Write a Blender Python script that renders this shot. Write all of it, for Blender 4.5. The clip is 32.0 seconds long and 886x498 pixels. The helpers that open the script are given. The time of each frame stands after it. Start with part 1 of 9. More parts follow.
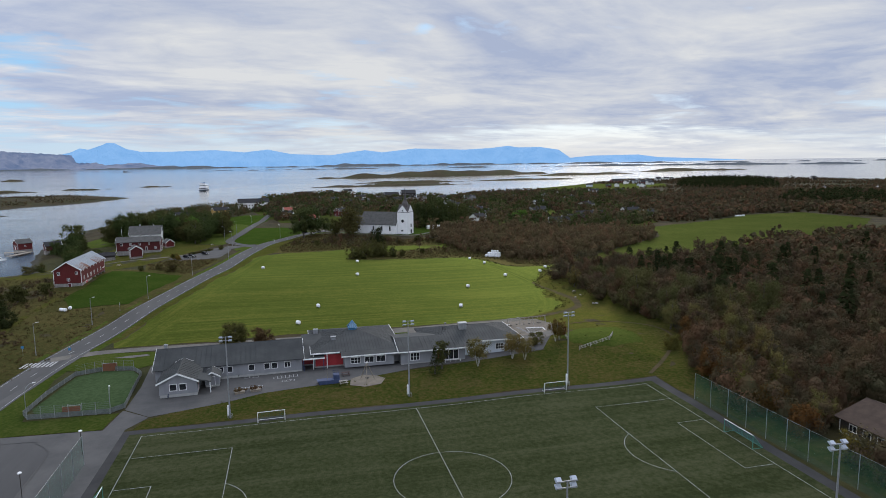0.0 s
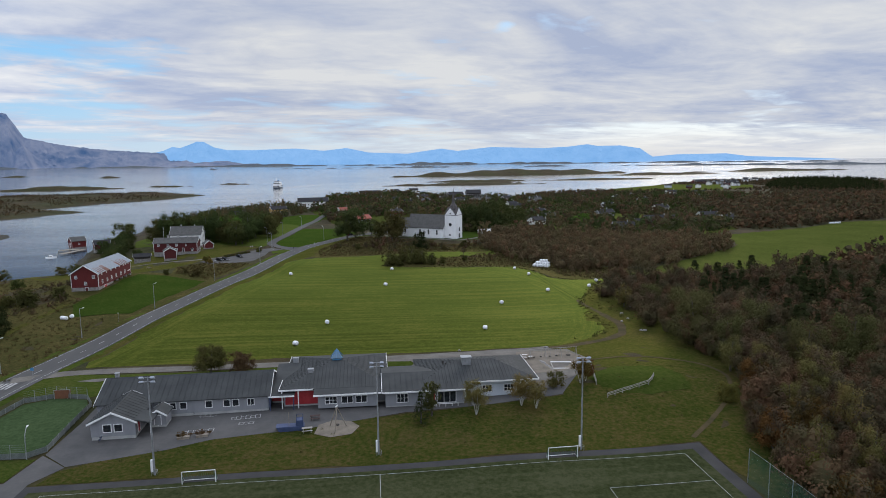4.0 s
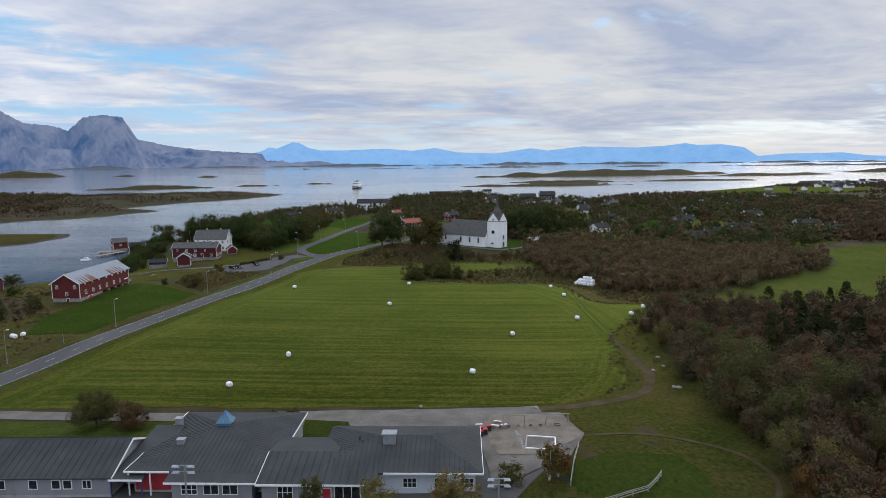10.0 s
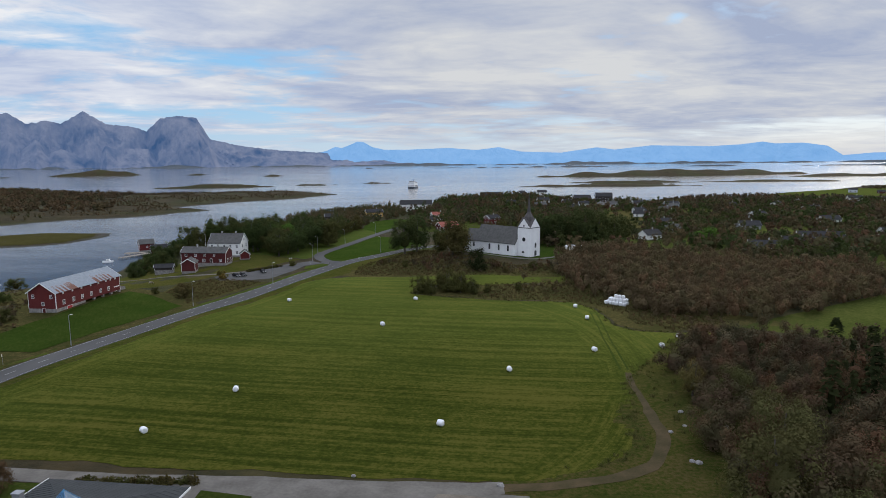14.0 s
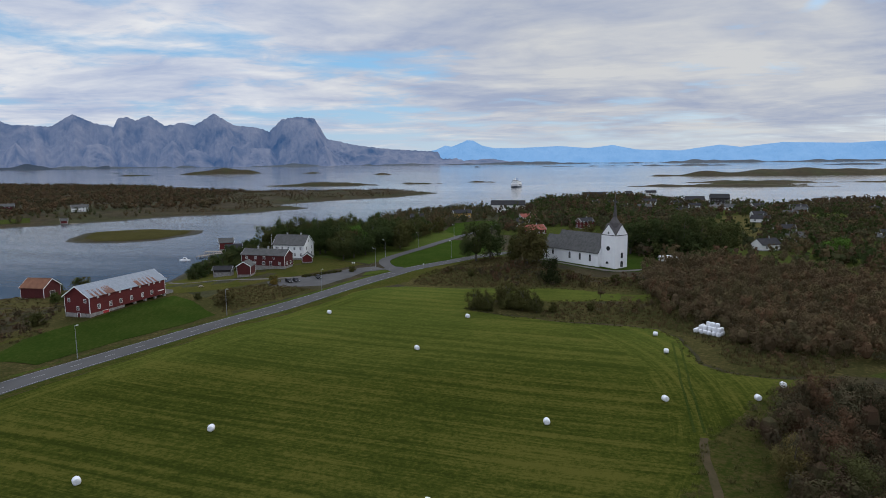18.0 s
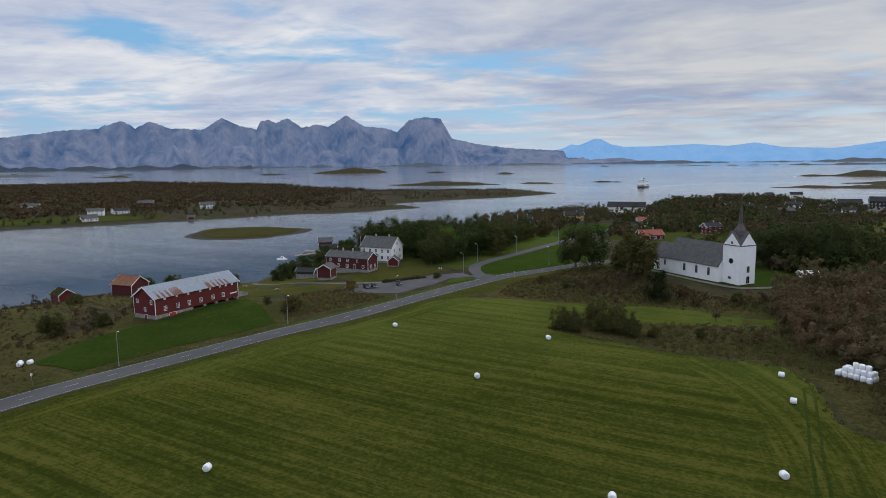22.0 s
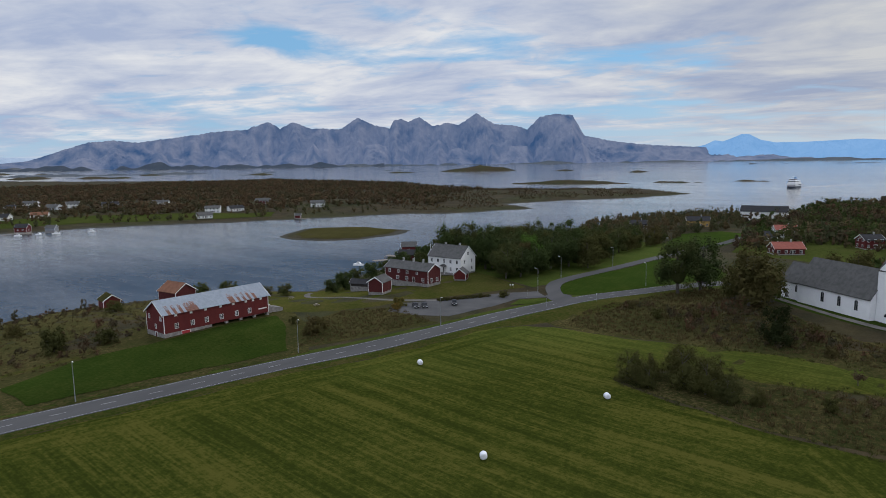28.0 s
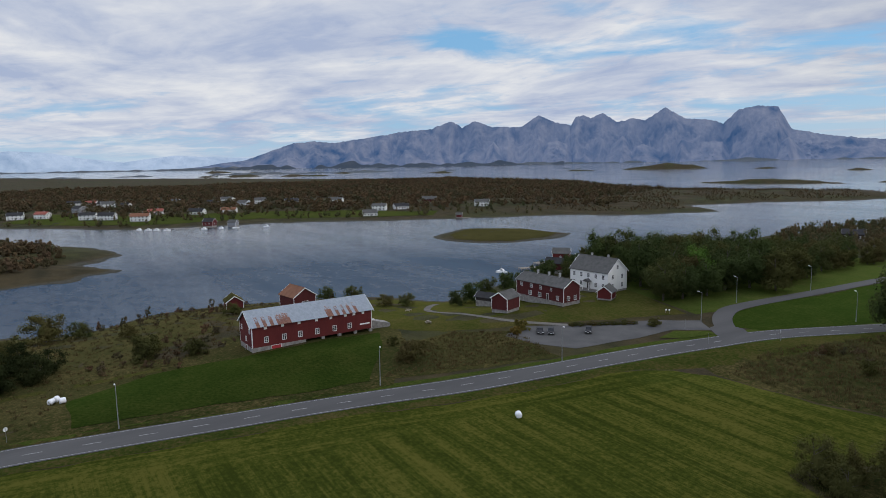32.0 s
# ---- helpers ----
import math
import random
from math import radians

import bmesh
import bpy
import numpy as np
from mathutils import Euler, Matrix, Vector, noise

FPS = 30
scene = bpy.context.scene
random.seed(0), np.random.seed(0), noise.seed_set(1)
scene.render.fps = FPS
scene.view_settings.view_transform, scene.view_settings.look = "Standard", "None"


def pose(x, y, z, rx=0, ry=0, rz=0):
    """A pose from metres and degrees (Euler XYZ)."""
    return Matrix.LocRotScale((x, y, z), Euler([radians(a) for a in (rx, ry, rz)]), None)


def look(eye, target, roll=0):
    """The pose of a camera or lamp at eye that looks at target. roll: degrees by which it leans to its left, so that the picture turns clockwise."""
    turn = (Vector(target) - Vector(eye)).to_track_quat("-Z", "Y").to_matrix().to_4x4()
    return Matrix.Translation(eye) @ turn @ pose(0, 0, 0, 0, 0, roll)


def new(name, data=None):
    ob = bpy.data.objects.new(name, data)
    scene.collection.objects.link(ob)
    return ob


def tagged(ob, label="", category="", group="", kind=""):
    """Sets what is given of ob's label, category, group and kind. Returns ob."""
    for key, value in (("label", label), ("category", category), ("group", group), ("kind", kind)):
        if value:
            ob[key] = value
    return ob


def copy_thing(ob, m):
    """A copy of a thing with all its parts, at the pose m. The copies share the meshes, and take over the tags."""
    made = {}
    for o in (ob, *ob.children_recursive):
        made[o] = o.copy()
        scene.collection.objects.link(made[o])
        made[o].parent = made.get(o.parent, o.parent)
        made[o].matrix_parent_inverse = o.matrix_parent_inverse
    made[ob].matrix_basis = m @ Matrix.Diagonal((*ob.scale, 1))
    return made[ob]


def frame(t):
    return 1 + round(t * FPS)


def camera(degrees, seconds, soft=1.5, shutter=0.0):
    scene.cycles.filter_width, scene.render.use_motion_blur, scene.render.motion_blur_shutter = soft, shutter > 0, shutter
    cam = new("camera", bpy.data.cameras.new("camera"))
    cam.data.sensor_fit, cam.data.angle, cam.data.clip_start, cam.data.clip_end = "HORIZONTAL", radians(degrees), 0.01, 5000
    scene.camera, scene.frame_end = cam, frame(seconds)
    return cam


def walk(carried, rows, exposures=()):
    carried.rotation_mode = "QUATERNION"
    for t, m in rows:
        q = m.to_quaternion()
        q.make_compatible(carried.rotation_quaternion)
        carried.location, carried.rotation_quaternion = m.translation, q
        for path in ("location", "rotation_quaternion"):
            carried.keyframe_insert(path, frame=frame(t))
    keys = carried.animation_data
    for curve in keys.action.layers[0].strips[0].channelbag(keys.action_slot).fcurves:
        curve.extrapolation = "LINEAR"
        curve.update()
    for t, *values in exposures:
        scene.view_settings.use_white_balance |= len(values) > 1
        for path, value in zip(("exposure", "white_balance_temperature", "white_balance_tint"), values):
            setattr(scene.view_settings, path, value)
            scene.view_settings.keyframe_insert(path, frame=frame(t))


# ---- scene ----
cam = camera(69.19, 32.0, soft=0.9)
# seconds, place, heading, downward tilt and lean in degrees
FLIGHT = [
    (0.0, -22.78, -120.92, 48.66, 13.325, 7.617, -0.712),
    (0.5, -19.49, -118.05, 48.80, 10.050, 7.581, -0.639),
    (1.0, -16.39, -115.13, 48.93, 7.982, 7.567, -0.756),
    (1.5, -13.47, -112.18, 49.02, 6.717, 7.566, -0.751),
    (2.0, -10.77, -109.08, 49.04, 6.497, 7.574, -0.655),
    (2.5, -8.17, -106.12, 49.08, 6.459, 7.591, -0.539),
    (3.0, -5.65, -103.14, 49.20, 6.460, 7.633, -0.545),
    (3.5, -3.09, -100.07, 49.25, 6.457, 7.667, -0.551),
    (5.5, 7.14, -87.68, 49.11, 6.323, 7.680, -0.533),
    (6.0, 9.70, -84.78, 49.14, 6.311, 7.671, -0.578),
    (6.5, 12.23, -81.80, 49.02, 6.109, 7.656, -0.565),
    (7.0, 14.88, -78.73, 49.00, 4.838, 7.639, -0.565),
    (7.5, 17.59, -75.54, 49.03, 4.292, 7.610, -0.528),
    (8.0, 20.21, -72.28, 48.98, 3.564, 7.614, -0.520),
    (8.5, 22.88, -68.97, 48.97, 2.469, 7.599, -0.493),
    (9.0, 25.48, -65.65, 48.99, 0.626, 7.567, -0.312),
    (9.5, 28.14, -62.31, 49.01, -1.022, 7.605, -0.541),
    (10.0, 30.61, -58.98, 49.06, -1.701, 7.606, -0.558),
    (10.5, 32.92, -55.56, 49.09, -1.722, 7.631, -0.582),
    (11.0, 35.15, -52.10, 49.03, -1.731, 7.603, -0.527),
    (11.5, 37.49, -48.49, 48.94, -1.778, 7.599, -0.485),
    (12.0, 39.83, -44.76, 48.94, -1.767, 7.582, -0.445),
    (12.5, 42.20, -40.90, 48.95, -1.828, 7.530, -0.364),
    (13.0, 44.62, -36.78, 48.99, -2.688, 7.549, -0.364),
    (13.5, 46.99, -32.33, 49.23, -5.252, 7.609, -0.560),
    (14.0, 49.20, -27.82, 49.36, -7.521, 7.619, -0.518),
    (14.5, 51.26, -23.27, 49.32, -9.687, 7.592, -0.468),
    (15.0, 53.13, -18.73, 49.29, -11.882, 7.597, -0.511),
    (15.5, 54.79, -14.42, 49.27, -14.210, 7.590, -0.513),
    (17.5, 60.57, 1.74, 49.11, -16.871, 7.610, -0.556),
    (18.0, 61.72, 5.50, 49.08, -17.402, 7.656, -0.565),
    (18.5, 62.82, 9.15, 48.98, -19.002, 7.659, -0.583),
    (19.0, 63.84, 12.75, 48.85, -19.890, 7.648, -0.559),
    (19.5, 64.63, 16.30, 48.81, -21.388, 7.651, -0.598),
    (20.0, 65.28, 19.87, 48.69, -23.394, 7.633, -0.652),
    (20.5, 65.75, 23.43, 48.56, -25.042, 7.613, -0.644),
    (21.0, 65.98, 27.10, 48.47, -26.342, 7.604, -0.656),
    (21.5, 66.08, 30.87, 48.40, -27.310, 7.581, -0.682),
    (22.0, 66.00, 34.57, 48.24, -28.543, 7.583, -0.673),
    (22.5, 65.74, 38.38, 48.15, -30.107, 7.598, -0.676),
    (23.0, 65.42, 42.30, 48.09, -31.385, 7.614, -0.630),
    (23.5, 65.12, 46.26, 48.05, -31.521, 7.641, -0.709),
    (24.0, 64.76, 50.26, 47.96, -31.553, 7.670, -0.756),
    (24.5, 64.58, 54.16, 47.92, -31.610, 7.712, -0.970),
    (26.5, 65.13, 69.69, 48.20, -33.884, 7.791, -1.041),
    (27.0, 65.42, 73.46, 48.24, -35.725, 7.732, -0.964),
    (27.5, 65.62, 77.19, 48.35, -37.632, 7.698, -0.857),
    (28.0, 65.56, 81.08, 48.41, -40.242, 7.634, -0.792),
    (28.5, 65.17, 84.89, 48.37, -41.929, 7.628, -0.825),
    (29.0, 64.46, 88.87, 48.34, -43.883, 7.610, -0.876),
    (29.5, 63.52, 93.17, 48.27, -45.988, 7.595, -0.876),
    (30.0, 62.07, 97.68, 48.24, -47.894, 7.576, -0.855),
    (30.5, 60.24, 102.30, 48.18, -49.645, 7.573, -0.916),
    (31.0, 58.02, 107.06, 48.17, -51.473, 7.586, -0.928),
    (31.5, 55.53, 111.66, 48.07, -53.660, 7.576, -0.951),
    (32.0, 52.82, 116.28, 47.94, -56.251, 7.562, -1.019),
]
walk(cam, [(t, pose(x, y, z, 90 - tilt, 0, -heading) @ pose(0, 0, 0, 0, 0, lean)) for t, x, y, z, heading, tilt, lean in FLIGHT],
     exposures=[(0, 0.12), (8, 0.11), (14, 0.02), (19, -0.10), (32, -0.14)])

# ---- sky and light ----
SUN_AZ, SUN_EL = radians(28), radians(24)      # azimuth from +y towards +x
SUN_DIR = Vector((math.sin(SUN_AZ) * math.cos(SUN_EL), math.cos(SUN_AZ) * math.cos(SUN_EL), math.sin(SUN_EL)))


class Nodes:
    """Short hand for building node trees."""

    def __init__(self, tree):
        self.tree = tree

    def add(self, kind, inputs=None, **props):
        n = self.tree.nodes.new(kind)
        for k, v in props.items():
            setattr(n, k, v)
        for k, v in (inputs or {}).items():
            self.put(n.inputs[k], v)
        return n

    def put(self, socket, v):
        if hasattr(v, "is_linked"):
            self.tree.links.new(v, socket)
        else:
            socket.default_value = v

    def math(self, op, a, b=0.0, c=0.0, clamp=False):
        n = self.add("ShaderNodeMath", operation=op, use_clamp=clamp)
        for s, v in zip(n.inputs, (a, b, c)):
            self.put(s, v)
        return n.outputs[0]

    def mix(self, fac, a, b, blend="MIX"):
        n = self.add("ShaderNodeMix", data_type="RGBA", blend_type=blend)
        self.put(n.inputs[0], fac)
        self.put(n.inputs[6], a)
        self.put(n.inputs[7], b)
        return n.outputs[2]

    def noise(self, vec, scale, detail=4.0, rough=0.55, dist=0.0):
        n = self.add("ShaderNodeTexNoise", {"Scale": scale, "Detail": detail, "Roughness": rough, "Distortion": dist})
        if vec is not None:
            self.put(n.inputs["Vector"], vec)
        return n.outputs[0]

    def ramp(self, fac, lo, hi, a=0.0, b=1.0):
        n = self.add("ShaderNodeMapRange", {"From Min": lo, "From Max": hi, "To Min": a, "To Max": b})
        n.clamp = True
        self.put(n.inputs[0], fac)
        return n.outputs[0]

    def mapping(self, vec, scale=(1, 1, 1), rot=(0, 0, 0), loc=(0, 0, 0)):
        n = self.add("ShaderNodeMapping", {"Scale": scale, "Rotation": rot, "Location": loc})
        self.put(n.inputs[0], vec)
        return n.outputs[0]


def rgb(r, g, b):
    return (r, g, b, 1.0)


def build_sky():
    world = bpy.data.worlds.new("sky")
    scene.world = world
    world.use_nodes = True
    t = world.node_tree
    t.nodes.clear()
    N = Nodes(t)
    sky = N.add("ShaderNodeTexSky", sky_type="NISHITA", sun_disc=False, sun_elevation=SUN_EL, sun_rotation=SUN_AZ, air_density=1.0, dust_density=0.6)
    way = N.add("ShaderNodeTexCoord").outputs["Generated"]
    xyz = N.add("ShaderNodeSeparateXYZ", {0: way})
    up = N.math("MAXIMUM", xyz.outputs[2], 0.0)
    # a cloud deck seen from below: a plane overhead, its streaks drawn out across the wind
    deck_z = N.math("ADD", up, 0.085)
    deck = N.add("ShaderNodeCombineXYZ", {0: N.math("DIVIDE", xyz.outputs[0], deck_z), 1: N.math("DIVIDE", xyz.outputs[1], deck_z), 2: 0.0}).outputs[0]
    deck = N.mapping(deck, rot=(0, 0, radians(-14)))
    big = N.noise(N.mapping(deck, scale=(0.85, 1, 1), loc=CLOUD_SHIFT), 0.58, 4.0, 0.55, 0.5)
    fine = N.noise(N.mapping(deck, scale=(0.80, 1, 1), loc=(3.1, 1.7, 0.4)), 1.7, 7.0, 0.58, 0.6)
    wisp = N.noise(N.mapping(deck, scale=(0.75, 1, 1), loc=(9.1, 4.7, 2.4)), 3.8, 6.0, 0.60, 0.6)
    cover = N.math("ADD", N.math("MULTIPLY", big, 0.52), N.math("ADD", N.math("MULTIPLY", fine, 0.30), N.math("MULTIPLY", wisp, 0.18)))
    # nearer the sun the deck is closed; away from it, low down, clear sky shows
    sun = N.add("ShaderNodeVectorMath", {0: way, 1: SUN_DIR}, operation="DOT_PRODUCT").outputs["Value"]
    glow = N.ramp(sun, 0.45, 1.0)
    azim = N.math("ARCTAN2", xyz.outputs[0], xyz.outputs[1])
    elev = N.math("ARCSINE", xyz.outputs[2])
    low = N.ramp(up, 0.03, 0.10)
    high = N.ramp(up, 0.13, 0.24, 0.0, 0.05)
    high = N.math("ADD", high, N.ramp(azim, -1.25, -0.75, 0.05, 0.0))
    lift = N.math("ADD", high, N.math("ADD", N.math("MULTIPLY", glow, 0.08), N.math("MULTIPLY", N.math("SUBTRACT", low, 1.0), 0.09)))
    # openings in the deck: azimuth, elevation, half width and half height in degrees
    for a0, e0, wa, we, deep in OPENINGS:
        u = N.math("DIVIDE", N.math("SUBTRACT", azim, radians(a0)), radians(wa))
        w = N.math("DIVIDE", N.math("SUBTRACT", elev, radians(e0)), radians(we))
        spread = N.math("ADD", N.math("MULTIPLY", u, u), N.math("MULTIPLY", w, w))
        lift = N.math("SUBTRACT", lift, N.math("MULTIPLY", N.math("EXPONENT", N.math("MULTIPLY", spread, -1.0)), deep))
    mask = N.ramp(N.math("ADD", cover, lift), 0.385, 0.50)
    mask = N.math("MULTIPLY", mask, N.ramp(up, 0.0, 0.05, 0.35, 1.0))
    lump = N.noise(N.mapping(deck, scale=(0.8, 1, 1), loc=(7.3, 2.1, 5.0)), 0.80, 6.0, 0.56, 0.7)
    thick = N.ramp(N.math("ADD", N.math("MULTIPLY", lump, 0.60), N.math("ADD", N.math("MULTIPLY", fine, 0.22), N.math("MULTIPLY", wisp, 0.18))), 0.40, 0.60)
    grey = N.mix(thick, rgb(4.3, 5.1, 7.0), rgb(8.2, 8.4, 8.8))
    warm = N.mix(thick, rgb(3.7, 4.3, 5.8), rgb(6.6, 6.75, 6.95))
    cloud = N.mix(N.ramp(glow, 0.05, 0.6), grey, warm)
    clear = N.mix(0.70, sky.outputs[0], rgb(2.4, 5.6, 9.4))
    haze = N.math("POWER", N.math("SUBTRACT", 1.0, N.ramp(up, 0.0, 0.13)), 1.6)
    clear = N.mix(N.math("MULTIPLY", haze, 0.85), clear, N.mix(glow, rgb(5.2, 6.6, 8.0), rgb(7.2, 7.1, 6.9)))
    col = N.mix(mask, clear, cloud)
    # a clouded sky is brightest overhead
    crest = N.ramp(up, 0.26, 0.95, 1.0, 2.2)
    col = N.add("ShaderNodeVectorMath", {0: col, 1: N.add("ShaderNodeCombineXYZ", {0: crest, 1: crest, 2: crest}).outputs[0]}, operation="MULTIPLY").outputs[0]
    bg = N.add("ShaderNodeBackground", {"Color": col, "Strength": 0.1})
    N.add("ShaderNodeOutputWorld", {0: bg.outputs[0]})
    lamp = bpy.data.lights.new("sun", "SUN")
    lamp.energy, lamp.angle, lamp.color = 0.85, radians(18), (1.0, 0.95, 0.88)
    ob = new("sun", lamp)
    ob.matrix_world = look(SUN_DIR * 100, (0, 0, 0))


CLOUD_SHIFT = (0.0, 0.0, 0.0)
OPENINGS = [(-26, 8.6, 5.0, 1.1, 0.13), (-19, 7.8, 4.0, 0.7, 0.10), (-54, 10.4, 5.0, 0.9, 0.09), (-40.5, 8.8, 4.0, 0.5, 0.08), (12, 11.4, 0.9, 0.5, 0.14), (-62, 4.6, 9.0, 0.7, 0.06), (-24, 4.2, 12.0, 0.9, 0.08)]
build_sky()

# ---- materials ----
MATS = {}


def material(name, build):
    """A node material, built once; build(N, bsdf, pos) wires its inputs."""
    if name not in MATS:
        m = bpy.data.materials.new(name)
        m.use_nodes = True
        N = Nodes(m.node_tree)
        bsdf = m.node_tree.nodes["Principled BSDF"]
        pos = N.add("ShaderNodeTexCoord").outputs["Object"]
        build(N, bsdf, pos)
        MATS[name] = m
    return MATS[name]


def surface(name, a, b, scale=1.0, rough=0.8, bump=0.2, bscale=8.0, fine=None, metal=0.0, dist=0.05, stretch=(1, 1, 1), spec=0.3):
    """Two tones mixed by a broad and a fine noise, with fine relief."""
    def build(N, bsdf, pos):
        p = N.mapping(pos, scale=stretch)
        n1 = N.ramp(N.noise(p, scale, 5.0), 0.35, 0.65)
        n2 = N.ramp(N.noise(p, fine or scale * 9, 4.0), 0.3, 0.7)
        f = N.math("ADD", N.math("MULTIPLY", n1, 0.6), N.math("MULTIPLY", n2, 0.4))
        N.put(bsdf.inputs["Base Color"], N.mix(f, rgb(*a), rgb(*b)))
        N.put(bsdf.inputs["Roughness"], N.ramp(n2, 0, 1, rough - 0.08, min(1.0, rough + 0.08)))
        bsdf.inputs["Metallic"].default_value = metal
        bsdf.inputs["Specular IOR Level"].default_value = spec
        if bump:
            bn = N.add("ShaderNodeBump", {"Strength": bump, "Distance": dist, "Height": N.noise(p, bscale, 6.0)})
            N.put(bsdf.inputs["Normal"], bn.outputs[0])
    return material(name, build)


def leafy(name, tones, patch=0.16):
    """Leaves: tones drift from tree to tree and differ leaf by leaf."""
    def build(N, bsdf, pos):
        geo = N.add("ShaderNodeNewGeometry")
        lot = N.add("ShaderNodeObjectInfo").outputs["Random"]
        shift = N.math("MULTIPLY", lot, 400.0)
        own = N.add("ShaderNodeAttribute", attribute_name="tone").outputs["Fac"]
        own = N.math("FRACT", N.math("ADD", own, lot))
        wide = N.noise(N.add("ShaderNodeVectorMath", {0: pos, 1: N.add("ShaderNodeCombineXYZ", {0: shift, 1: shift, 2: 0.0}).outputs[0]}, operation="ADD").outputs[0], patch, 2.0)
        ramp = N.add("ShaderNodeValToRGB")
        N.put(ramp.inputs[0], N.math("ADD", N.math("MULTIPLY", own, 0.72), N.math("MULTIPLY", N.ramp(wide, 0.28, 0.72), 0.28)))
        e = ramp.color_ramp.elements
        e[0].color, e[1].color = rgb(*tones[0]), rgb(*tones[-1])
        for i, c in enumerate(tones[1:-1]):
            k = e.new((i + 1) / (len(tones) - 1))
            k.color = rgb(*c)
        dark = N.ramp(geo.outputs["Random Per Island"], 0, 1, 0.93, 1.07)
        col = N.add("ShaderNodeVectorMath", {0: ramp.outputs[0], 1: N.add("ShaderNodeCombineXYZ", {0: dark, 1: dark, 2: dark}).outputs[0]}, operation="MULTIPLY").outputs[0]
        speck = N.ramp(N.noise(pos, 5.0, 3.0, 0.7), 0.32, 0.68, 0.86, 1.14)
        col = N.add("ShaderNodeVectorMath", {0: col, 1: N.add("ShaderNodeCombineXYZ", {0: speck, 1: speck, 2: speck}).outputs[0]}, operation="MULTIPLY").outputs[0]
        out = N.tree.nodes["Material Output"]
        N.tree.nodes.remove(bsdf)
        front = N.add("ShaderNodeBsdfDiffuse", {"Color": col})
        lit = N.add("ShaderNodeBsdfTranslucent", {"Color": col})
        both = N.add("ShaderNodeMixShader", {0: 0.28, 1: front.outputs[0], 2: lit.outputs[0]})
        N.put(out.inputs[0], both.outputs[0])
    return material(name, build)


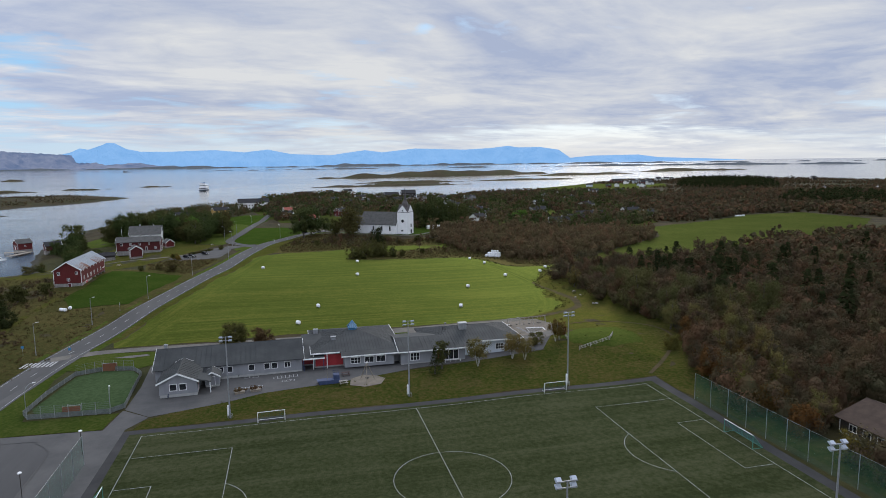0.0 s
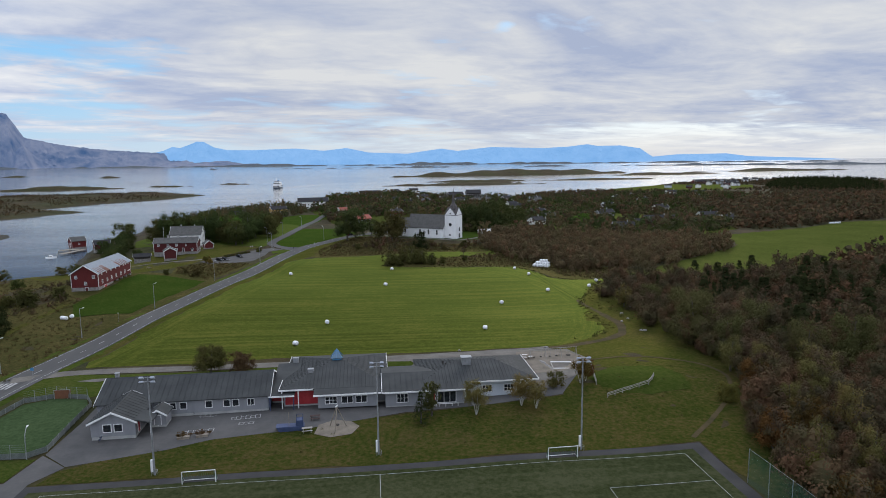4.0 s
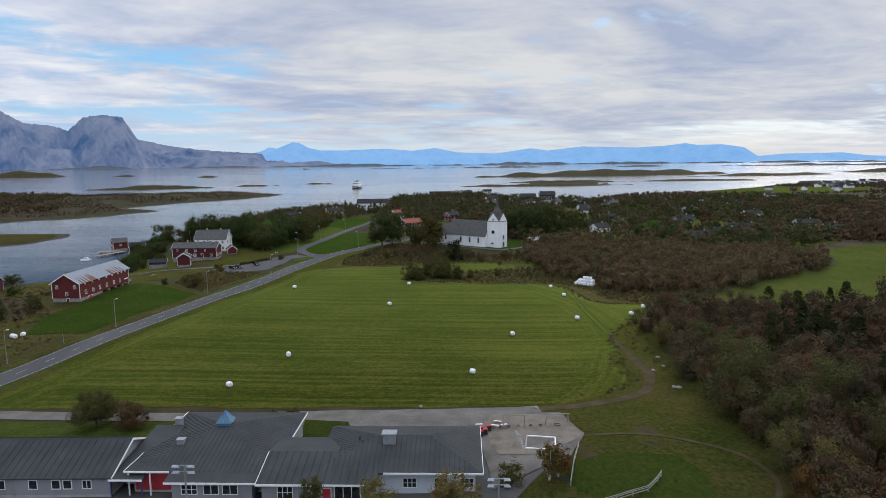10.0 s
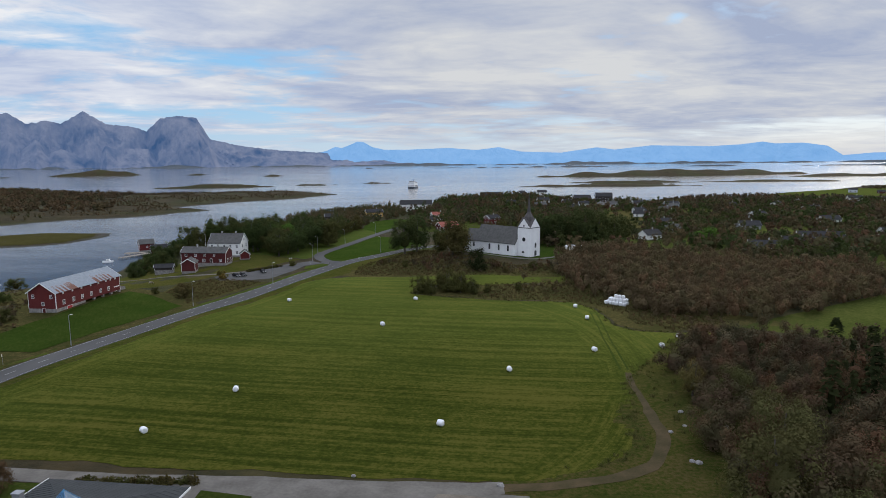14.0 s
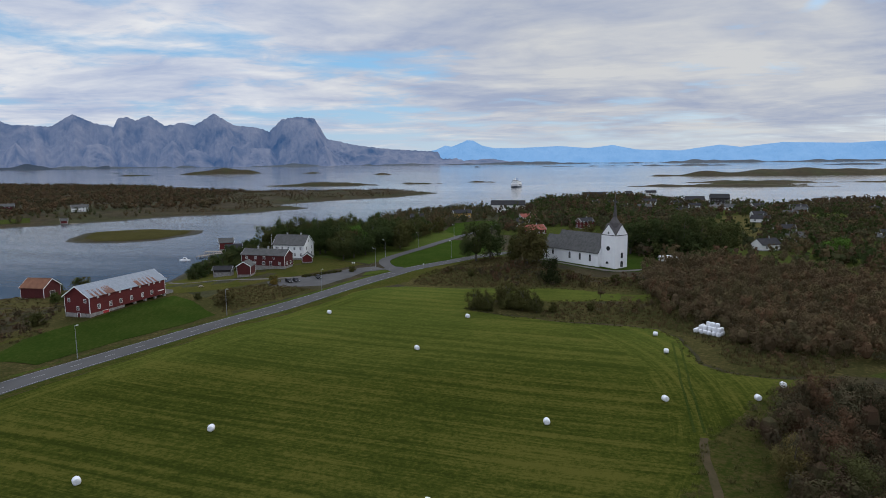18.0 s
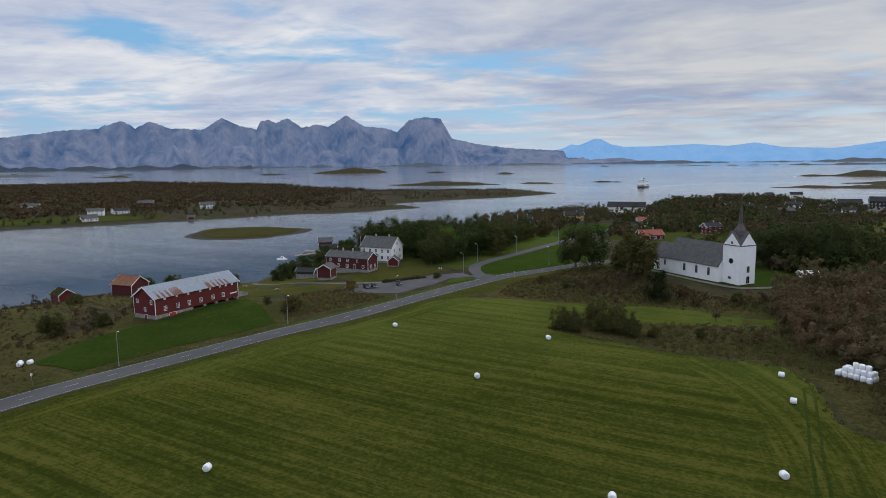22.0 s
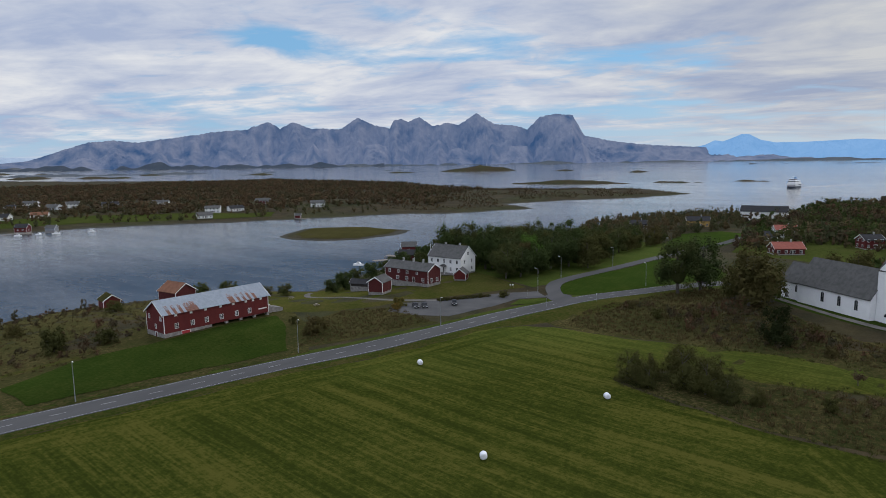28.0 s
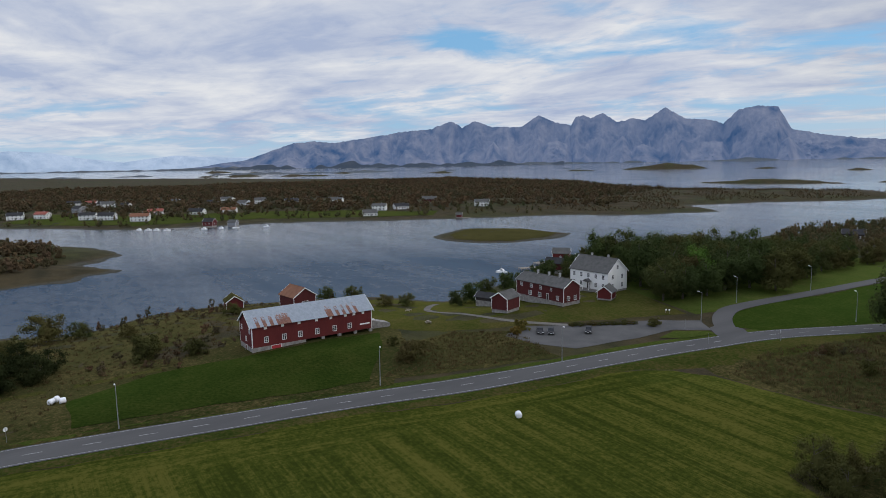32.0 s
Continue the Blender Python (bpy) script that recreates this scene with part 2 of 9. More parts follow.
def grass(name, tones, scale=0.05, stripes=0.0, width=6.0, gloss=0.10, sheen=(0.30, 0.39, 0.09), turf=False):
    """Short or rough grass, with mowing lanes where stripes is set; the blades shine a little towards the light."""
    def build(N, bsdf, pos):
        n1 = N.noise(pos, scale, 4.0, 0.6)
        n2 = N.noise(pos, scale * 14, 5.0, 0.7)
        n3 = N.ramp(N.noise(pos, 1.25, 4.0, 0.75), 0.32, 0.68)
        f = N.math("ADD", N.math("MULTIPLY", n1, 0.40), N.math("ADD", N.math("MULTIPLY", n2, 0.34), N.math("MULTIPLY", n3, 0.26)))
        if stripes and not turf:
            # lanes run along the field, but follow the road and turn at the far end
            at = N.add("ShaderNodeSeparateXYZ", {0: pos})
            x, y = at.outputs[0], at.outputs[1]
            wob = N.math("MULTIPLY", N.math("SUBTRACT", n1, 0.5), 26.0)

            def lanes(q, along, wide):
                v = N.add("ShaderNodeCombineXYZ", {0: N.math("MULTIPLY", q, 1.0 / wide), 1: N.math("MULTIPLY", along, 0.006), 2: 0.0}).outputs[0]
                w = N.add("ShaderNodeCombineXYZ", {0: N.math("MULTIPLY", q, 1.7), 1: N.math("MULTIPLY", along, 0.05), 2: 3.0}).outputs[0]
                return N.math("ADD", N.math("MULTIPLY", N.noise(v, 1.0, 2.0, 0.6), 0.52), N.math("MULTIPLY", N.noise(w, 1.0, 4.0, 0.75), 0.48))

            bend = N.math("ADD", y, N.math("MULTIPLY", N.math("SINE", N.math("MULTIPLY", x, 0.03)), 1.6))
            along = lanes(bend, x, width * 0.5)
            road = N.math("SUBTRACT", N.math("MULTIPLY", N.math("ADD", x, 80.0), 0.9805), N.math("MULTIPLY", N.math("SUBTRACT", y, 70.0), 0.1965))
            by_road = lanes(road, y, width * 0.5)
            ring = N.math("SQRT", N.math("ADD", N.math("POWER", N.math("SUBTRACT", x, 20.0), 2.0), N.math("MULTIPLY", N.math("POWER", N.math("SUBTRACT", y, 128.0), 2.0), 0.42)))
            by_end = lanes(ring, y, width * 0.5)
            lane = N.mix(N.ramp(N.math("ADD", road, wob), 13.0, 19.0), by_road, along)
            lane = N.mix(N.ramp(N.math("ADD", ring, N.math("ADD", wob, N.ramp(x, 36.0, 46.0, -200.0, 0.0))), 46.0, 50.0), lane, by_end)
            f = N.math("ADD", f, N.math("MULTIPLY", N.math("SUBTRACT", lane, 0.5), stripes))
        if stripes and turf:
            q = N.mapping(pos, scale=(0.02, 1, 1), rot=(0, 0, radians(90)))
            f = N.math("ADD", f, N.math("MULTIPLY", N.math("SUBTRACT", N.noise(q, 2.2 / width, 3.0, 0.75), 0.5), stripes))
        ramp = N.add("ShaderNodeValToRGB")
        N.put(ramp.inputs[0], N.ramp(f, 0.36, 0.64))
        e = ramp.color_ramp.elements
        e[0].color, e[1].color = rgb(*tones[0]), rgb(*tones[-1])
        for i, c in enumerate(tones[1:-1]):
            k = e.new((i + 1) / (len(tones) - 1))
            k.color = rgb(*c)
        bn = N.add("ShaderNodeBump", {"Strength": 1.0, "Distance": 0.15, "Height": N.noise(pos, 2.6, 6.0, 0.8)}).outputs[0]
        out = N.tree.nodes["Material Output"]
        N.tree.nodes.remove(bsdf)
        blade = N.add("ShaderNodeBsdfDiffuse", {"Color": ramp.outputs[0], "Normal": bn})
        shine = N.add("ShaderNodeBsdfGlossy", {"Color": rgb(*sheen), "Roughness": 0.5, "Normal": bn})
        N.put(out.inputs[0], N.add("ShaderNodeMixShader", {0: N.ramp(N.add("ShaderNodeLayerWeight").outputs["Facing"], 0.66, 0.92, 0.02, gloss * 4.0), 1: blade.outputs[0], 2: shine.outputs[0]}).outputs[0])
    return material(name, build)


M_FIELD = grass("mown_grass", [(0.022, 0.028, 0.0049), (0.039, 0.046, 0.0077), (0.074, 0.069, 0.0144)], 0.03, 1.3, 6.0, gloss=0.07)
M_LAWN = grass("lawn_grass", [(0.010, 0.018, 0.0034), (0.019, 0.028, 0.0056), (0.034, 0.038, 0.0095)], 0.09, gloss=0.04, sheen=(0.16, 0.30, 0.05))
M_ROUGH = grass("rough_grass", [(0.013, 0.021, 0.0055), (0.024, 0.029, 0.0090), (0.042, 0.037, 0.0140), (0.082, 0.066, 0.026)], 0.055, gloss=0.05, sheen=(0.3, 0.25, 0.1))
M_MOUND = grass("mound_grass", [(0.015, 0.026, 0.0048), (0.025, 0.036, 0.0078), (0.040, 0.044, 0.012)], 0.06, gloss=0.05)
M_BANK = grass("bank_grass", [(0.017, 0.027, 0.006), (0.030, 0.037, 0.009), (0.048, 0.043, 0.014), (0.070, 0.054, 0.022)], 0.075, gloss=0.04, sheen=(0.3, 0.3, 0.06))
M_MEADOW = grass("meadow_grass", [(0.024, 0.033, 0.008), (0.040, 0.050, 0.012), (0.066, 0.064, 0.020)], 0.03, gloss=0.012)
M_HEATH = grass("heath_grass", [(0.024, 0.023, 0.009), (0.040, 0.038, 0.013), (0.062, 0.053, 0.020)], 0.05, gloss=0.02, sheen=(0.3, 0.26, 0.1))
M_VERGE = grass("verge_grass", [(0.020, 0.034, 0.007), (0.034, 0.047, 0.010), (0.058, 0.060, 0.018)], 0.12, gloss=0.04)
M_TURF = grass("artificial_turf", [(0.020, 0.025, 0.010), (0.034, 0.039, 0.017), (0.050, 0.053, 0.027)], 0.05, 0.6, 9.0, 0.05, (0.3, 0.36, 0.2), turf=True)
M_ASPHALT = surface("asphalt", (0.056, 0.056, 0.056), (0.098, 0.095, 0.092), 0.15, 0.9, 0.2, 20, spec=0.15)
M_COURT = grass("court_turf", [(0.026, 0.044, 0.018), (0.036, 0.060, 0.025), (0.050, 0.074, 0.034)], 0.05, gloss=0.04, sheen=(0.3, 0.36, 0.2))
M_DARKTAR = surface("dark_asphalt", (0.028, 0.028, 0.029), (0.052, 0.051, 0.050), 0.2, 0.9, 0.2, 20, spec=0.12)
M_ROADTAR = surface("road_asphalt", (0.056, 0.055, 0.055), (0.090, 0.088, 0.086), 0.12, 0.9, 0.15, 20, stretch=(1, 0.15, 1), spec=0.15)
M_GRAVEL = surface("gravel", (0.085, 0.078, 0.068), (0.165, 0.152, 0.135), 0.2, 0.95, 0.4, 6, spec=0.1)
M_DIRT = surface("dirt", (0.036, 0.034, 0.014), (0.082, 0.058, 0.032), 0.25, 0.95, 0.4, 5, spec=0.05)
M_SANDY = surface("pale_sandy_gravel", (0.105, 0.090, 0.072), (0.205, 0.178, 0.145), 0.35, 0.95, 0.4, 6, spec=0.1)
M_LINE = surface("line_paint", (0.20, 0.20, 0.195), (0.46, 0.46, 0.45), 1.5, 0.7, 0.1)

# ---- helpers for meshes ----
def mesh_of(name, bm, mat=None):
    me = bpy.data.meshes.new(name)
    bm.to_mesh(me)
    bm.free()
    for m in (mat if isinstance(mat, (list, tuple)) else [mat]):
        if m:
            me.materials.append(m)
    return me


def part(name, bm, mat, parent, label=""):
    ob = new(name, mesh_of(name, bm, mat))
    ob.parent = parent
    return tagged(ob, label)


def soup(name, verts, faces, mat, k=4):
    """A mesh from numpy arrays of corners and k-cornered faces."""
    me = bpy.data.meshes.new(name)
    me.vertices.add(len(verts))
    me.vertices.foreach_set("co", np.asarray(verts, np.float32).ravel())
    me.loops.add(len(faces) * k)
    me.loops.foreach_set("vertex_index", np.asarray(faces, np.int32).ravel())
    me.polygons.add(len(faces))
    me.polygons.foreach_set("loop_start", np.arange(0, len(faces) * k, k, dtype=np.int32))
    me.polygons.foreach_set("loop_total", np.full(len(faces), k, np.int32))
    me.update(calc_edges=True)
    me.materials.append(mat)
    return me


def box(bm, x0, x1, y0, y1, z0, z1, m=None):
    vs = [bm.verts.new((x, y, z)) for z in (z0, z1) for x, y in ((x0, y0), (x1, y0), (x1, y1), (x0, y1))]
    for f in ((3, 2, 1, 0), (4, 5, 6, 7), (0, 1, 5, 4), (1, 2, 6, 5), (2, 3, 7, 6), (3, 0, 4, 7)):
        bm.faces.new([vs[i] for i in f])
    if m is not None:
        for v in vs:
            v.co = m @ v.co
    return vs


def prism(bm, pts, axis, a, b, m=None):
    """A profile of (u, v) points drawn out along x (u=y, v=z) or y (u=x, v=z) or z from a to b."""
    def at(u, v, w):
        return {"x": (w, u, v), "y": (u, w, v), "z": (u, v, w)}[axis]
    lo = [bm.verts.new(at(u, v, a)) for u, v in pts]
    hi = [bm.verts.new(at(u, v, b)) for u, v in pts]
    n = len(pts)
    bm.faces.new(lo[::-1])
    bm.faces.new(hi)
    for i in range(n):
        bm.faces.new((lo[i], lo[(i + 1) % n], hi[(i + 1) % n], hi[i]))
    if m is not None:
        for v in lo + hi:
            v.co = m @ v.co
    bmesh.ops.recalc_face_normals(bm, faces=bm.faces[:])


def tube(bm, a, b, r0, r1=None, n=8):
    """A round bar from a to b."""
    a, b = Vector(a), Vector(b)
    r1 = r0 if r1 is None else r1
    q = (b - a).to_track_quat("Z", "Y").to_matrix()
    rings = []
    for c, r in ((a, r0), (b, r1)):
        rings.append([bm.verts.new(c + q @ Vector((r * math.cos(2 * math.pi * i / n), r * math.sin(2 * math.pi * i / n), 0))) for i in range(n)])
    for i in range(n):
        bm.faces.new((rings[0][i], rings[0][(i + 1) % n], rings[1][(i + 1) % n], rings[1][i]))
    bm.faces.new(rings[0][::-1])
    bm.faces.new(rings[1])


# ---- the lie of the land ----
SEA = -7.0
SEA_GLOSS = (0.13, 0.84)     # share of mirrored sky, seen from above and along the water
MAIN = [(-215, -900), (-215, 60), (-202, 109), (-192, 129), (-208, 157), (-205, 185), (-195, 215), (-185, 234), (-174, 246), (-158, 257), (-163, 274),
        (-172, 300), (-185, 340), (-192, 380), (-188, 420), (-200, 500), (-190, 600), (-165, 680), (-126, 762), (-80, 860), (-40, 940), (20, 985),
        (60, 1000), (110, 1010), (146, 950), (158, 860), (183, 818), (212, 850), (235, 920), (286, 960), (356, 985), (450, 1095), (560, 1190), (640, 1300), (800, 1450), (1100, 1500), (1250, 1350), (1300, 1050), (1700, 900), (2600, 900), (2600, -900)]
WEST = [(-3600, -900), (-760, 0), (-703, 104), (-580, 211), (-566, 327), (-520, 400), (-474, 480), (-430, 585), (-383, 624), (-342, 733), (-420, 790),
        (-400, 880), (-330, 1000), (-300, 1148), (-420, 1230), (-560, 1180), (-760, 1110), (-1079, 1308), (-1795, 1394), (-2739, 879), (-3600, 78)]
NEARWEST = [(-290, -200), (-300, 60), (-306, 108), (-311, 136), (-335, 166), (-370, 148), (-402, 175), (-457, 163), (-560, 100), (-560, -200)]
ISLET = [(-355, 381), (-328, 372), (-306, 378), (-284, 401), (-284, 440), (-300, 470), (-352, 471), (-388, 431)]
LANDS = [(MAIN, 0.16, 6.5), (WEST, 0.10, 7.5), (NEARWEST, 0.14, 6.0), (ISLET, 0.10, 3.2)]
# far skerries: centre, half length and half width, turn in degrees, height
NORTH_SKERRIES = [(-726, 1504, 150, 42, 24, 9), (-520, 1650, 62, 20, 20, 4), (235, 1500, 215, 30, 2, 6), (290, 1620, 110, 30, 0, 9), (330, 1760, 180, 40, 5, 6), (700, 1790, 190, 30, 0, 5), (640, 2520, 520, 70, 8, 24), (-400, 1780, 60, 18, 10, 4), (1150, 2300, 300, 40, 10, 10), (1750, 2500, 320, 50, -10, 12), (-3633, 1150, 150, 40, 70, 14), (-3353, 1547, 80, 26, 65, 11)]
WEST_SKERRIES = [(-2967, 1551, 70, 24, 60, 9), (-3267, 1886, 75, 24, 60, 10), (-2577, 1850, 95, 28, 55, 11), (-2123, 2360, 60, 22, 45, 8), (-1883, 2682, 185, 60, 40, 26), (-1466, 2845, 75, 26, 32, 9), (-1070, 2684, 56, 22, 25, 8), (-2800, 1250, 120, 36, 60, 11), (-3000, 1000, 170, 36, 65, 13)]
SKERRIES = NORTH_SKERRIES + WEST_SKERRIES
# spot heights on the main land
SCHOOL_SPOTS = [(57, 33, 2.8), (53, 29, 2.2), (61, 29, 2.0), (70, 20, 0.6), (50, 15, 0.6), (0, -30, 0.0), (-40, -30, 0.0), (40, -30, 0.0), (0, 0, 0.0), (45, 0, 0.0), (-45, 0, 0.0), (-20, 24, 0.5), (10, 26, 0.5), (-45, 26, 0.4), (0, 55, 0.0), (40, 50, 0.3), (0, 75, -0.7), (40, 75, -0.7), (-60, 75, -0.4), (-15, 102, -0.7), (33, 89, -0.7), (45, 124, -0.9), (5, 162, -0.4), (-37, 193, -0.2), (67, 142, -0.7), (9, 200, -0.35)]
FARM_SPOTS = [(68, 177, -0.5), (80, 201, -0.9), (-30, 245, 0.0), (5, 250, 0.2), (45, 250, 0.8), (50, 292, 3.5), (20, 295, 3.3), (75, 300, 3.2), (50, 270, 2.2), (-75, 130, 0.5), (-70, 170, 0.6), (-62, 210, 0.7), (-52, 250, 0.9), (-35, 285, 1.0), (-5, 340, 2.0), (-75, 235, 0.9), (-105, 180, 1.4), (-120, 165, 0.6), (-110, 268, 2.4), (-105, 292, 2.2), (-103, 244, 1.5), (-118, 255, 1.2), (-85, 60, 0.2), (-80, 20, 0.0), (-120, 110, -1.0), (-150, 140, -2.0)]
OUTER_SPOTS = [(-150, 200, -2.5), (-140, 250, -2.0), (-55, 330, 1.2), (-50, 400, 1.5), (110, 80, 1.0), (110, 0, 1.0), (150, 150, 1.0), (140, 230, 0.5), (250, 250, 1.0), (200, 350, 2.0), (100, 400, 2.5), (0, 500, 2.0), (150, 600, 1.5), (300, 800, 1.0), (0, 800, 0.5), (600, 700, 2.0), (500, 200, 2.0), (-150, -200, 0.0), (200, -200, 1.0), (-100, 450, 0.0)]
SPOTS = SCHOOL_SPOTS + FARM_SPOTS + OUTER_SPOTS
SPOT = np.array(SPOTS, float)


def sea_level(x, y):
    """The water's height: flat round the shore, lifted towards the rim, where the far shore stands nearer than it is."""
    r = np.hypot(np.asarray(x, float) - 40, np.asarray(y, float) - 40)
    k = np.clip((r - 2300) / 2200, 0, 1.2)
    return SEA + 44.0 * k ** 1.5


def inside_distance(poly, x, y):
    """Distance to a polygon's edge, positive within it."""
    px = np.array([p[0] for p in poly], float)
    py = np.array([p[1] for p in poly], float)
    qx, qy = np.roll(px, -1), np.roll(py, -1)
    best = np.full(x.shape, 1e12)
    ins = np.zeros(x.shape, bool)
    for ax, ay, bx, by in zip(px, py, qx, qy):
        dx, dy = bx - ax, by - ay
        t = np.clip(((x - ax) * dx + (y - ay) * dy) / (dx * dx + dy * dy), 0, 1)
        best = np.minimum(best, (x - ax - t * dx) ** 2 + (y - ay - t * dy) ** 2)
        cross = (ay > y) != (by > y)
        if ay != by:
            ins ^= cross & (x < (bx - ax) * (y - ay) / (by - ay) + ax)
    return np.where(ins, 1, -1) * np.sqrt(best)


def ripple(x, y, s, seed=0.0):
    """Cheap smooth unevenness between -1 and 1."""
    return (np.sin(x / s + seed) * np.cos(y / (s * 1.3) + seed * 2.1) + 0.5 * np.sin(x / (s * 0.41) + y / (s * 0.57) + seed * 3.3) + 0.3 * np.sin(y / (s * 0.23) - x / (s * 0.31) + seed)) / 1.6


def height(x, y):
    x, y = np.atleast_1d(np.asarray(x, float)), np.atleast_1d(np.asarray(y, float))
    level = sea_level(x, y)
    h = level - 4.0
    wob = 7 * ripple(x, y, 23.0, 1.0) + 3 * ripple(x, y, 7.0, 2.0)
    for n, (poly, slope, top) in enumerate(LANDS):
        d = inside_distance(poly, x, y) + wob * (0.35 if n in (0, 3) else 0.8)
        if n == 0:
            num, den = np.zeros(x.shape), np.zeros(x.shape)
            for sx, sy, sz in SPOTS:
                w = 1.0 / ((x - sx) ** 2 + (y - sy) ** 2 + 120.0) ** 2
                num += w * sz
                den += w
            plain = num / den + np.clip((d - 80) / 200, 0, 1) * 0.25 * ripple(x, y, 60.0)
            far = np.clip((np.hypot(x - 20, y - 120) - 500) / 300, 0, 1)
            plain = plain + far * (-0.8 + 1.2 * ripple(x, y, 140.0, 0.7))
            land = SEA + np.minimum(np.clip(d, -30, 1e9) * slope, 40) 
            # a smooth lesser of the shore's rise and the plain
            k = np.clip(0.5 + 0.5 * (plain - land) / 3.0, 0, 1)
            land = plain * (1 - k) + land * k - 3.0 * k * (1 - k)
        else:
            land = level + top * np.tanh(np.clip(d, -60, 1e9) * slope / top) + np.clip(d / 60, 0, 1) * 1.6 * ripple(x, y, 45.0, n)
        h = np.maximum(h, np.where(d > -25, land, -99))
    for cx, cy, a, b, turn, top in SKERRIES:
        c, s = math.cos(radians(turn)), math.sin(radians(turn))
        u, v = ((x - cx) * c + (y - cy) * s) / a, (-(x - cx) * s + (y - cy) * c) / b
        rr = np.sqrt(u * u + v * v) + 0.16 * ripple(x, y, a * 0.16, cx)
        h = np.maximum(h, np.where(rr < 1.4, sea_level(cx, cy) + top * (1 - rr ** 2) + 0.25 * top * ripple(x, y, a * 0.13, cy) * (rr < 1), -99))
    return h


def hz(x, y):
    return float(height(x, y)[0])


def axis_steps(centre, near, half, limit):
    """Grid lines: even near the centre, wider and wider out to the limit."""
    out, p, step = [], 0.0, near
    while p < limit:
        out.append(p)
        if p > half:
            step *= 1.028
        p += step
    out.append(limit)
    a = np.array(out)
    return centre + np.concatenate([-a[:0:-1], a])


def grid_mesh(name, xs, ys, z, mat):
    nx, ny = len(xs), len(ys)
    X, Y = np.meshgrid(xs, ys)
    v = np.stack([X.ravel(), Y.ravel(), z.ravel()], 1)
    i = (np.arange(ny - 1)[:, None] * nx + np.arange(nx - 1)[None, :]).ravel()
    me = soup(name, v, np.stack([i, i + 1, i + nx + 1, i + nx], 1), mat)
    me.polygons.foreach_set("use_smooth", np.ones(len(me.polygons), bool))
    return me


def build_ground():
    def look_of(N, bsdf, pos):
        z = N.add("ShaderNodeSeparateXYZ", {0: pos}).outputs[2]
        n1, n2, n3 = N.noise(pos, 0.012, 4.0), N.noise(pos, 0.09, 5.0, 0.65), N.noise(pos, 1.1, 5.0, 0.7)
        heath = N.mix(N.ramp(n2, 0.35, 0.65), rgb(0.024, 0.020, 0.009), rgb(0.062, 0.045, 0.021))
        green = N.mix(N.ramp(n2, 0.35, 0.65), rgb(0.022, 0.025, 0.008), rgb(0.052, 0.050, 0.016))
        veg = N.mix(N.ramp(n1, 0.46, 0.62), heath, green)
        veg = N.mix(N.ramp(n3, 0.3, 0.7), N.mix(0.35, veg, rgb(0.02, 0.02, 0.008)), veg)
        rock = N.mix(N.ramp(n3, 0.35, 0.65), rgb(0.025, 0.024, 0.020), rgb(0.095, 0.088, 0.072))
        wrack = N.math("ADD", z, N.math("MULTIPLY", N.math("SUBTRACT", n2, 0.5), 1.6))
        shore = N.ramp(wrack, SEA + 0.3, SEA + 0.75)
        # only near the waterline of the level sea
        N.put(bsdf.inputs["Base Color"], N.mix(shore, N.mix(N.ramp(wrack, SEA - 0.1, SEA + 0.45), rgb(0.035, 0.033, 0.022), rock), veg))
        bsdf.inputs["Roughness"].default_value = 0.95
        bsdf.inputs["Specular IOR Level"].default_value = 0.1
        bn = N.add("ShaderNodeBump", {"Strength": 0.7, "Distance": 0.4, "Height": N.noise(pos, 0.8, 7.0, 0.7)})
        N.put(bsdf.inputs["Normal"], bn.outputs[0])
    xs, ys = axis_steps(-20, 3.0, 280, 4300), axis_steps(170, 3.0, 330, 4300)
    X, Y = np.meshgrid(xs, ys)
    ob = new("ground", grid_mesh("ground", xs, ys, height(X.ravel(), Y.ravel()), material("heath_ground", look_of)))
    tagged(ob, "low coastal land of rough autumn grass, heath and rocky shore", "ground", kind="structure")


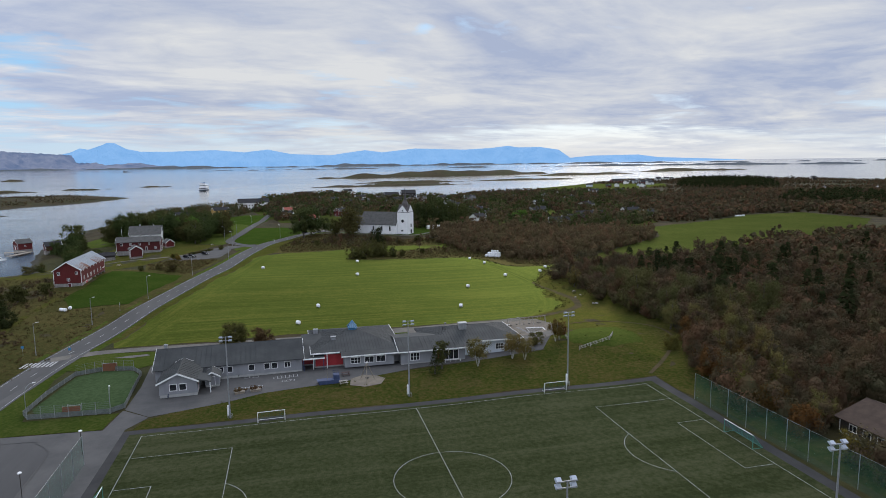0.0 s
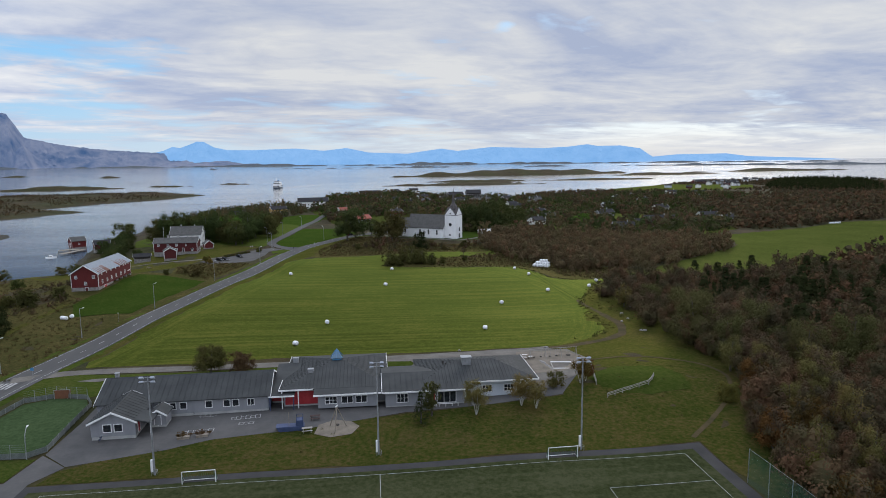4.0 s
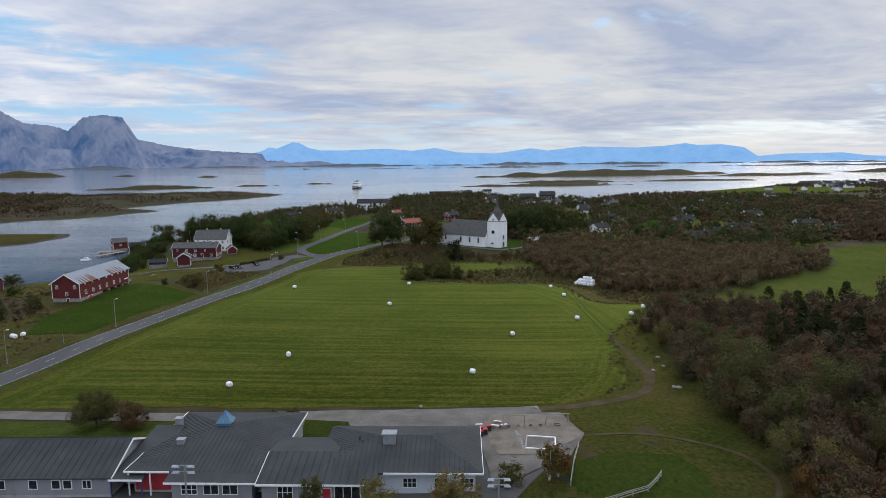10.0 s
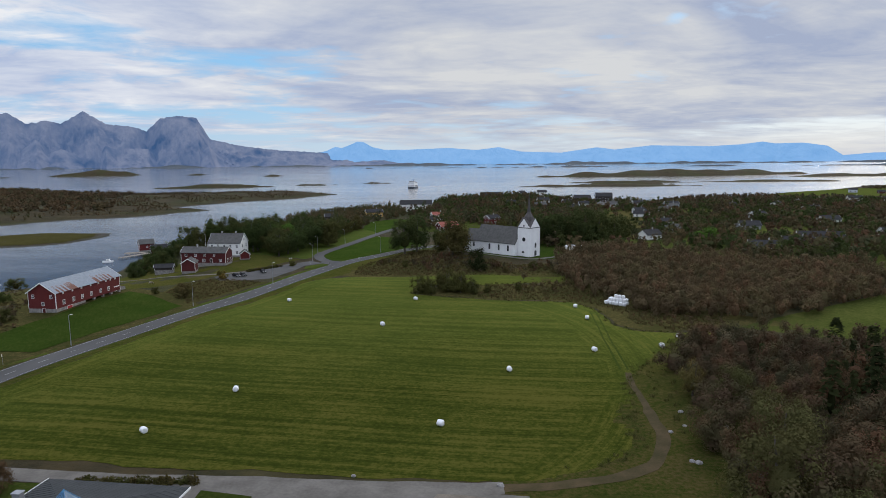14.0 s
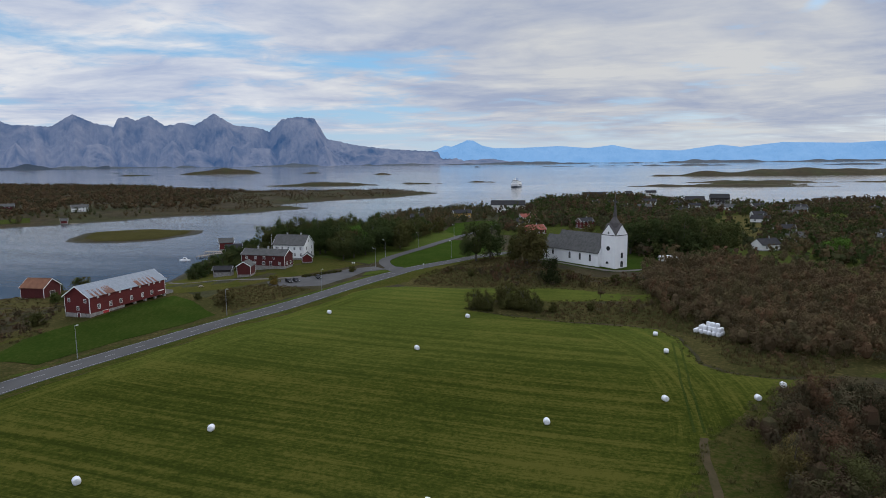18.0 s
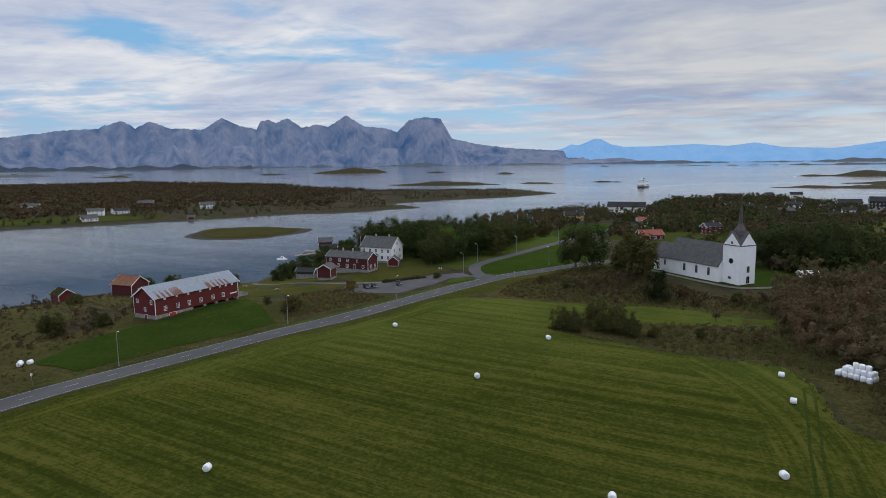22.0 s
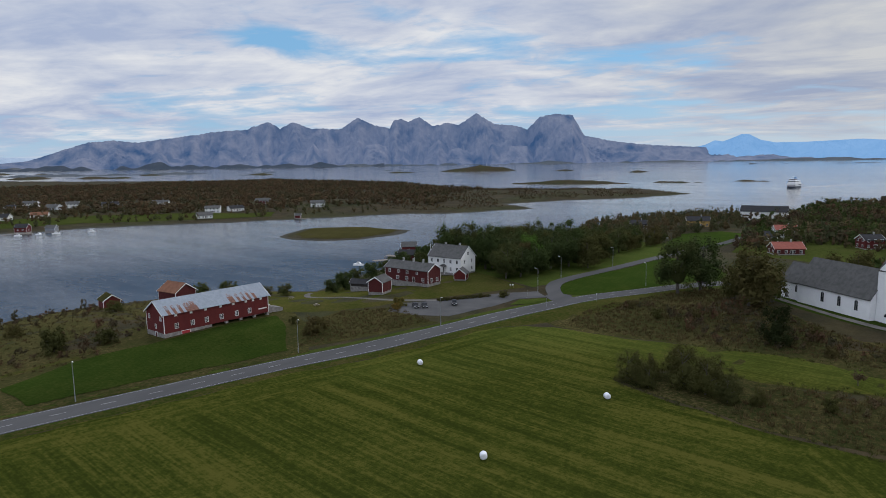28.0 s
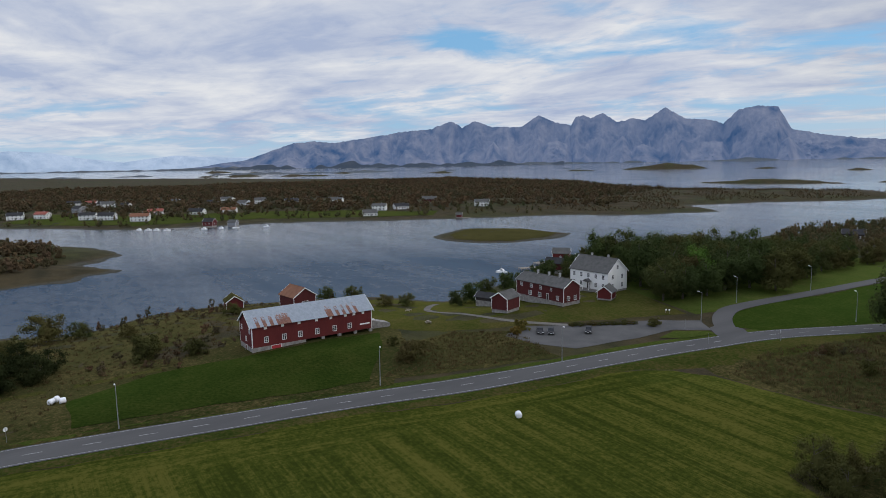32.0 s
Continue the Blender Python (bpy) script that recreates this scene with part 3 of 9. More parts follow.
def build_sea():
    def look_of(N, bsdf, pos):
        n = N.noise(N.mapping(pos, scale=(1.0, 0.5, 1.0), rot=(0, 0, 0.5)), 0.30, 6.0, 0.75)
        m = N.noise(N.mapping(pos, scale=(0.5, 1.0, 1.0)), 0.012, 5.0, 0.6)
        streak = N.noise(N.mapping(pos, scale=(0.12, 1.0, 1.0), rot=(0, 0, -0.3)), 0.030, 4.0, 0.6)
        body = N.mix(N.ramp(m, 0.35, 0.65), rgb(0.016, 0.038, 0.068), rgb(0.026, 0.054, 0.088))
        # the sound is rippled, the open fjord lies calmer
        far = N.add("ShaderNodeVectorMath", {0: pos, 1: (-150.0, 300.0, 0.0)}, operation="DISTANCE").outputs["Value"]
        calm = N.ramp(far, 250.0, 900.0)
        bn = N.add("ShaderNodeBump", {"Strength": N.math("SUBTRACT", 0.34, N.math("MULTIPLY", calm, 0.26)), "Distance": 0.9, "Height": n}).outputs[0]
        rough = N.math("ADD", N.ramp(streak, 0.35, 0.65, 0.125, 0.165), 0.0)
        deep = N.add("ShaderNodeBsdfDiffuse", {"Color": body, "Normal": bn})
        shine = N.add("ShaderNodeBsdfGlossy", {"Color": rgb(1.0, 0.98, 0.945), "Roughness": rough, "Normal": bn})
        graze = N.add("ShaderNodeLayerWeight").outputs["Facing"]
        share = N.math("ADD", N.ramp(graze, 0.85, 0.962, SEA_GLOSS[0], SEA_GLOSS[1]), N.math("ADD", N.ramp(streak, 0.35, 0.65, -0.03, 0.03), N.ramp(N.noise(N.mapping(pos, scale=(0.5, 1.0, 1.0), rot=(0, 0, 0.35)), 0.22, 5.0, 0.75), 0.30, 0.70, -0.045, 0.045)))
        out = N.tree.nodes["Material Output"]
        N.tree.nodes.remove(bsdf)
        N.put(out.inputs[0], N.add("ShaderNodeMixShader", {0: share, 1: deep.outputs[0], 2: shine.outputs[0]}).outputs[0])
    rs = np.concatenate([[0.0], np.geomspace(60, 4900, 40)])
    k = 96
    v, fc = [], []
    for r in rs:
        for i in range(k):
            a = 2 * math.pi * i / k
            v.append((40 + r * math.sin(a), 40 + r * math.cos(a), 0))
    v = np.array(v)
    v[:, 2] = sea_level(v[:, 0], v[:, 1])
    for j in range(len(rs) - 1):
        for i in range(k):
            a, b = j * k + i, j * k + (i + 1) % k
            fc.append((a, a + k, b + k, b))
    me = soup("sea", v, fc, material("sea_water", look_of))
    me.polygons.foreach_set("use_smooth", np.ones(len(me.polygons), bool))
    tagged(new("water", me), "calm grey-blue sea with a fine ripple between the islands", "sea", kind="structure")


def drape(name, outline, mat, lift, cell=9.0, label="", category="", wobble=0.0):
    """A flat area laid over the ground, lift metres above it."""
    pts = []
    for (ax, ay), (bx, by) in zip(outline, outline[1:] + outline[:1]):
        n = max(1, int(math.hypot(bx - ax, by - ay) / 3.0))
        for i in range(n):
            t = i / n
            x, y = ax + (bx - ax) * t, ay + (by - ay) * t
            w = wobble
            pts.append((x + w * float(ripple(np.array(x), np.array(y), 5.0, 3.0)), y + w * float(ripple(np.array(y), np.array(x), 4.0, 1.0))))
    bm = bmesh.new()
    f = bm.faces.new([bm.verts.new((x, y, 0)) for x, y in pts])
    bmesh.ops.triangulate(bm, faces=[f])
    for axis in (0, 1):
        lo, hi = min(p[axis] for p in pts), max(p[axis] for p in pts)
        c = math.ceil(lo / cell) * cell
        while c < hi:
            co, no = [0, 0, 0], [0, 0, 0]
            co[axis], no[axis] = c, 1
            bmesh.ops.bisect_plane(bm, geom=bm.verts[:] + bm.edges[:] + bm.faces[:], plane_co=co, plane_no=no)
            c += cell
    bmesh.ops.recalc_face_normals(bm, faces=bm.faces[:])
    if sum(f.normal.z for f in bm.faces) < 0:
        bmesh.ops.reverse_faces(bm, faces=bm.faces[:])
    bm.verts.ensure_lookup_table()
    co = np.array([v.co[:2] for v in bm.verts])
    for v, z in zip(bm.verts, height(co[:, 0], co[:, 1])):
        v.co.z = z + lift
    ob = new(name, mesh_of(name, bm, mat))
    return tagged(ob, label, category, kind="structure")


def ribbon(line, width):
    """The outline of a strip of that width along a line of points."""
    left, right = [], []
    for i, (x, y) in enumerate(line):
        ax, ay = line[max(0, i - 1)]
        bx, by = line[min(len(line) - 1, i + 1)]
        d = math.hypot(bx - ax, by - ay)
        nx, ny = -(by - ay) / d, (bx - ax) / d
        w = width[i] if isinstance(width, list) else width
        left.append((x + nx * w / 2, y + ny * w / 2))
        right.append((x - nx * w / 2, y - ny * w / 2))
    return left + right[::-1]


def smooth_line(pts, n=6):
    """A Catmull-Rom line through the points."""
    out = []
    p = [pts[0]] + list(pts) + [pts[-1]]
    for i in range(1, len(p) - 2):
        for k in range(n):
            t = k / n
            a, b, c, d = p[i - 1], p[i], p[i + 1], p[i + 2]
            out.append(tuple(0.5 * (2 * b[j] + (c[j] - a[j]) * t + (2 * a[j] - 5 * b[j] + 4 * c[j] - d[j]) * t * t + (3 * b[j] - a[j] - 3 * c[j] + d[j]) * t ** 3) for j in (0, 1)))
    out.append(tuple(pts[-1]))
    return out


build_ground()
build_sea()
ROAD = smooth_line([(-90, -60), (-87, 0), (-83.6, 43), (-79.4, 70), (-74.2, 104), (-70.4, 124), (-65.0, 152), (-58.0, 186), (-53.2, 208), (-48.9, 235), (-43.4, 262), (-36.6, 284), (-27, 303), (-16.5, 319), (-4, 334), (18, 352), (45, 365), (80, 378)])
VERGE_E = [(-74.5, 70), (-69.5, 106), (-65.5, 126), (-60.2, 153), (-53.2, 187), (-48.3, 209), (-44, 236), (-38.5, 263), (-31.6, 285), (-22, 304), (-12, 318), (-20, 290), (-26, 266), (-33, 246), (-37, 238), (-41, 231), (-45, 208), (-50, 187), (-57, 153), (-62.5, 126), (-67, 106), (-72, 71)]
FIELD = [(-72, 70), (-66.6, 106), (-62.4, 126), (-56.9, 153), (-49.8, 187), (-44.8, 208), (-41, 229), (-36.5, 238), (-28, 241.5), (-18, 243), (-4, 243.5), (6, 246), (18, 247.5), (35, 249.5), (50, 249.8), (61, 249.6), (66, 244.5), (65, 236), (54, 232), (43.5, 229.4), (32, 227), (22, 227.5), (12, 226), (6.5, 219), (5, 211), (12, 208.5), (21.6, 204.8), (35.5, 202.7), (47, 201.5), (58, 202.5), (67, 203.5), (72, 194), (73.4, 183), (76, 169), (81, 164), (88, 163), (95, 163), (104, 166), (104, 162), (96, 157), (89, 150), (83, 141), (79, 133), (75, 124), (71.5, 114), (70, 99), (69.5, 88), (68, 81.5), (63, 75), (53, 69), (41, 67), (-20, 66), (-70, 65)]
drape("hay_field", FIELD, M_FIELD, 0.05, 9.0, "mown green hay field with faint mowing lanes", "field", 1.0)
drape("road_verge", VERGE_E, M_BANK, 0.045, 9.0, "rough grass verge beside the road", "grass", 0.5)
drape("road_shoulder", ribbon(ROAD, 13.0), M_VERGE, 0.038, 9.0, "green mown verge along the road", "grass", 0.6)
drape("road", ribbon(ROAD, 8.0), M_ROADTAR, 0.10, 9.0, "grey two-lane asphalt road with worn edge lines", "road")
drape("pitch", [(-55.2, -74), (55.2, -74), (55.2, 3.4), (-55.2, 3.4)], M_DARKTAR, 0.05, 20.0, "dark asphalt strip round the football pitch", "pavement")
drape("pitch_turf", [(-53.2, -70), (53.0, -70), (53.0, 1.4), (-53.2, 1.4)], M_TURF, 0.09, 20.0, "dark green artificial turf football pitch", "pitch")
drape("school_yard", [(-57.6, 43.5), (-56.6, 28), (-56.9, 14.6), (-51.5, 9.6), (-37, 13.6), (-30, 16.6), (-14, 18.8), (5, 24), (38, 27), (46, 40), (46, 58), (30, 62), (-10, 62), (-22, 62), (-22, 47), (-52, 47)], M_ASPHALT, 0.06, 9.0, "worn grey asphalt school yard", "pavement")

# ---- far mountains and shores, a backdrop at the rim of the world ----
def hazed_rock(name, a, b, air, amount):
    """Rock and heath seen through kilometres of air: the haze is painted on as emission, light and shade in the two
    tones.
    """
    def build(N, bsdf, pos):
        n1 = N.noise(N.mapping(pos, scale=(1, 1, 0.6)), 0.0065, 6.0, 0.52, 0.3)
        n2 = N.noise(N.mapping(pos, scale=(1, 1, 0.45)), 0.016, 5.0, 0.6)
        # lit ridges and shaded gullies are put into the rock's colour
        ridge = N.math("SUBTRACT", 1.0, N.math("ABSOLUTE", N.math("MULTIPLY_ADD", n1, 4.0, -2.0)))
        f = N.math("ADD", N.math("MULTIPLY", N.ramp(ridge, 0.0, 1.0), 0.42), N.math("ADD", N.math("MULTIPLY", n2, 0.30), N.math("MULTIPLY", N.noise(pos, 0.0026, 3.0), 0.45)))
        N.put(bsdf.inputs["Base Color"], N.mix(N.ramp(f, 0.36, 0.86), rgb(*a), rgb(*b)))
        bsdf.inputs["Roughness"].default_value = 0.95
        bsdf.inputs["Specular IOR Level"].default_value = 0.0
        # the haze in front is added as a glow of the surface itself
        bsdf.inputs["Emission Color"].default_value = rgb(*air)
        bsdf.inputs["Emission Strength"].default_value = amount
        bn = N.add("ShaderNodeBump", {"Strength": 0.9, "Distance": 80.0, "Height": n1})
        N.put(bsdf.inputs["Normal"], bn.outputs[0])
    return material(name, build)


def range_of(name, label, profile, eye, far, depth, mat, crag, foot_el=-0.0080, step=0.0011, bow=0.85):
    """A mountain range from its skyline, given as azimuth and elevation in thousandths of a radian, seen from eye."""
    az = np.array([p[0] for p in profile]) / 1000.0
    el = np.array([p[1] for p in profile]) / 1000.0
    a = np.arange(az[0], az[-1], step)
    top = np.interp(a, az, el) * far
    jag = np.random.RandomState(7).randn(len(a) + 4)
    top = top + crag / 120.0 * np.convolve(jag, [0.2, 0.5, 1.0, 0.5, 0.2], "valid") * np.clip(top / 150.0, 0, 1)
    rows = 26
    ts = np.linspace(0, 1, rows)
    V = np.zeros((rows, len(a), 3))
    rs = np.random.RandomState(len(name))
    base = foot_el * far
    # spurs run down from the skyline, so the depth of each row wanders sideways
    spur = np.convolve(rs.randn(len(a) + 24), np.hanning(23), "valid")[: len(a)]
    spur2 = np.convolve(rs.randn(len(a) + 80), np.hanning(61), "valid")[: len(a)]
    spur, spur2 = spur / np.abs(spur).max(), spur2 / np.abs(spur2).max()
    wide = np.hanning(91)
    rise = top - np.convolve(np.pad(top, 45, mode="edge"), wide / wide.sum(), "valid")
    rise = np.clip(rise / 55.0, -1.0, 1.0)
    tiny = np.convolve(rs.randn(len(a) + 60), np.hanning(5), "valid")[: len(a) + 40]
    tiny = tiny / np.abs(tiny).max()
    for j, t in enumerate(ts):
        shift = (1 - t) * 9 * math.sin(3.0 * t)
        s1 = np.interp(np.arange(len(a)) + shift * 1.3, np.arange(len(a)), spur)
        s2 = np.interp(np.arange(len(a)) - shift, np.arange(len(a)), spur2)
        bulge = 4 * t * (1 - t)
        s3 = np.interp(np.arange(len(a)) + 14 + 10 * math.sin(j * 0.9), np.arange(len(a) + 40), tiny)
        r = np.minimum(far + 20, far - depth * (1 - t) + bulge * crag * np.clip(top / 170.0, 0.1, 1.0) * (0.30 * s1 + 0.45 * s2 + 0.10 * s3) - crag * 0.7 * rise * (1 - t) ** 0.6 * t ** 0.35)
        z = base + (top - base) * (t ** bow) * (1 + 0.10 * bulge * s2)
        V[j, :, 0], V[j, :, 1], V[j, :, 2] = eye[0] + r * np.sin(a), eye[1] + r * np.cos(a), eye[2] + z
    n = len(a)
    i = (np.arange(rows - 1)[:, None] * n + np.arange(n - 1)[None, :]).ravel()
    me = soup(name, V.reshape(-1, 3), np.stack([i, i + 1, i + n + 1, i + n], 1), mat)
    me.polygons.foreach_set("use_smooth", np.ones(len(me.polygons), bool))
    tagged(new(name, me), label, "mountains", kind="structure")


# skylines: azimuth and elevation in thousandths of a radian
PEAKS = [(-1358, 0.6), (-1263, 9.2), (-1237, 17.9), (-1197, 32.7), (-1162, 36.6), (-1131, 33.6), (-1075, 41.5), (-1021, 49.6), (-985, 52.1), (-954, 63.6), (-937, 53.8), (-918, 62.8), (-891, 53.6), (-848, 52.6), (-823, 69.3), (-800, 59.0), (-775, 52.9), (-768, 65.5), (-757, 67.1), (-746, 62.7), (-729, 69.3), (-710, 55.5), (-686, 60.3), (-670, 56.7), (-643, 73.9), (-615, 57.4), (-589, 55.2), (-566, 48.8), (-547, 66.9), (-524, 70.5), (-499, 68.1), (-482, 37.8), (-432, 26.8), (-384, 21.6), (-293, 15.6), (-182, 7.2), (-130, -6.9)]
BLUE_RANGE = [(-359, 7.5), (-310, 17.5), (-298, 20.5), (-287, 26.0), (-277, 24.0), (-262, 29.5), (-253, 33.6), (-244, 32.8), (-230, 25.0), (-212, 21.2), (-179, 20.9), (-114, 23.1), (-72, 19.5), (-38, 23.5), (-4, 16.5), (56, 14.2), (108, 21.5), (134, 17.8), (186, 23.2), (264, 20.5), (306, 22.5), (331, 25.5), (347, 22.7), (380, 23.0), (408, 18.4), (426, 5.8), (459, 8.7), (526, 9.3), (555, 5.0), (637, 1.6), (730, -3.1)]
PALE_RANGE = [(-1711, 29.8), (-1635, 17.6), (-1578, 21.4), (-1554, 25.6), (-1510, 23.1), (-1477, 16.1), (-1422, 9.2), (-1400, 12.8), (-1356, 17.8), (-1302, 14.7), (-1246, 13.0), (-1206, 7.4)]
# blue and pale casts are emitted haze; the peaks' tones imitate lit and shaded faces
M_PEAKS = hazed_rock("hazed_peak_rock", (0.012, 0.020, 0.032), (0.200, 0.172, 0.148), (0.080, 0.19, 0.45), 0.44)
M_BLUE = hazed_rock("blue_haze_rock", (0.10, 0.12, 0.15), (0.16, 0.18, 0.2), (0.13, 0.36, 0.72), 0.80)
M_PALE = hazed_rock("pale_haze_rock", (0.14, 0.15, 0.17), (0.3, 0.3, 0.3), (0.25, 0.38, 0.58), 0.75)
# the shore's bluish veil is haze painted as weak emission
M_SHORE = hazed_rock("hazed_shore", (0.025, 0.028, 0.026), (0.07, 0.062, 0.05), (0.10, 0.15, 0.23), 0.45)
EYE_N, EYE_W = (18, -55, 48.5), (60, 42, 48.5)
range_of("backdrop_blue_range", "distant mountain chain tinted blue by painted haze across the sea", BLUE_RANGE, EYE_N, 4890, 190, M_BLUE, 40)
range_of("backdrop_pale_range", "faint mountains paled by painted haze far behind the island", PALE_RANGE, EYE_W, 4860, 200, M_PALE, 40)
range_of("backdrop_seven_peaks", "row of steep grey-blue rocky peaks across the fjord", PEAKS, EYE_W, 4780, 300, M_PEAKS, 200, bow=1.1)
# spurs and broad lower slopes stand before the peaks
SPURS = []
for i in range(87):
    a = -1335 + i * 13.5
    near = np.mean([np.interp(a + d, [p[0] for p in PEAKS], [p[1] for p in PEAKS]) for d in (-40, -20, 0, 20, 40)])
    SPURS.append((a, -8.0 + (near + 8.0) * (0.40 + 0.13 * math.sin(i * 0.83) + 0.09 * math.sin(i * 1.9 + 1.0) + 0.05 * math.sin(i * 3.1))))
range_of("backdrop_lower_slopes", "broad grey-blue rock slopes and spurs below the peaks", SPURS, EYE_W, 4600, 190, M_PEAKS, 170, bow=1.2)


def far_strip(name, label, a0, a1, r, z0, lift, seed, mat, gap=0.2):
    """A long low shore of islands near the horizon."""
    rs = np.random.RandomState(seed)
    a = np.arange(a0, a1, 0.002)
    k = np.hanning(15)
    n1 = np.convolve(rs.randn(len(a) + 14), k / k.sum() ** 0.5, "valid")
    k = np.hanning(61)
    n2 = np.convolve(rs.randn(len(a) + 60), k / k.sum() ** 0.5, "valid")
    h = np.clip(gap + 0.30 * n1 + 0.5 * n2, -0.4, 2.0) * lift
    V = np.zeros((4, len(a), 3))
    for j, (dr, f) in enumerate(((-70, 0.0), (-45, 0.45), (0, 1.0), (60, 0.0))):
        V[j, :, 0], V[j, :, 1] = 40 + (r + dr) * np.sin(a), 40 + (r + dr) * np.cos(a)
        V[j, :, 2] = z0 - 2 + (h + 2) * f
    n = len(a)
    i = (np.arange(3)[:, None] * n + np.arange(n - 1)[None, :]).ravel()
    me = soup(name, V.reshape(-1, 3), np.stack([i, i + 1, i + n + 1, i + n], 1), mat)
    tagged(new(name, me), label, "islands", kind="structure")


def rim(r):
    return float(sea_level(40, 40 + r))


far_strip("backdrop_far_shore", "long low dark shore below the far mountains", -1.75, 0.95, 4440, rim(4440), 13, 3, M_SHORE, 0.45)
# dark hills with a little blue haze added by emission
M_FOOT = hazed_rock("hazed_foot_hills", (0.012, 0.014, 0.016), (0.036, 0.033, 0.030), (0.08, 0.13, 0.22), 0.38)
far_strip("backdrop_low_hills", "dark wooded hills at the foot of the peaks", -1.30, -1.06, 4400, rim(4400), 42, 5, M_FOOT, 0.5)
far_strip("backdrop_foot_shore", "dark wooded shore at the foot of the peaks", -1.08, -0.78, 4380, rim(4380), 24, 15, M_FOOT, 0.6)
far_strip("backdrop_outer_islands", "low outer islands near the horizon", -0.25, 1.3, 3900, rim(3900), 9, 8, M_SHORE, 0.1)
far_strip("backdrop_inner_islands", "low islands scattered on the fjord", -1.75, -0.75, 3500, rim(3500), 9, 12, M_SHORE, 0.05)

# ---- vegetation ----
def crown(rs, n, r, h, size, lumps=20, squat=0.45):
    """Corners of leafy sprays on the many uneven lumps of a crown from z=0 to h."""
    z = rs.uniform(0.10, 0.88, lumps)
    wide = np.sqrt(np.clip(1 - ((z - squat) / 0.62) ** 2, 0.05, 1))
    a = rs.uniform(0, 2 * math.pi, lumps)
    rho = r * wide * np.sqrt(rs.uniform(0.06, 0.78, lumps)) * (1 + 0.28 * np.sin(2 * a + rs.uniform(0, 6)))
    c = np.stack([rho * np.cos(a), rho * np.sin(a), z * h], 1)
    rad = r * rs.uniform(0.26, 0.48, lumps) * (1.1 - 0.35 * z)
    w = rad ** 2 / np.sum(rad ** 2)
    which = rs.choice(lumps, n, p=w)
    d = rs.normal(size=(n, 3))
    d /= np.linalg.norm(d, axis=1)[:, None]
    deep = rs.uniform(0, 1, n) < 0.25
    p = c[which] + d * (rad[which] * np.where(deep, rs.uniform(0.1, 0.7, n), rs.uniform(0.75, 1.15, n)))[:, None] * np.array([1, 1, min(1.2, max(0.6, h / r / 2))])
    p[:, 2] = np.clip(p[:, 2], 0.02 * h, None)
    nrm = d + np.array([0, 0, 0.2]) + rs.normal(size=(n, 3)) * 0.18
    nrm /= np.linalg.norm(nrm, axis=1)[:, None]
    u = np.cross(nrm, rs.normal(size=(n, 3)))
    u /= np.linalg.norm(u, axis=1)[:, None]
    v = np.cross(nrm, u)
    s = (size * rs.uniform(0.5, 1.3, n) * np.where(deep, 1.7, 1.0))[:, None]
    return np.stack([p - u * s * 0.5 - v * s * 0.32, p + u * s * 0.5 - v * s * 0.22, p + u * s * 0.42 + v * s * 0.34, p - u * s * 0.36 + v * s * 0.5], 1)


def needles(rs, n, r, h, size):
    """Corners of drooping sprays in the tiers of a conifer."""
    t = rs.uniform(0, 1, n) ** 0.8
    z = h * (0.08 + 0.92 * t)
    rr = r * (1 - t) * (0.55 + 0.45 * np.abs(np.sin(t * 26))) * rs.uniform(0.6, 1.1, n) + 0.05
    a = rs.uniform(0, 2 * math.pi, n)
    p = np.stack([rr * np.cos(a), rr * np.sin(a), z], 1)
    out = np.stack([np.cos(a), np.sin(a), np.full(n, -0.45)], 1)
    side = np.stack([-np.sin(a), np.cos(a), np.zeros(n)], 1) + rs.normal(size=(n, 3)) * 0.25
    s = size * rs.uniform(0.6, 1.2, n)[:, None]
    return np.stack([p - side * s * 0.4, p + out * s * 0.6 - side * s * 0.25, p + out * s * 0.7 + side * s * 0.25, p + side * s * 0.4], 1)


def blob(rx, ry, rz):
    """A rough dark heart of a crown, in quads."""
    out = []
    for i in range(6):
        for j in range(4):
            def at(a, b):
                th, ph = math.pi * b / 4, 2 * math.pi * a / 6
                return (rx * math.sin(th) * math.cos(ph), ry * math.sin(th) * math.sin(ph), rz - rz * math.cos(th))
            out.append([at(i, j), at(i + 1, j), at(i + 1, j + 1), at(i, j + 1)])
    return np.array(out) * np.array([0.50, 0.50, 0.63]) + np.array([0, 0, rz * 0.15])


def scatter(name, label, category, templates, spots, mat, seed):
    """Many plants in one mesh: templates of quads set down at (x, y, size)."""
    rs = np.random.RandomState(seed)
    xs = np.array([s[0] for s in spots])
    ys = np.array([s[1] for s in spots])
    zs = height(xs, ys)
    allq, tone = [], []
    for x, y, z, s in zip(xs, ys, zs, [s[2] for s in spots]):
        if z < SEA + 0.9:
            continue
        q = templates[rs.randint(len(templates))]
        a = rs.uniform(0, 2 * math.pi)
        c, d = math.cos(a) * s, math.sin(a) * s
        m = np.array([[c, -d, 0], [d, c, 0], [0, 0, s * rs.uniform(0.85, 1.2) * (max(1.0, 4.2 / s) ** 0.4 if s > 1.2 else 1.0)]])
        allq.append(q @ m.T + np.array([x, y, z - 0.1]))
        tone.append(np.full(len(q), rs.uniform(0, 1)))
    V = np.concatenate(allq).reshape(-1, 3)
    me = soup(name, V, np.arange(len(V)).reshape(-1, 4), mat)
    me.attributes.new("tone", "FLOAT", "FACE").data.foreach_set("value", np.concatenate(tone).astype(np.float32))
    return tagged(new(name, me), label, category, kind="stuff")


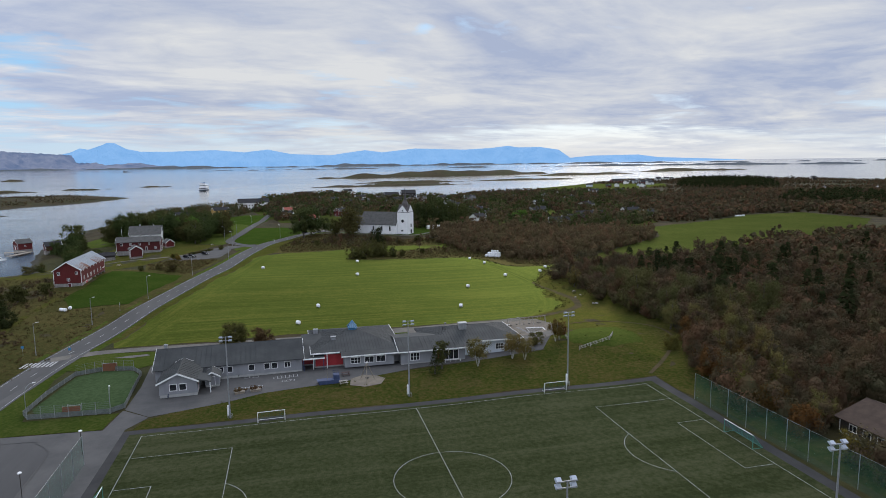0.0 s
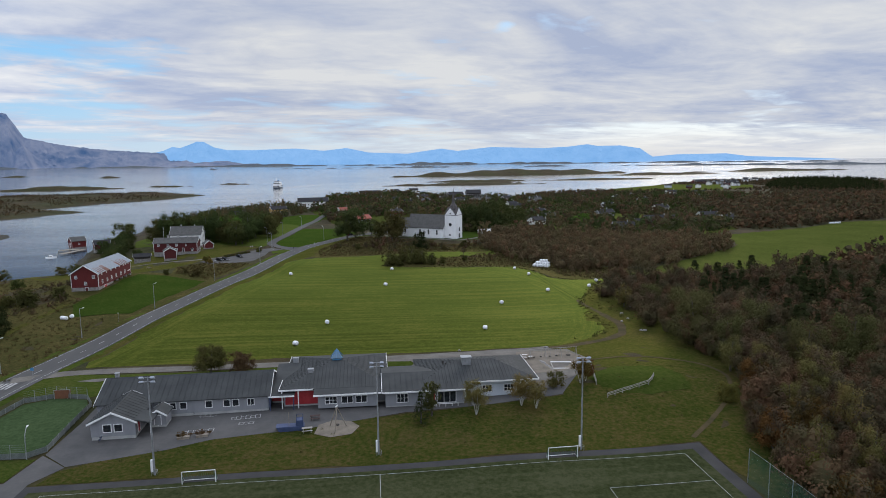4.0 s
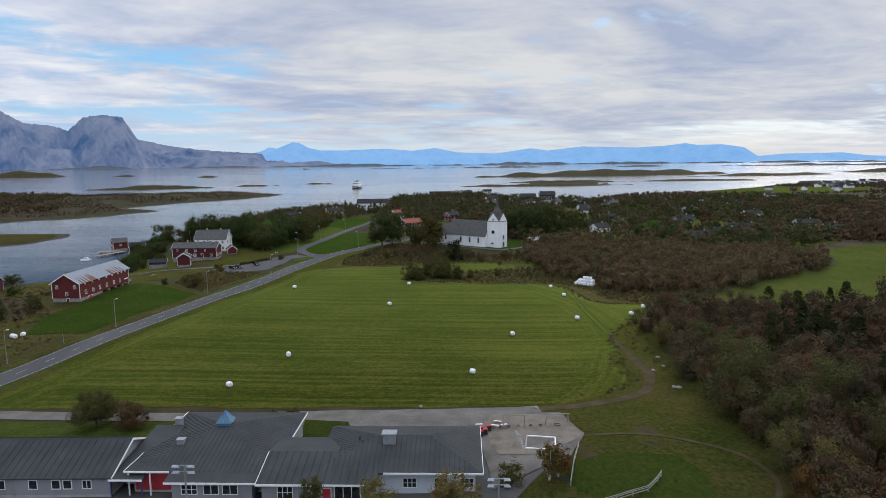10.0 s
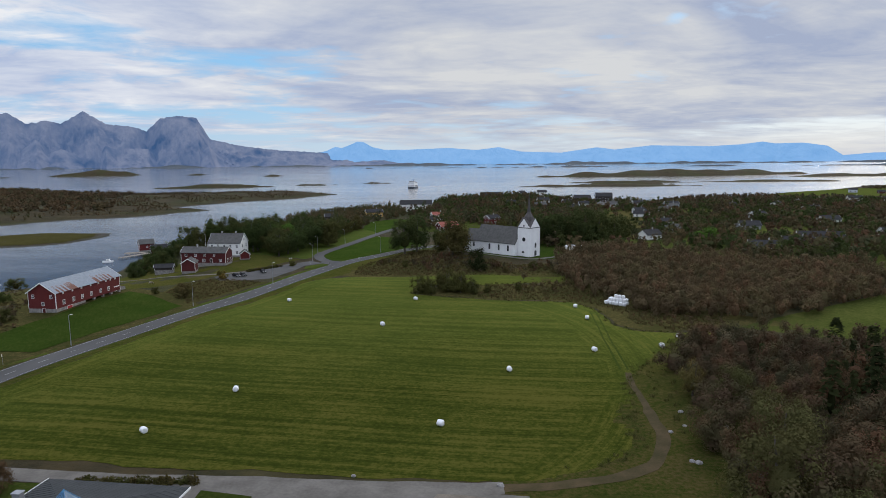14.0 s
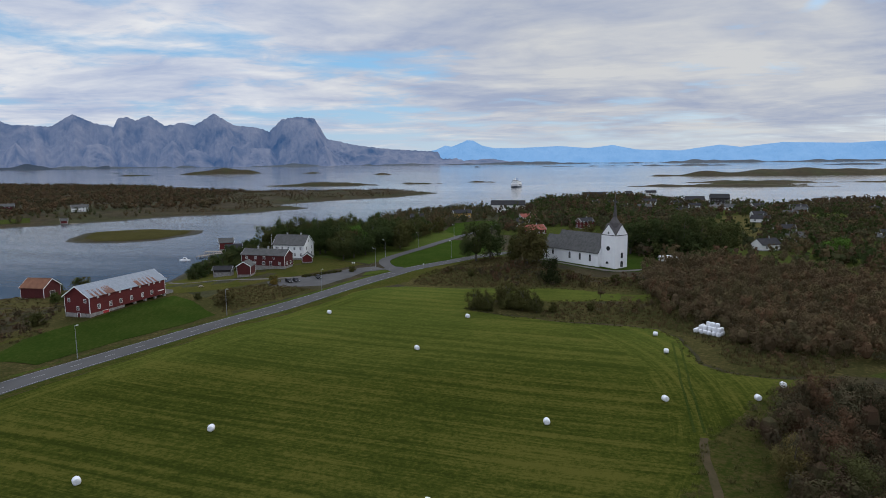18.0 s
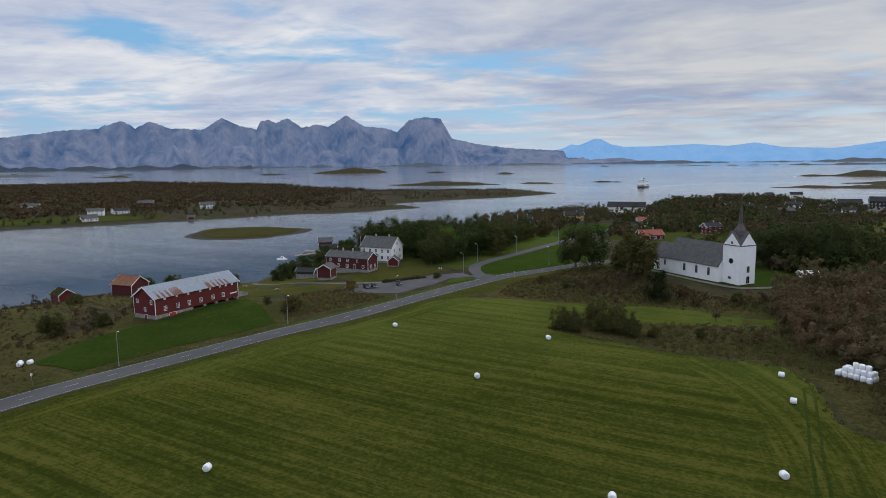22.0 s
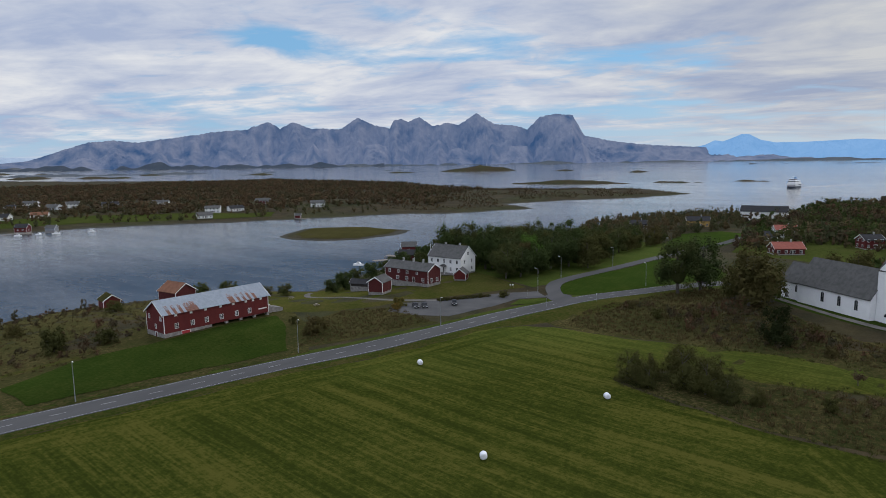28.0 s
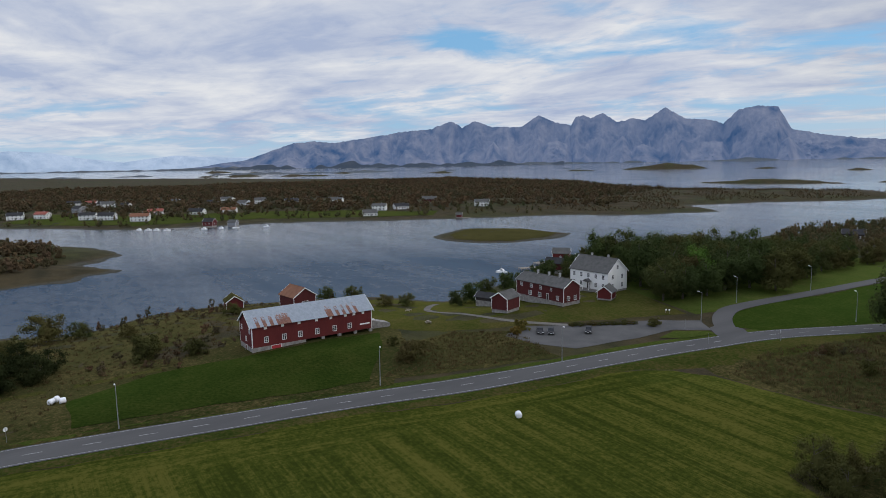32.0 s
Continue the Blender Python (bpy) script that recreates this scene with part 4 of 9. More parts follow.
def within(poly, n, rs, keep=None, gap=0.0):
    """Random places in a polygon, at least gap apart, in a jittered grid."""
    lox, hix = min(p[0] for p in poly), max(p[0] for p in poly)
    loy, hiy = min(p[1] for p in poly), max(p[1] for p in poly)
    gx, gy = np.meshgrid(np.arange(lox, hix, gap), np.arange(loy, hiy, gap * 0.9))
    x = gx.ravel() + rs.uniform(-0.42, 0.42, gx.size) * gap
    y = gy.ravel() + rs.uniform(-0.42, 0.42, gx.size) * gap
    ok = inside_distance(poly, x, y) > 0
    if keep is not None:
        ok &= keep(x, y)
    return x[ok], y[ok]


def spots_in(poly, gap, lo, hi, seed, keep=None):
    rs = np.random.RandomState(seed)
    x, y = within(poly, 0, rs, keep, gap)
    return [(a, b, rs.uniform(lo, hi)) for a, b in zip(x, y)]


def stand(poly, gap, lo, hi, seed, keep=None, room=0.66):
    """Trees of mixed size: large ones first, the smaller ones where a crown still has room."""
    rs = np.random.RandomState(seed)
    x, y = within(poly, 0, rs, keep, gap)
    size = lo + (hi - lo) * rs.uniform(0, 1, len(x)) ** 1.5
    order = np.argsort(-size)
    kx, ky, ks = np.zeros(len(x)), np.zeros(len(x)), np.zeros(len(x))
    n = 0
    for i in order:
        d = np.hypot(kx[:n] - x[i], ky[:n] - y[i])
        if n == 0 or np.all(d > room * (ks[:n] + size[i])):
            kx[n], ky[n], ks[n] = x[i], y[i], size[i]
            n += 1
    return list(zip(kx[:n], ky[:n], ks[:n]))


# houses of the villages: place, turn, (length, width, wall height,) wall and roof
ISLAND = [(-933, 186, 70, "WHITEB", "DKROOF"), (-912, 203, 40, "WHITEB", "REDROOF"), (-900, 215, 20, "WHITEB", "DKROOF"), (-683, 196, 50, "WHITEB", "DKROOF"), (-700, 180, 60, "WHITEB", "DKROOF"), (-822, 230, 35, "WHITEB", "DKROOF"), (-840, 215, 70, "WHITEB", "SLATE"),
          (-638, 220, 60, "WHITEB", "RUSTROOF"), (-885, 302, 30, "LTGREYB", "SLATE"), (-705, 246, 60, "WHITEB", "REDROOF"), (-812, 333, 20, "GREYB", "DKROOF"), (-666, 280, 40, "WHITEB", "DKROOF"), (-844, 362, 30, "WHITEB", "SLATE"),
          (-669, 315, 50, "WHITEB", "RUSTROOF"), (-751, 356, 20, "LTGREYB", "SLATE"), (-778, 386, 60, "WHITEB", "SLATE"), (-733, 411, 70, "GREYB", "DKROOF"), (-713, 463, 40, "WHITEB", "SLATE"), (-576, 453, 42, "WHITEB", "SLATE"), (-545, 425, 60, "WHITEB", "SLATE"),
          (-628, 552, 40, "DKRED", "SLATE"), (-572, 478, 70, "WHITEB", "DKROOF"), (-530, 560, 42, "WHITEB", "SLATE"), (-760, 118, 70, "WHITEB", "DKROOF"), (-745, 142, 40, "WHITEB", "REDROOF"), (-790, 180, 20, "GREYB", "DKROOF")]
VILLAGE_PLOTS = [(147, 460, 10, 13, 8, 3.2, "WHITEB", "DKROOF"), (202, 442, 5, 14, 9, 3.0, "GREYB", "DKROOF"), (234, 519, 20, 11, 8, 4.8, "WHITEB", "DKROOF"), (278, 496, 10, 14, 9, 3.0, "WHITEB", "DKROOF"),
                 (217, 367, -5, 24, 10, 3.2, "DARKB", "DKROOF"), (198, 348, -5, 16, 9, 2.8, "DARKB", "DKROOF"), (173, 327, -12, 15, 9, 3.0, "WHITEB", "DKROOF"), (275, 402, 0, 15, 9, 3.0, "WHITEB", "DKROOF"),
                 (278, 376, 15, 13, 8, 3.0, "WHITEB", "DKROOF"), (163, 664, 20, 11, 8, 5.0, "WHITEB", "DKROOF"), (193, 645, 10, 13, 9, 5.0, "LTGREYB", "DKROOF"), (152, 585, 15, 11, 8, 3.2, "WHITEB", "DKROOF")]
QUAY_PLOTS = [(-90, 546, 25, 15, 9, 4.5, "YELLOWB", "DKROOF"), (-122, 519, 20, 11, 8, 3.4, "DARKB", "DKROOF"), (-62, 610, 8, 32, 13, 7.5, "WHITEB", "DKROOF"), (-8, 430, 35, 14, 9, 3.2, "DKRED", "REDROOF"),
              (22, 470, 40, 10, 8, 4.8, "RED", "DKROOF"), (-24, 500, 30, 12, 8, 4.8, "WHITEB", "REDROOF"), (67, 728, 15, 13, 9, 5.5, "WHITEB", "DKROOF"), (115, 770, 5, 20, 12, 5.0, "DARKB", "DKROOF"),
              (143, 792, 0, 20, 14, 7.0, "DARKB", "DKROOF"), (-2, 887, 10, 30, 12, 4.0, "LTGREYB", "DKROOF"), (95, 735, 30, 11, 8, 3.0, "LTGREYB", "DKROOF"), (30, 690, 0, 12, 8, 5.0, "WHITEB", "DKROOF")]
FAR_PLOTS = [(317, 623, 10, 13, 9, 3.0, "WHITEB", "DKROOF"), (437, 799, 0, 16, 9, 3.5, "WHITEB", "DKROOF"), (470, 785, 5, 20, 9, 3.0, "WHITEB", "DKROOF"), (677, 1172, 15, 28, 13, 5.0, "RED", "DKROOF"),
             (700, 1093, -10, 22, 12, 5.0, "DKRED", "DKROOF"), (684, 1048, 10, 14, 9, 5.0, "WHITEB", "DKROOF"), (760, 1180, 0, 14, 9, 5.0, "WHITEB", "DKROOF"), (70, 950, 10, 14, 9, 5.0, "WHITEB", "DKROOF"),
             (40, 930, 40, 12, 8, 5.0, "DARKB", "DKROOF"), (390, 700, 10, 12, 8, 3.0, "WHITEB", "DKROOF"), (880, 1300, 0, 14, 10, 5.0, "WHITEB", "DKROOF"), (820, 1240, 10, 12, 9, 5.0, "WHITEB", "DKROOF")]
SHORE_PLOTS = [(585, 1000), (610, 950), (560, 985), (640, 1010), (655, 1090), (700, 1130), (735, 1210), (800, 1290), (850, 1340), (905, 1375), (960, 1400), (1010, 1420), (1060, 1400), (1100, 1370), (1140, 1330), (1170, 1290), (1190, 1240), (1200, 1180), (1150, 1130), (1110, 1080), (785, 665), (814, 649), (760, 690), (840, 700), (533, 1010), (310, 690), (189, 625), (255, 660), (350, 740), (420, 690), (110, 690), (62, 640), (94, 634), (139, 675), (45, 651), (13, 714), (147, 544), (177, 594), (123, 372), (144, 415), (-25, 475)]
TOWN = VILLAGE_PLOTS + QUAY_PLOTS + FAR_PLOTS
PLOTS = np.array([p[:2] for p in ISLAND] + [p[:2] for p in TOWN] + SHORE_PLOTS, float)


def off_plots(x, y, r):
    """True where no house stands within r metres."""
    ok = np.ones(x.shape, bool)
    for px, py in PLOTS:
        ok &= np.hypot(x - px, y - py) > r
    return ok


RS = np.random.RandomState(5)
T_NEAR = [np.concatenate([crown(RS, 2500, RS.uniform(.85, 1.15), RS.uniform(1.8, 2.4), 0.062, 10), blob(0.75, 0.75, 0.85)]) for _ in range(12)]
T_MID = [np.concatenate([crown(RS, 250, RS.uniform(.85, 1.2), RS.uniform(1.8, 2.5), 0.18, 13), blob(0.8, 0.8, 0.8)]) for _ in range(10)]
T_FINE = [np.concatenate([crown(RS, 760, RS.uniform(.85, 1.15), RS.uniform(1.8, 2.4), 0.105, 12), blob(0.75, 0.75, 0.8)]) for _ in range(10)]
T_FAR = [np.concatenate([crown(RS, 46, 1.15, RS.uniform(1.3, 1.9), 0.44, 7), blob(0.9, 0.9, 0.65)[::2]]) for _ in range(8)]
T_LOW = [np.concatenate([crown(RS, 120, RS.uniform(.9, 1.2), RS.uniform(1.6, 2.2), 0.25, 9), blob(0.9, 0.9, 0.85)[::2]]) for _ in range(10)]
T_FIRFAR = [np.concatenate([needles(RS, 64, 0.62, 2.4, 0.42), blob(0.3, 0.3, 0.9)[::3]]) for _ in range(4)]
T_FIR = [np.concatenate([needles(RS, 210, 0.62, 2.4, 0.26), blob(0.3, 0.3, 0.9)]) for _ in range(4)]


def blades(rs, n, r, h):
    """Corners of leaning grass blades in a tussock."""
    a = rs.uniform(0, 2 * math.pi, n)
    d = rs.uniform(0, r, n)
    p = np.stack([d * np.cos(a), d * np.sin(a), np.zeros(n)], 1)
    b = rs.uniform(0, 2 * math.pi, n)
    w = np.stack([np.cos(b), np.sin(b), np.zeros(n)], 1) * rs.uniform(0.09, 0.2, n)[:, None]
    tip = np.stack([np.cos(a) * 0.35, np.sin(a) * 0.35, np.ones(n)], 1) * (h * rs.uniform(0.5, 1.15, n))[:, None] + rs.normal(size=(n, 3)) * 0.12
    return np.stack([p - w, p + w, p + tip + w * 0.35, p + tip - w * 0.35], 1)


T_TUFT = [blades(RS, 16, 0.95, 0.85) for _ in range(6)]
M_SCRUB = leafy("autumn_scrub_leaves", [(0.084, 0.071, 0.038), (0.107, 0.067, 0.042), (0.068, 0.065, 0.036), (0.077, 0.057, 0.033), (0.132, 0.074, 0.044), (0.087, 0.079, 0.040), (0.087, 0.057, 0.037), (0.069, 0.061, 0.036), (0.120, 0.082, 0.048), (0.088, 0.071, 0.037)], 0.13)
M_RUSSET = leafy("russet_scrub_leaves", [(0.117, 0.097, 0.048), (0.138, 0.092, 0.054), (0.100, 0.085, 0.045), (0.159, 0.097, 0.056), (0.131, 0.110, 0.055), (0.107, 0.077, 0.045), (0.146, 0.110, 0.061), (0.113, 0.105, 0.049)], 0.13)
M_WOOD = leafy("dark_wood_leaves", [(0.068, 0.078, 0.035), (0.099, 0.080, 0.042), (0.076, 0.084, 0.037), (0.123, 0.087, 0.044), (0.092, 0.082, 0.044), (0.061, 0.071, 0.034), (0.106, 0.096, 0.045)], 0.10)
M_HEATHWOOD = leafy("brown_heath_leaves", [(0.088, 0.070, 0.040), (0.104, 0.070, 0.043), (0.076, 0.070, 0.038), (0.120, 0.078, 0.044), (0.088, 0.084, 0.041)], 0.02)
M_GREEN = leafy("green_leaves", [(0.036, 0.052, 0.019), (0.056, 0.076, 0.024), (0.044, 0.060, 0.022), (0.072, 0.078, 0.027), (0.034, 0.047, 0.018)], 0.3)
M_BRIGHT = leafy("bright_green_leaves", [(0.067, 0.128, 0.024), (0.098, 0.158, 0.030)], 0.3)
M_GOLD = leafy("golden_leaves", [(0.156, 0.111, 0.029), (0.111, 0.111, 0.031), (0.182, 0.098, 0.026)], 0.5)
M_RUST = leafy("rust_leaves", [(0.130, 0.058, 0.021), (0.098, 0.058, 0.021), (0.111, 0.085, 0.026)], 0.4)
M_FIR = leafy("fir_needles", [(0.021, 0.027, 0.011), (0.034, 0.040, 0.015)], 0.3)
M_OLIVE = leafy("olive_leaves", [(0.053, 0.069, 0.022), (0.076, 0.088, 0.027), (0.095, 0.080, 0.030), (0.049, 0.076, 0.023)], 0.3)
M_DKOLIVE = leafy("dark_olive_leaves", [(0.051, 0.054, 0.020), (0.076, 0.075, 0.025), (0.093, 0.072, 0.031)], 0.4)
M_BIRCHLEAF = leafy("birch_leaves", [(0.153, 0.124, 0.044), (0.118, 0.115, 0.040), (0.180, 0.121, 0.046)], 0.5)
M_COPPERLEAF = leafy("copper_leaves", [(0.084, 0.048, 0.031), (0.105, 0.070, 0.034), (0.070, 0.042, 0.028)], 0.5)
M_WILLOW = leafy("willow_leaves", [(0.070, 0.074, 0.027), (0.092, 0.091, 0.036), (0.080, 0.069, 0.028)], 0.4)
M_BANKTUFT = leafy("bank_tuft_leaves", [(0.060, 0.070, 0.020), (0.085, 0.085, 0.028), (0.105, 0.095, 0.036)], 0.2)
M_STRAW = leafy("straw_grass", [(0.092, 0.072, 0.033), (0.072, 0.064, 0.026), (0.116, 0.088, 0.042), (0.082, 0.056, 0.027), (0.066, 0.072, 0.025)], 0.05)

E1 = [(95, 144), (90, 142), (85, 131), (82, 120), (82, 108), (84, 100), (82, 86), (80, 70), (79, 56), (81, 44), (81, 35), (75, 22), (67, 8), (63, -6), (61, -22), (62, -52), (72, -90), (110, -100), (280, -100), (380, 60), (360, 200), (245, 186), (205, 164), (165, 148), (140, 143), (108, 143)]
E2 = [(70, 290), (64, 276), (63, 258), (66, 238), (70, 222), (77, 212), (86, 205), (87, 192), (90, 185), (98, 186), (107, 183), (122, 178), (140, 186), (160, 206), (194, 230), (206, 256), (193, 268), (168, 273), (133, 290), (106, 297), (85, 305)]
MEADOW = [(112, 170), (130, 156), (165, 154), (205, 170), (245, 192), (330, 215), (420, 290), (420, 360), (360, 356), (302, 320), (250, 300), (225, 288), (212, 256), (198, 228), (165, 203), (140, 183), (122, 173)]
HOUSE_E = (76.5, -40)


def clear_e1(x, y):
    return (np.hypot(x - HOUSE_E[0], y - HOUSE_E[1]) > 13) & ~((x < 70) & (np.abs(y + 38) < 7))


s = stand(E1, 3.4, 1.7, 5.0, 21, clear_e1, 0.60)
pick = np.random.RandomState(77)


def dark_stand(x, y):
    """Where spruces stand thick in the forest."""
    return math.exp(-((x - 128) / 30.0) ** 2 - ((y - 88) / 34.0) ** 2) + 0.8 * math.exp(-((x - 185) / 46.0) ** 2 - ((y - 92) / 40.0) ** 2)


firs = [p for p in s if p[0] > 98 and 20 < p[1] < 150 and pick.uniform() < 0.30 * dark_stand(p[0], p[1]) + 0.015]
rest = [p for p in s if p not in set(firs)]
scatter("forest_near", "dense autumn birch and willow scrub beside the field", "forest", T_NEAR, [p for p in rest if p[0] < 108 + 0.06 * p[1]], M_SCRUB, 1)
scatter("forest_middle", "dense autumn birch and willow forest", "forest", T_FINE, [p for p in rest if 108 + 0.06 * p[1] <= p[0] < 185], M_SCRUB, 2)
scatter("forest_east", "dense autumn birch and willow forest further in", "forest", T_LOW, [p for p in rest if p[0] >= 185], M_SCRUB, 14)
scatter("spruce_stand", "dark spruces standing in the autumn forest", "forest", T_FIR, [(x, y, 1.4 + 0.72 * z) for x, y, z in firs], M_FIR, 3)
scatter("forest_behind_field", "dense autumn scrub behind the hay field", "forest", T_FINE, stand(E2, 3.2, 1.7, 4.3, 31, None, 0.6), M_RUSSET, 4)
MEADOW_WOOD = [(262, 312), (310, 328), (365, 362), (430, 366), (430, 300), (600, 200), (900, 300), (900, 640), (640, 720), (420, 600), (300, 520), (300, 420), (255, 345)]


VILLAGE_OPEN = [(96, 400), (120, 372), (133, 440), (150, 560), (152, 622), (120, 600), (104, 546), (97, 455)]
QUAY_LOT = [(84, 850), (122, 905), (152, 790), (152, 730), (132, 706), (112, 756), (92, 806)]


def open_plots(x, y):
    sparse = (inside_distance(VILLAGE_OPEN, x, y) > 0) & (np.sin(x * 0.9) * np.cos(y * 0.7) < 0.72)
    return ~sparse & (inside_distance(QUAY_LOT, x, y) < 4) & (np.sin(x / 31.0 + 1) * np.cos(y / 27.0) + 0.4 * np.sin(x / 11.0 + y / 13.0) > -0.32) & off_plots(x, y, 9.5)


scatter("forest_east_far", "wide autumn wood beyond the meadow", "forest", T_FAR, stand(MEADOW_WOOD, 7.4, 2.2, 5.2, 41, lambda x, y: off_plots(x, y, 9), 0.55), M_SCRUB, 5)
E3 = [(380, 60), (360, 190), (600, 200), (900, 300), (900, -100), (280, -100)]
scatter("forest_south_east", "autumn wood", "forest", T_FAR, spots_in(E3, 9.0, 3.2, 5.0, 42), M_SCRUB, 6)
VILLAGE = [(70, 312), (106, 304), (133, 298), (170, 281), (196, 276), (212, 268), (225, 300), (252, 320), (290, 420), (300, 520), (420, 600), (520, 700), (420, 820), (300, 760), (190, 740), (150, 760), (20, 900), (-60, 800), (-60, 560), (-30, 420), (30, 400)]
v = stand(VILLAGE, 5.6, 1.5, 5.2, 43, open_plots, 0.64)
v = [(x, y, z * (0.85 if 60 < x < 320 and y > 560 else 1.0)) for x, y, z in v]
scatter("village_trees", "mixed autumn trees and garden hedges between the village houses", "trees", T_LOW, v[0::3], M_WOOD, 7)
scatter("village_birches", "brown and russet autumn trees between the village houses", "trees", T_LOW, v[1::3], M_SCRUB, 17)
scatter("village_broadleaves", "dark green trees between the village houses", "trees", T_LOW, v[2::3], M_GREEN, 18)
FAR_EAST = [(520, 700), (640, 720), (900, 640), (1260, 640), (1260, 1000), (1230, 1300), (1080, 1450), (820, 1400), (660, 1250), (580, 1080), (440, 1000), (300, 960), (120, 900), (60, 860), (150, 790), (300, 780), (420, 840)]
FAR_FIELD = [(336, 960), (387, 925), (467, 905), (651, 937), (747, 1093), (596, 1107), (559, 1180), (449, 1099)]
scatter("far_east_wood", "mixed woods and gardens on the far headland", "forest", T_FAR, spots_in(FAR_EAST, 10.0, 1.0, 2.6, 46, lambda x, y: (np.sin(x / 60.0 + 2) * np.cos(y / 45.0) > -0.3) & (inside_distance(FAR_FIELD, x, y) < -5) & off_plots(x, y, 14)), M_SCRUB, 10)
BELT_FAR = [(643, 900), (690, 780), (740, 760), (860, 900), (1060, 1180), (1080, 1330), (960, 1330)]
BELT_NEAR = [(471, 450), (490, 405), (540, 385), (690, 510), (690, 590), (620, 590)]
scatter("far_spruce_belt", "dark belt of spruces on the far headland", "forest", T_FIRFAR, spots_in(BELT_FAR, 12.0, 3.0, 5.0, 51), M_FIR, 19)
scatter("spruce_belt", "dark belt of spruces behind the meadow", "forest", T_FIRFAR, spots_in(BELT_NEAR, 8.0, 2.8, 4.8, 52), M_FIR, 20)
WEST_WOOD = [(-3000, -300), (-800, 20), (-740, 140), (-640, 240), (-620, 330), (-585, 410), (-545, 500), (-500, 600), (-440, 650), (-440, 700), (-520, 740), (-560, 820), (-600, 1020), (-780, 1080), (-1060, 1250), (-1750, 1330), (-2600, 820), (-3000, 100)]


def west_open(x, y):
    return (np.sin(x / 70.0) * np.cos(y / 55.0 + 1) + 0.6 * np.sin(x / 23.0 - y / 31.0) > -0.55) & (inside_distance(WEST_WOOD, x, y) > 6) & off_plots(x, y, 24) & (inside_distance(WEST, x, y) > 42)


w = spots_in(WEST_WOOD, 13.0, 2.6, 5.4, 44, west_open)
scatter("island_wood", "low brown autumn wood covering the island across the sound", "forest", T_FAR, [p for p in w if p[0] > -1700], M_HEATHWOOD, 8)
GARDENS = [(-60, 415), (-54, 470), (-62, 540), (-70, 620), (-100, 660), (-160, 640), (-180, 560), (-150, 480), (-100, 452), (-76, 455)]
scatter("quay_trees", "mixed trees and hedges between the shore houses", "trees", T_MID, spots_in(GARDENS, 8.0, 1.2, 3.4, 49, lambda x, y: off_plots(x, y, 13) & (inside_distance([(-50, 400), (-44, 440), (-38, 500), (-66, 520), (-84, 500), (-76, 450), (-62, 420)], x, y) < 2)), M_WOOD, 13)
TONGUE = [(-470, 600), (-400, 640), (-372, 730), (-440, 790), (-420, 880), (-350, 1000), (-320, 1130), (-420, 1205), (-560, 1160), (-760, 1100), (-620, 1030), (-570, 820)]
scatter("heath_scrub", "low brown heath scrub on the long island tongue", "scrub", T_FAR, spots_in(TONGUE, 6.0, 0.4, 1.3, 47, lambda x, y: np.sin(x / 33.0) * np.cos(y / 27.0) + 0.5 * np.sin(x / 12.0 + y / 17.0) > -0.5), M_HEATHWOOD, 11)
SHOREBAND = [(-800, 20), (-720, 95), (-600, 205), (-585, 327), (-540, 405), (-495, 485), (-450, 585), (-520, 620), (-620, 480), (-700, 330), (-800, 220), (-900, 80)]
scatter("garden_scrub", "garden hedges and bushes between the island houses", "scrub", T_MID, spots_in(SHOREBAND, 13.0, 0.9, 3.0, 48, lambda x, y: off_plots(x, y, 9) & (np.sin(x / 15.0) * np.cos(y / 13.0) > -0.1)), M_WOOD, 12)
scatter("skerry_scrub", "low scrub on the near west shore", "scrub", T_FAR, spots_in([(-320, -150), (-325, 90), (-345, 130), (-400, 140), (-470, 130), (-540, 80), (-540, -150)], 6.5, 1.6, 3.4, 45, open_plots), M_HEATHWOOD, 9)

# ---- more ground: roads, yards, lawns ----
SIDE = smooth_line([(-41, 272), (-50, 280), (-58, 292), (-61, 306), (-58, 340), (-53, 390), (-48, 440), (-40, 520), (-20, 600)])
drape("side_road", ribbon(SIDE, [9.0] * 6 + [5.5] * (len(SIDE) - 6)), M_ROADTAR, 0.14, 9.0, "narrow grey asphalt side road leading to the houses", "road")
drape("parking_area", [(-86, 233), (-79, 245), (-73, 258), (-66, 271), (-58, 281), (-50, 274), (-57, 266), (-57, 251), (-60, 232), (-70, 226), (-80, 225)], M_ASPHALT, 0.08, 9.0, "pale gravel parking area beside the road", "parking", 0.4)
drape("village_meadow", VILLAGE_OPEN, M_ROUGH, 0.06, 12.0, "rough brown-green meadow behind the church", "grass", 1.0)
drape("quay_lot", QUAY_LOT, M_ASPHALT, 0.1, 12.0, "grey asphalt quay area by the harbour", "pavement", 0.5)
drape("junction_island", [(-56, 265), (-50, 272.5), (-47, 271), (-49.5, 261.5), (-53.5, 256)], M_VERGE, 0.17, 9.0, "small grass island at the junction", "grass", 0.3)
drape("junction_lawn", [(-54.5, 288), (-58, 301), (-58.4, 313), (-54.5, 341), (-50, 386), (-28, 380), (-12, 350), (-10, 340), (-25, 316), (-35, 297), (-42, 284), (-48, 281.5)], M_LAWN, 0.07, 9.0, "green lawn between two roads", "lawn", 0.5)
drape("barn_lawn", [(-80, 122), (-77.5, 140), (-73, 160), (-70, 178), (-84, 188), (-95, 195), (-104, 199), (-105, 160), (-106, 140), (-102, 130), (-99, 122)], M_LAWN, 0.13, 4.0, "dark green lawn sloping below the barn", "lawn", 0.8)
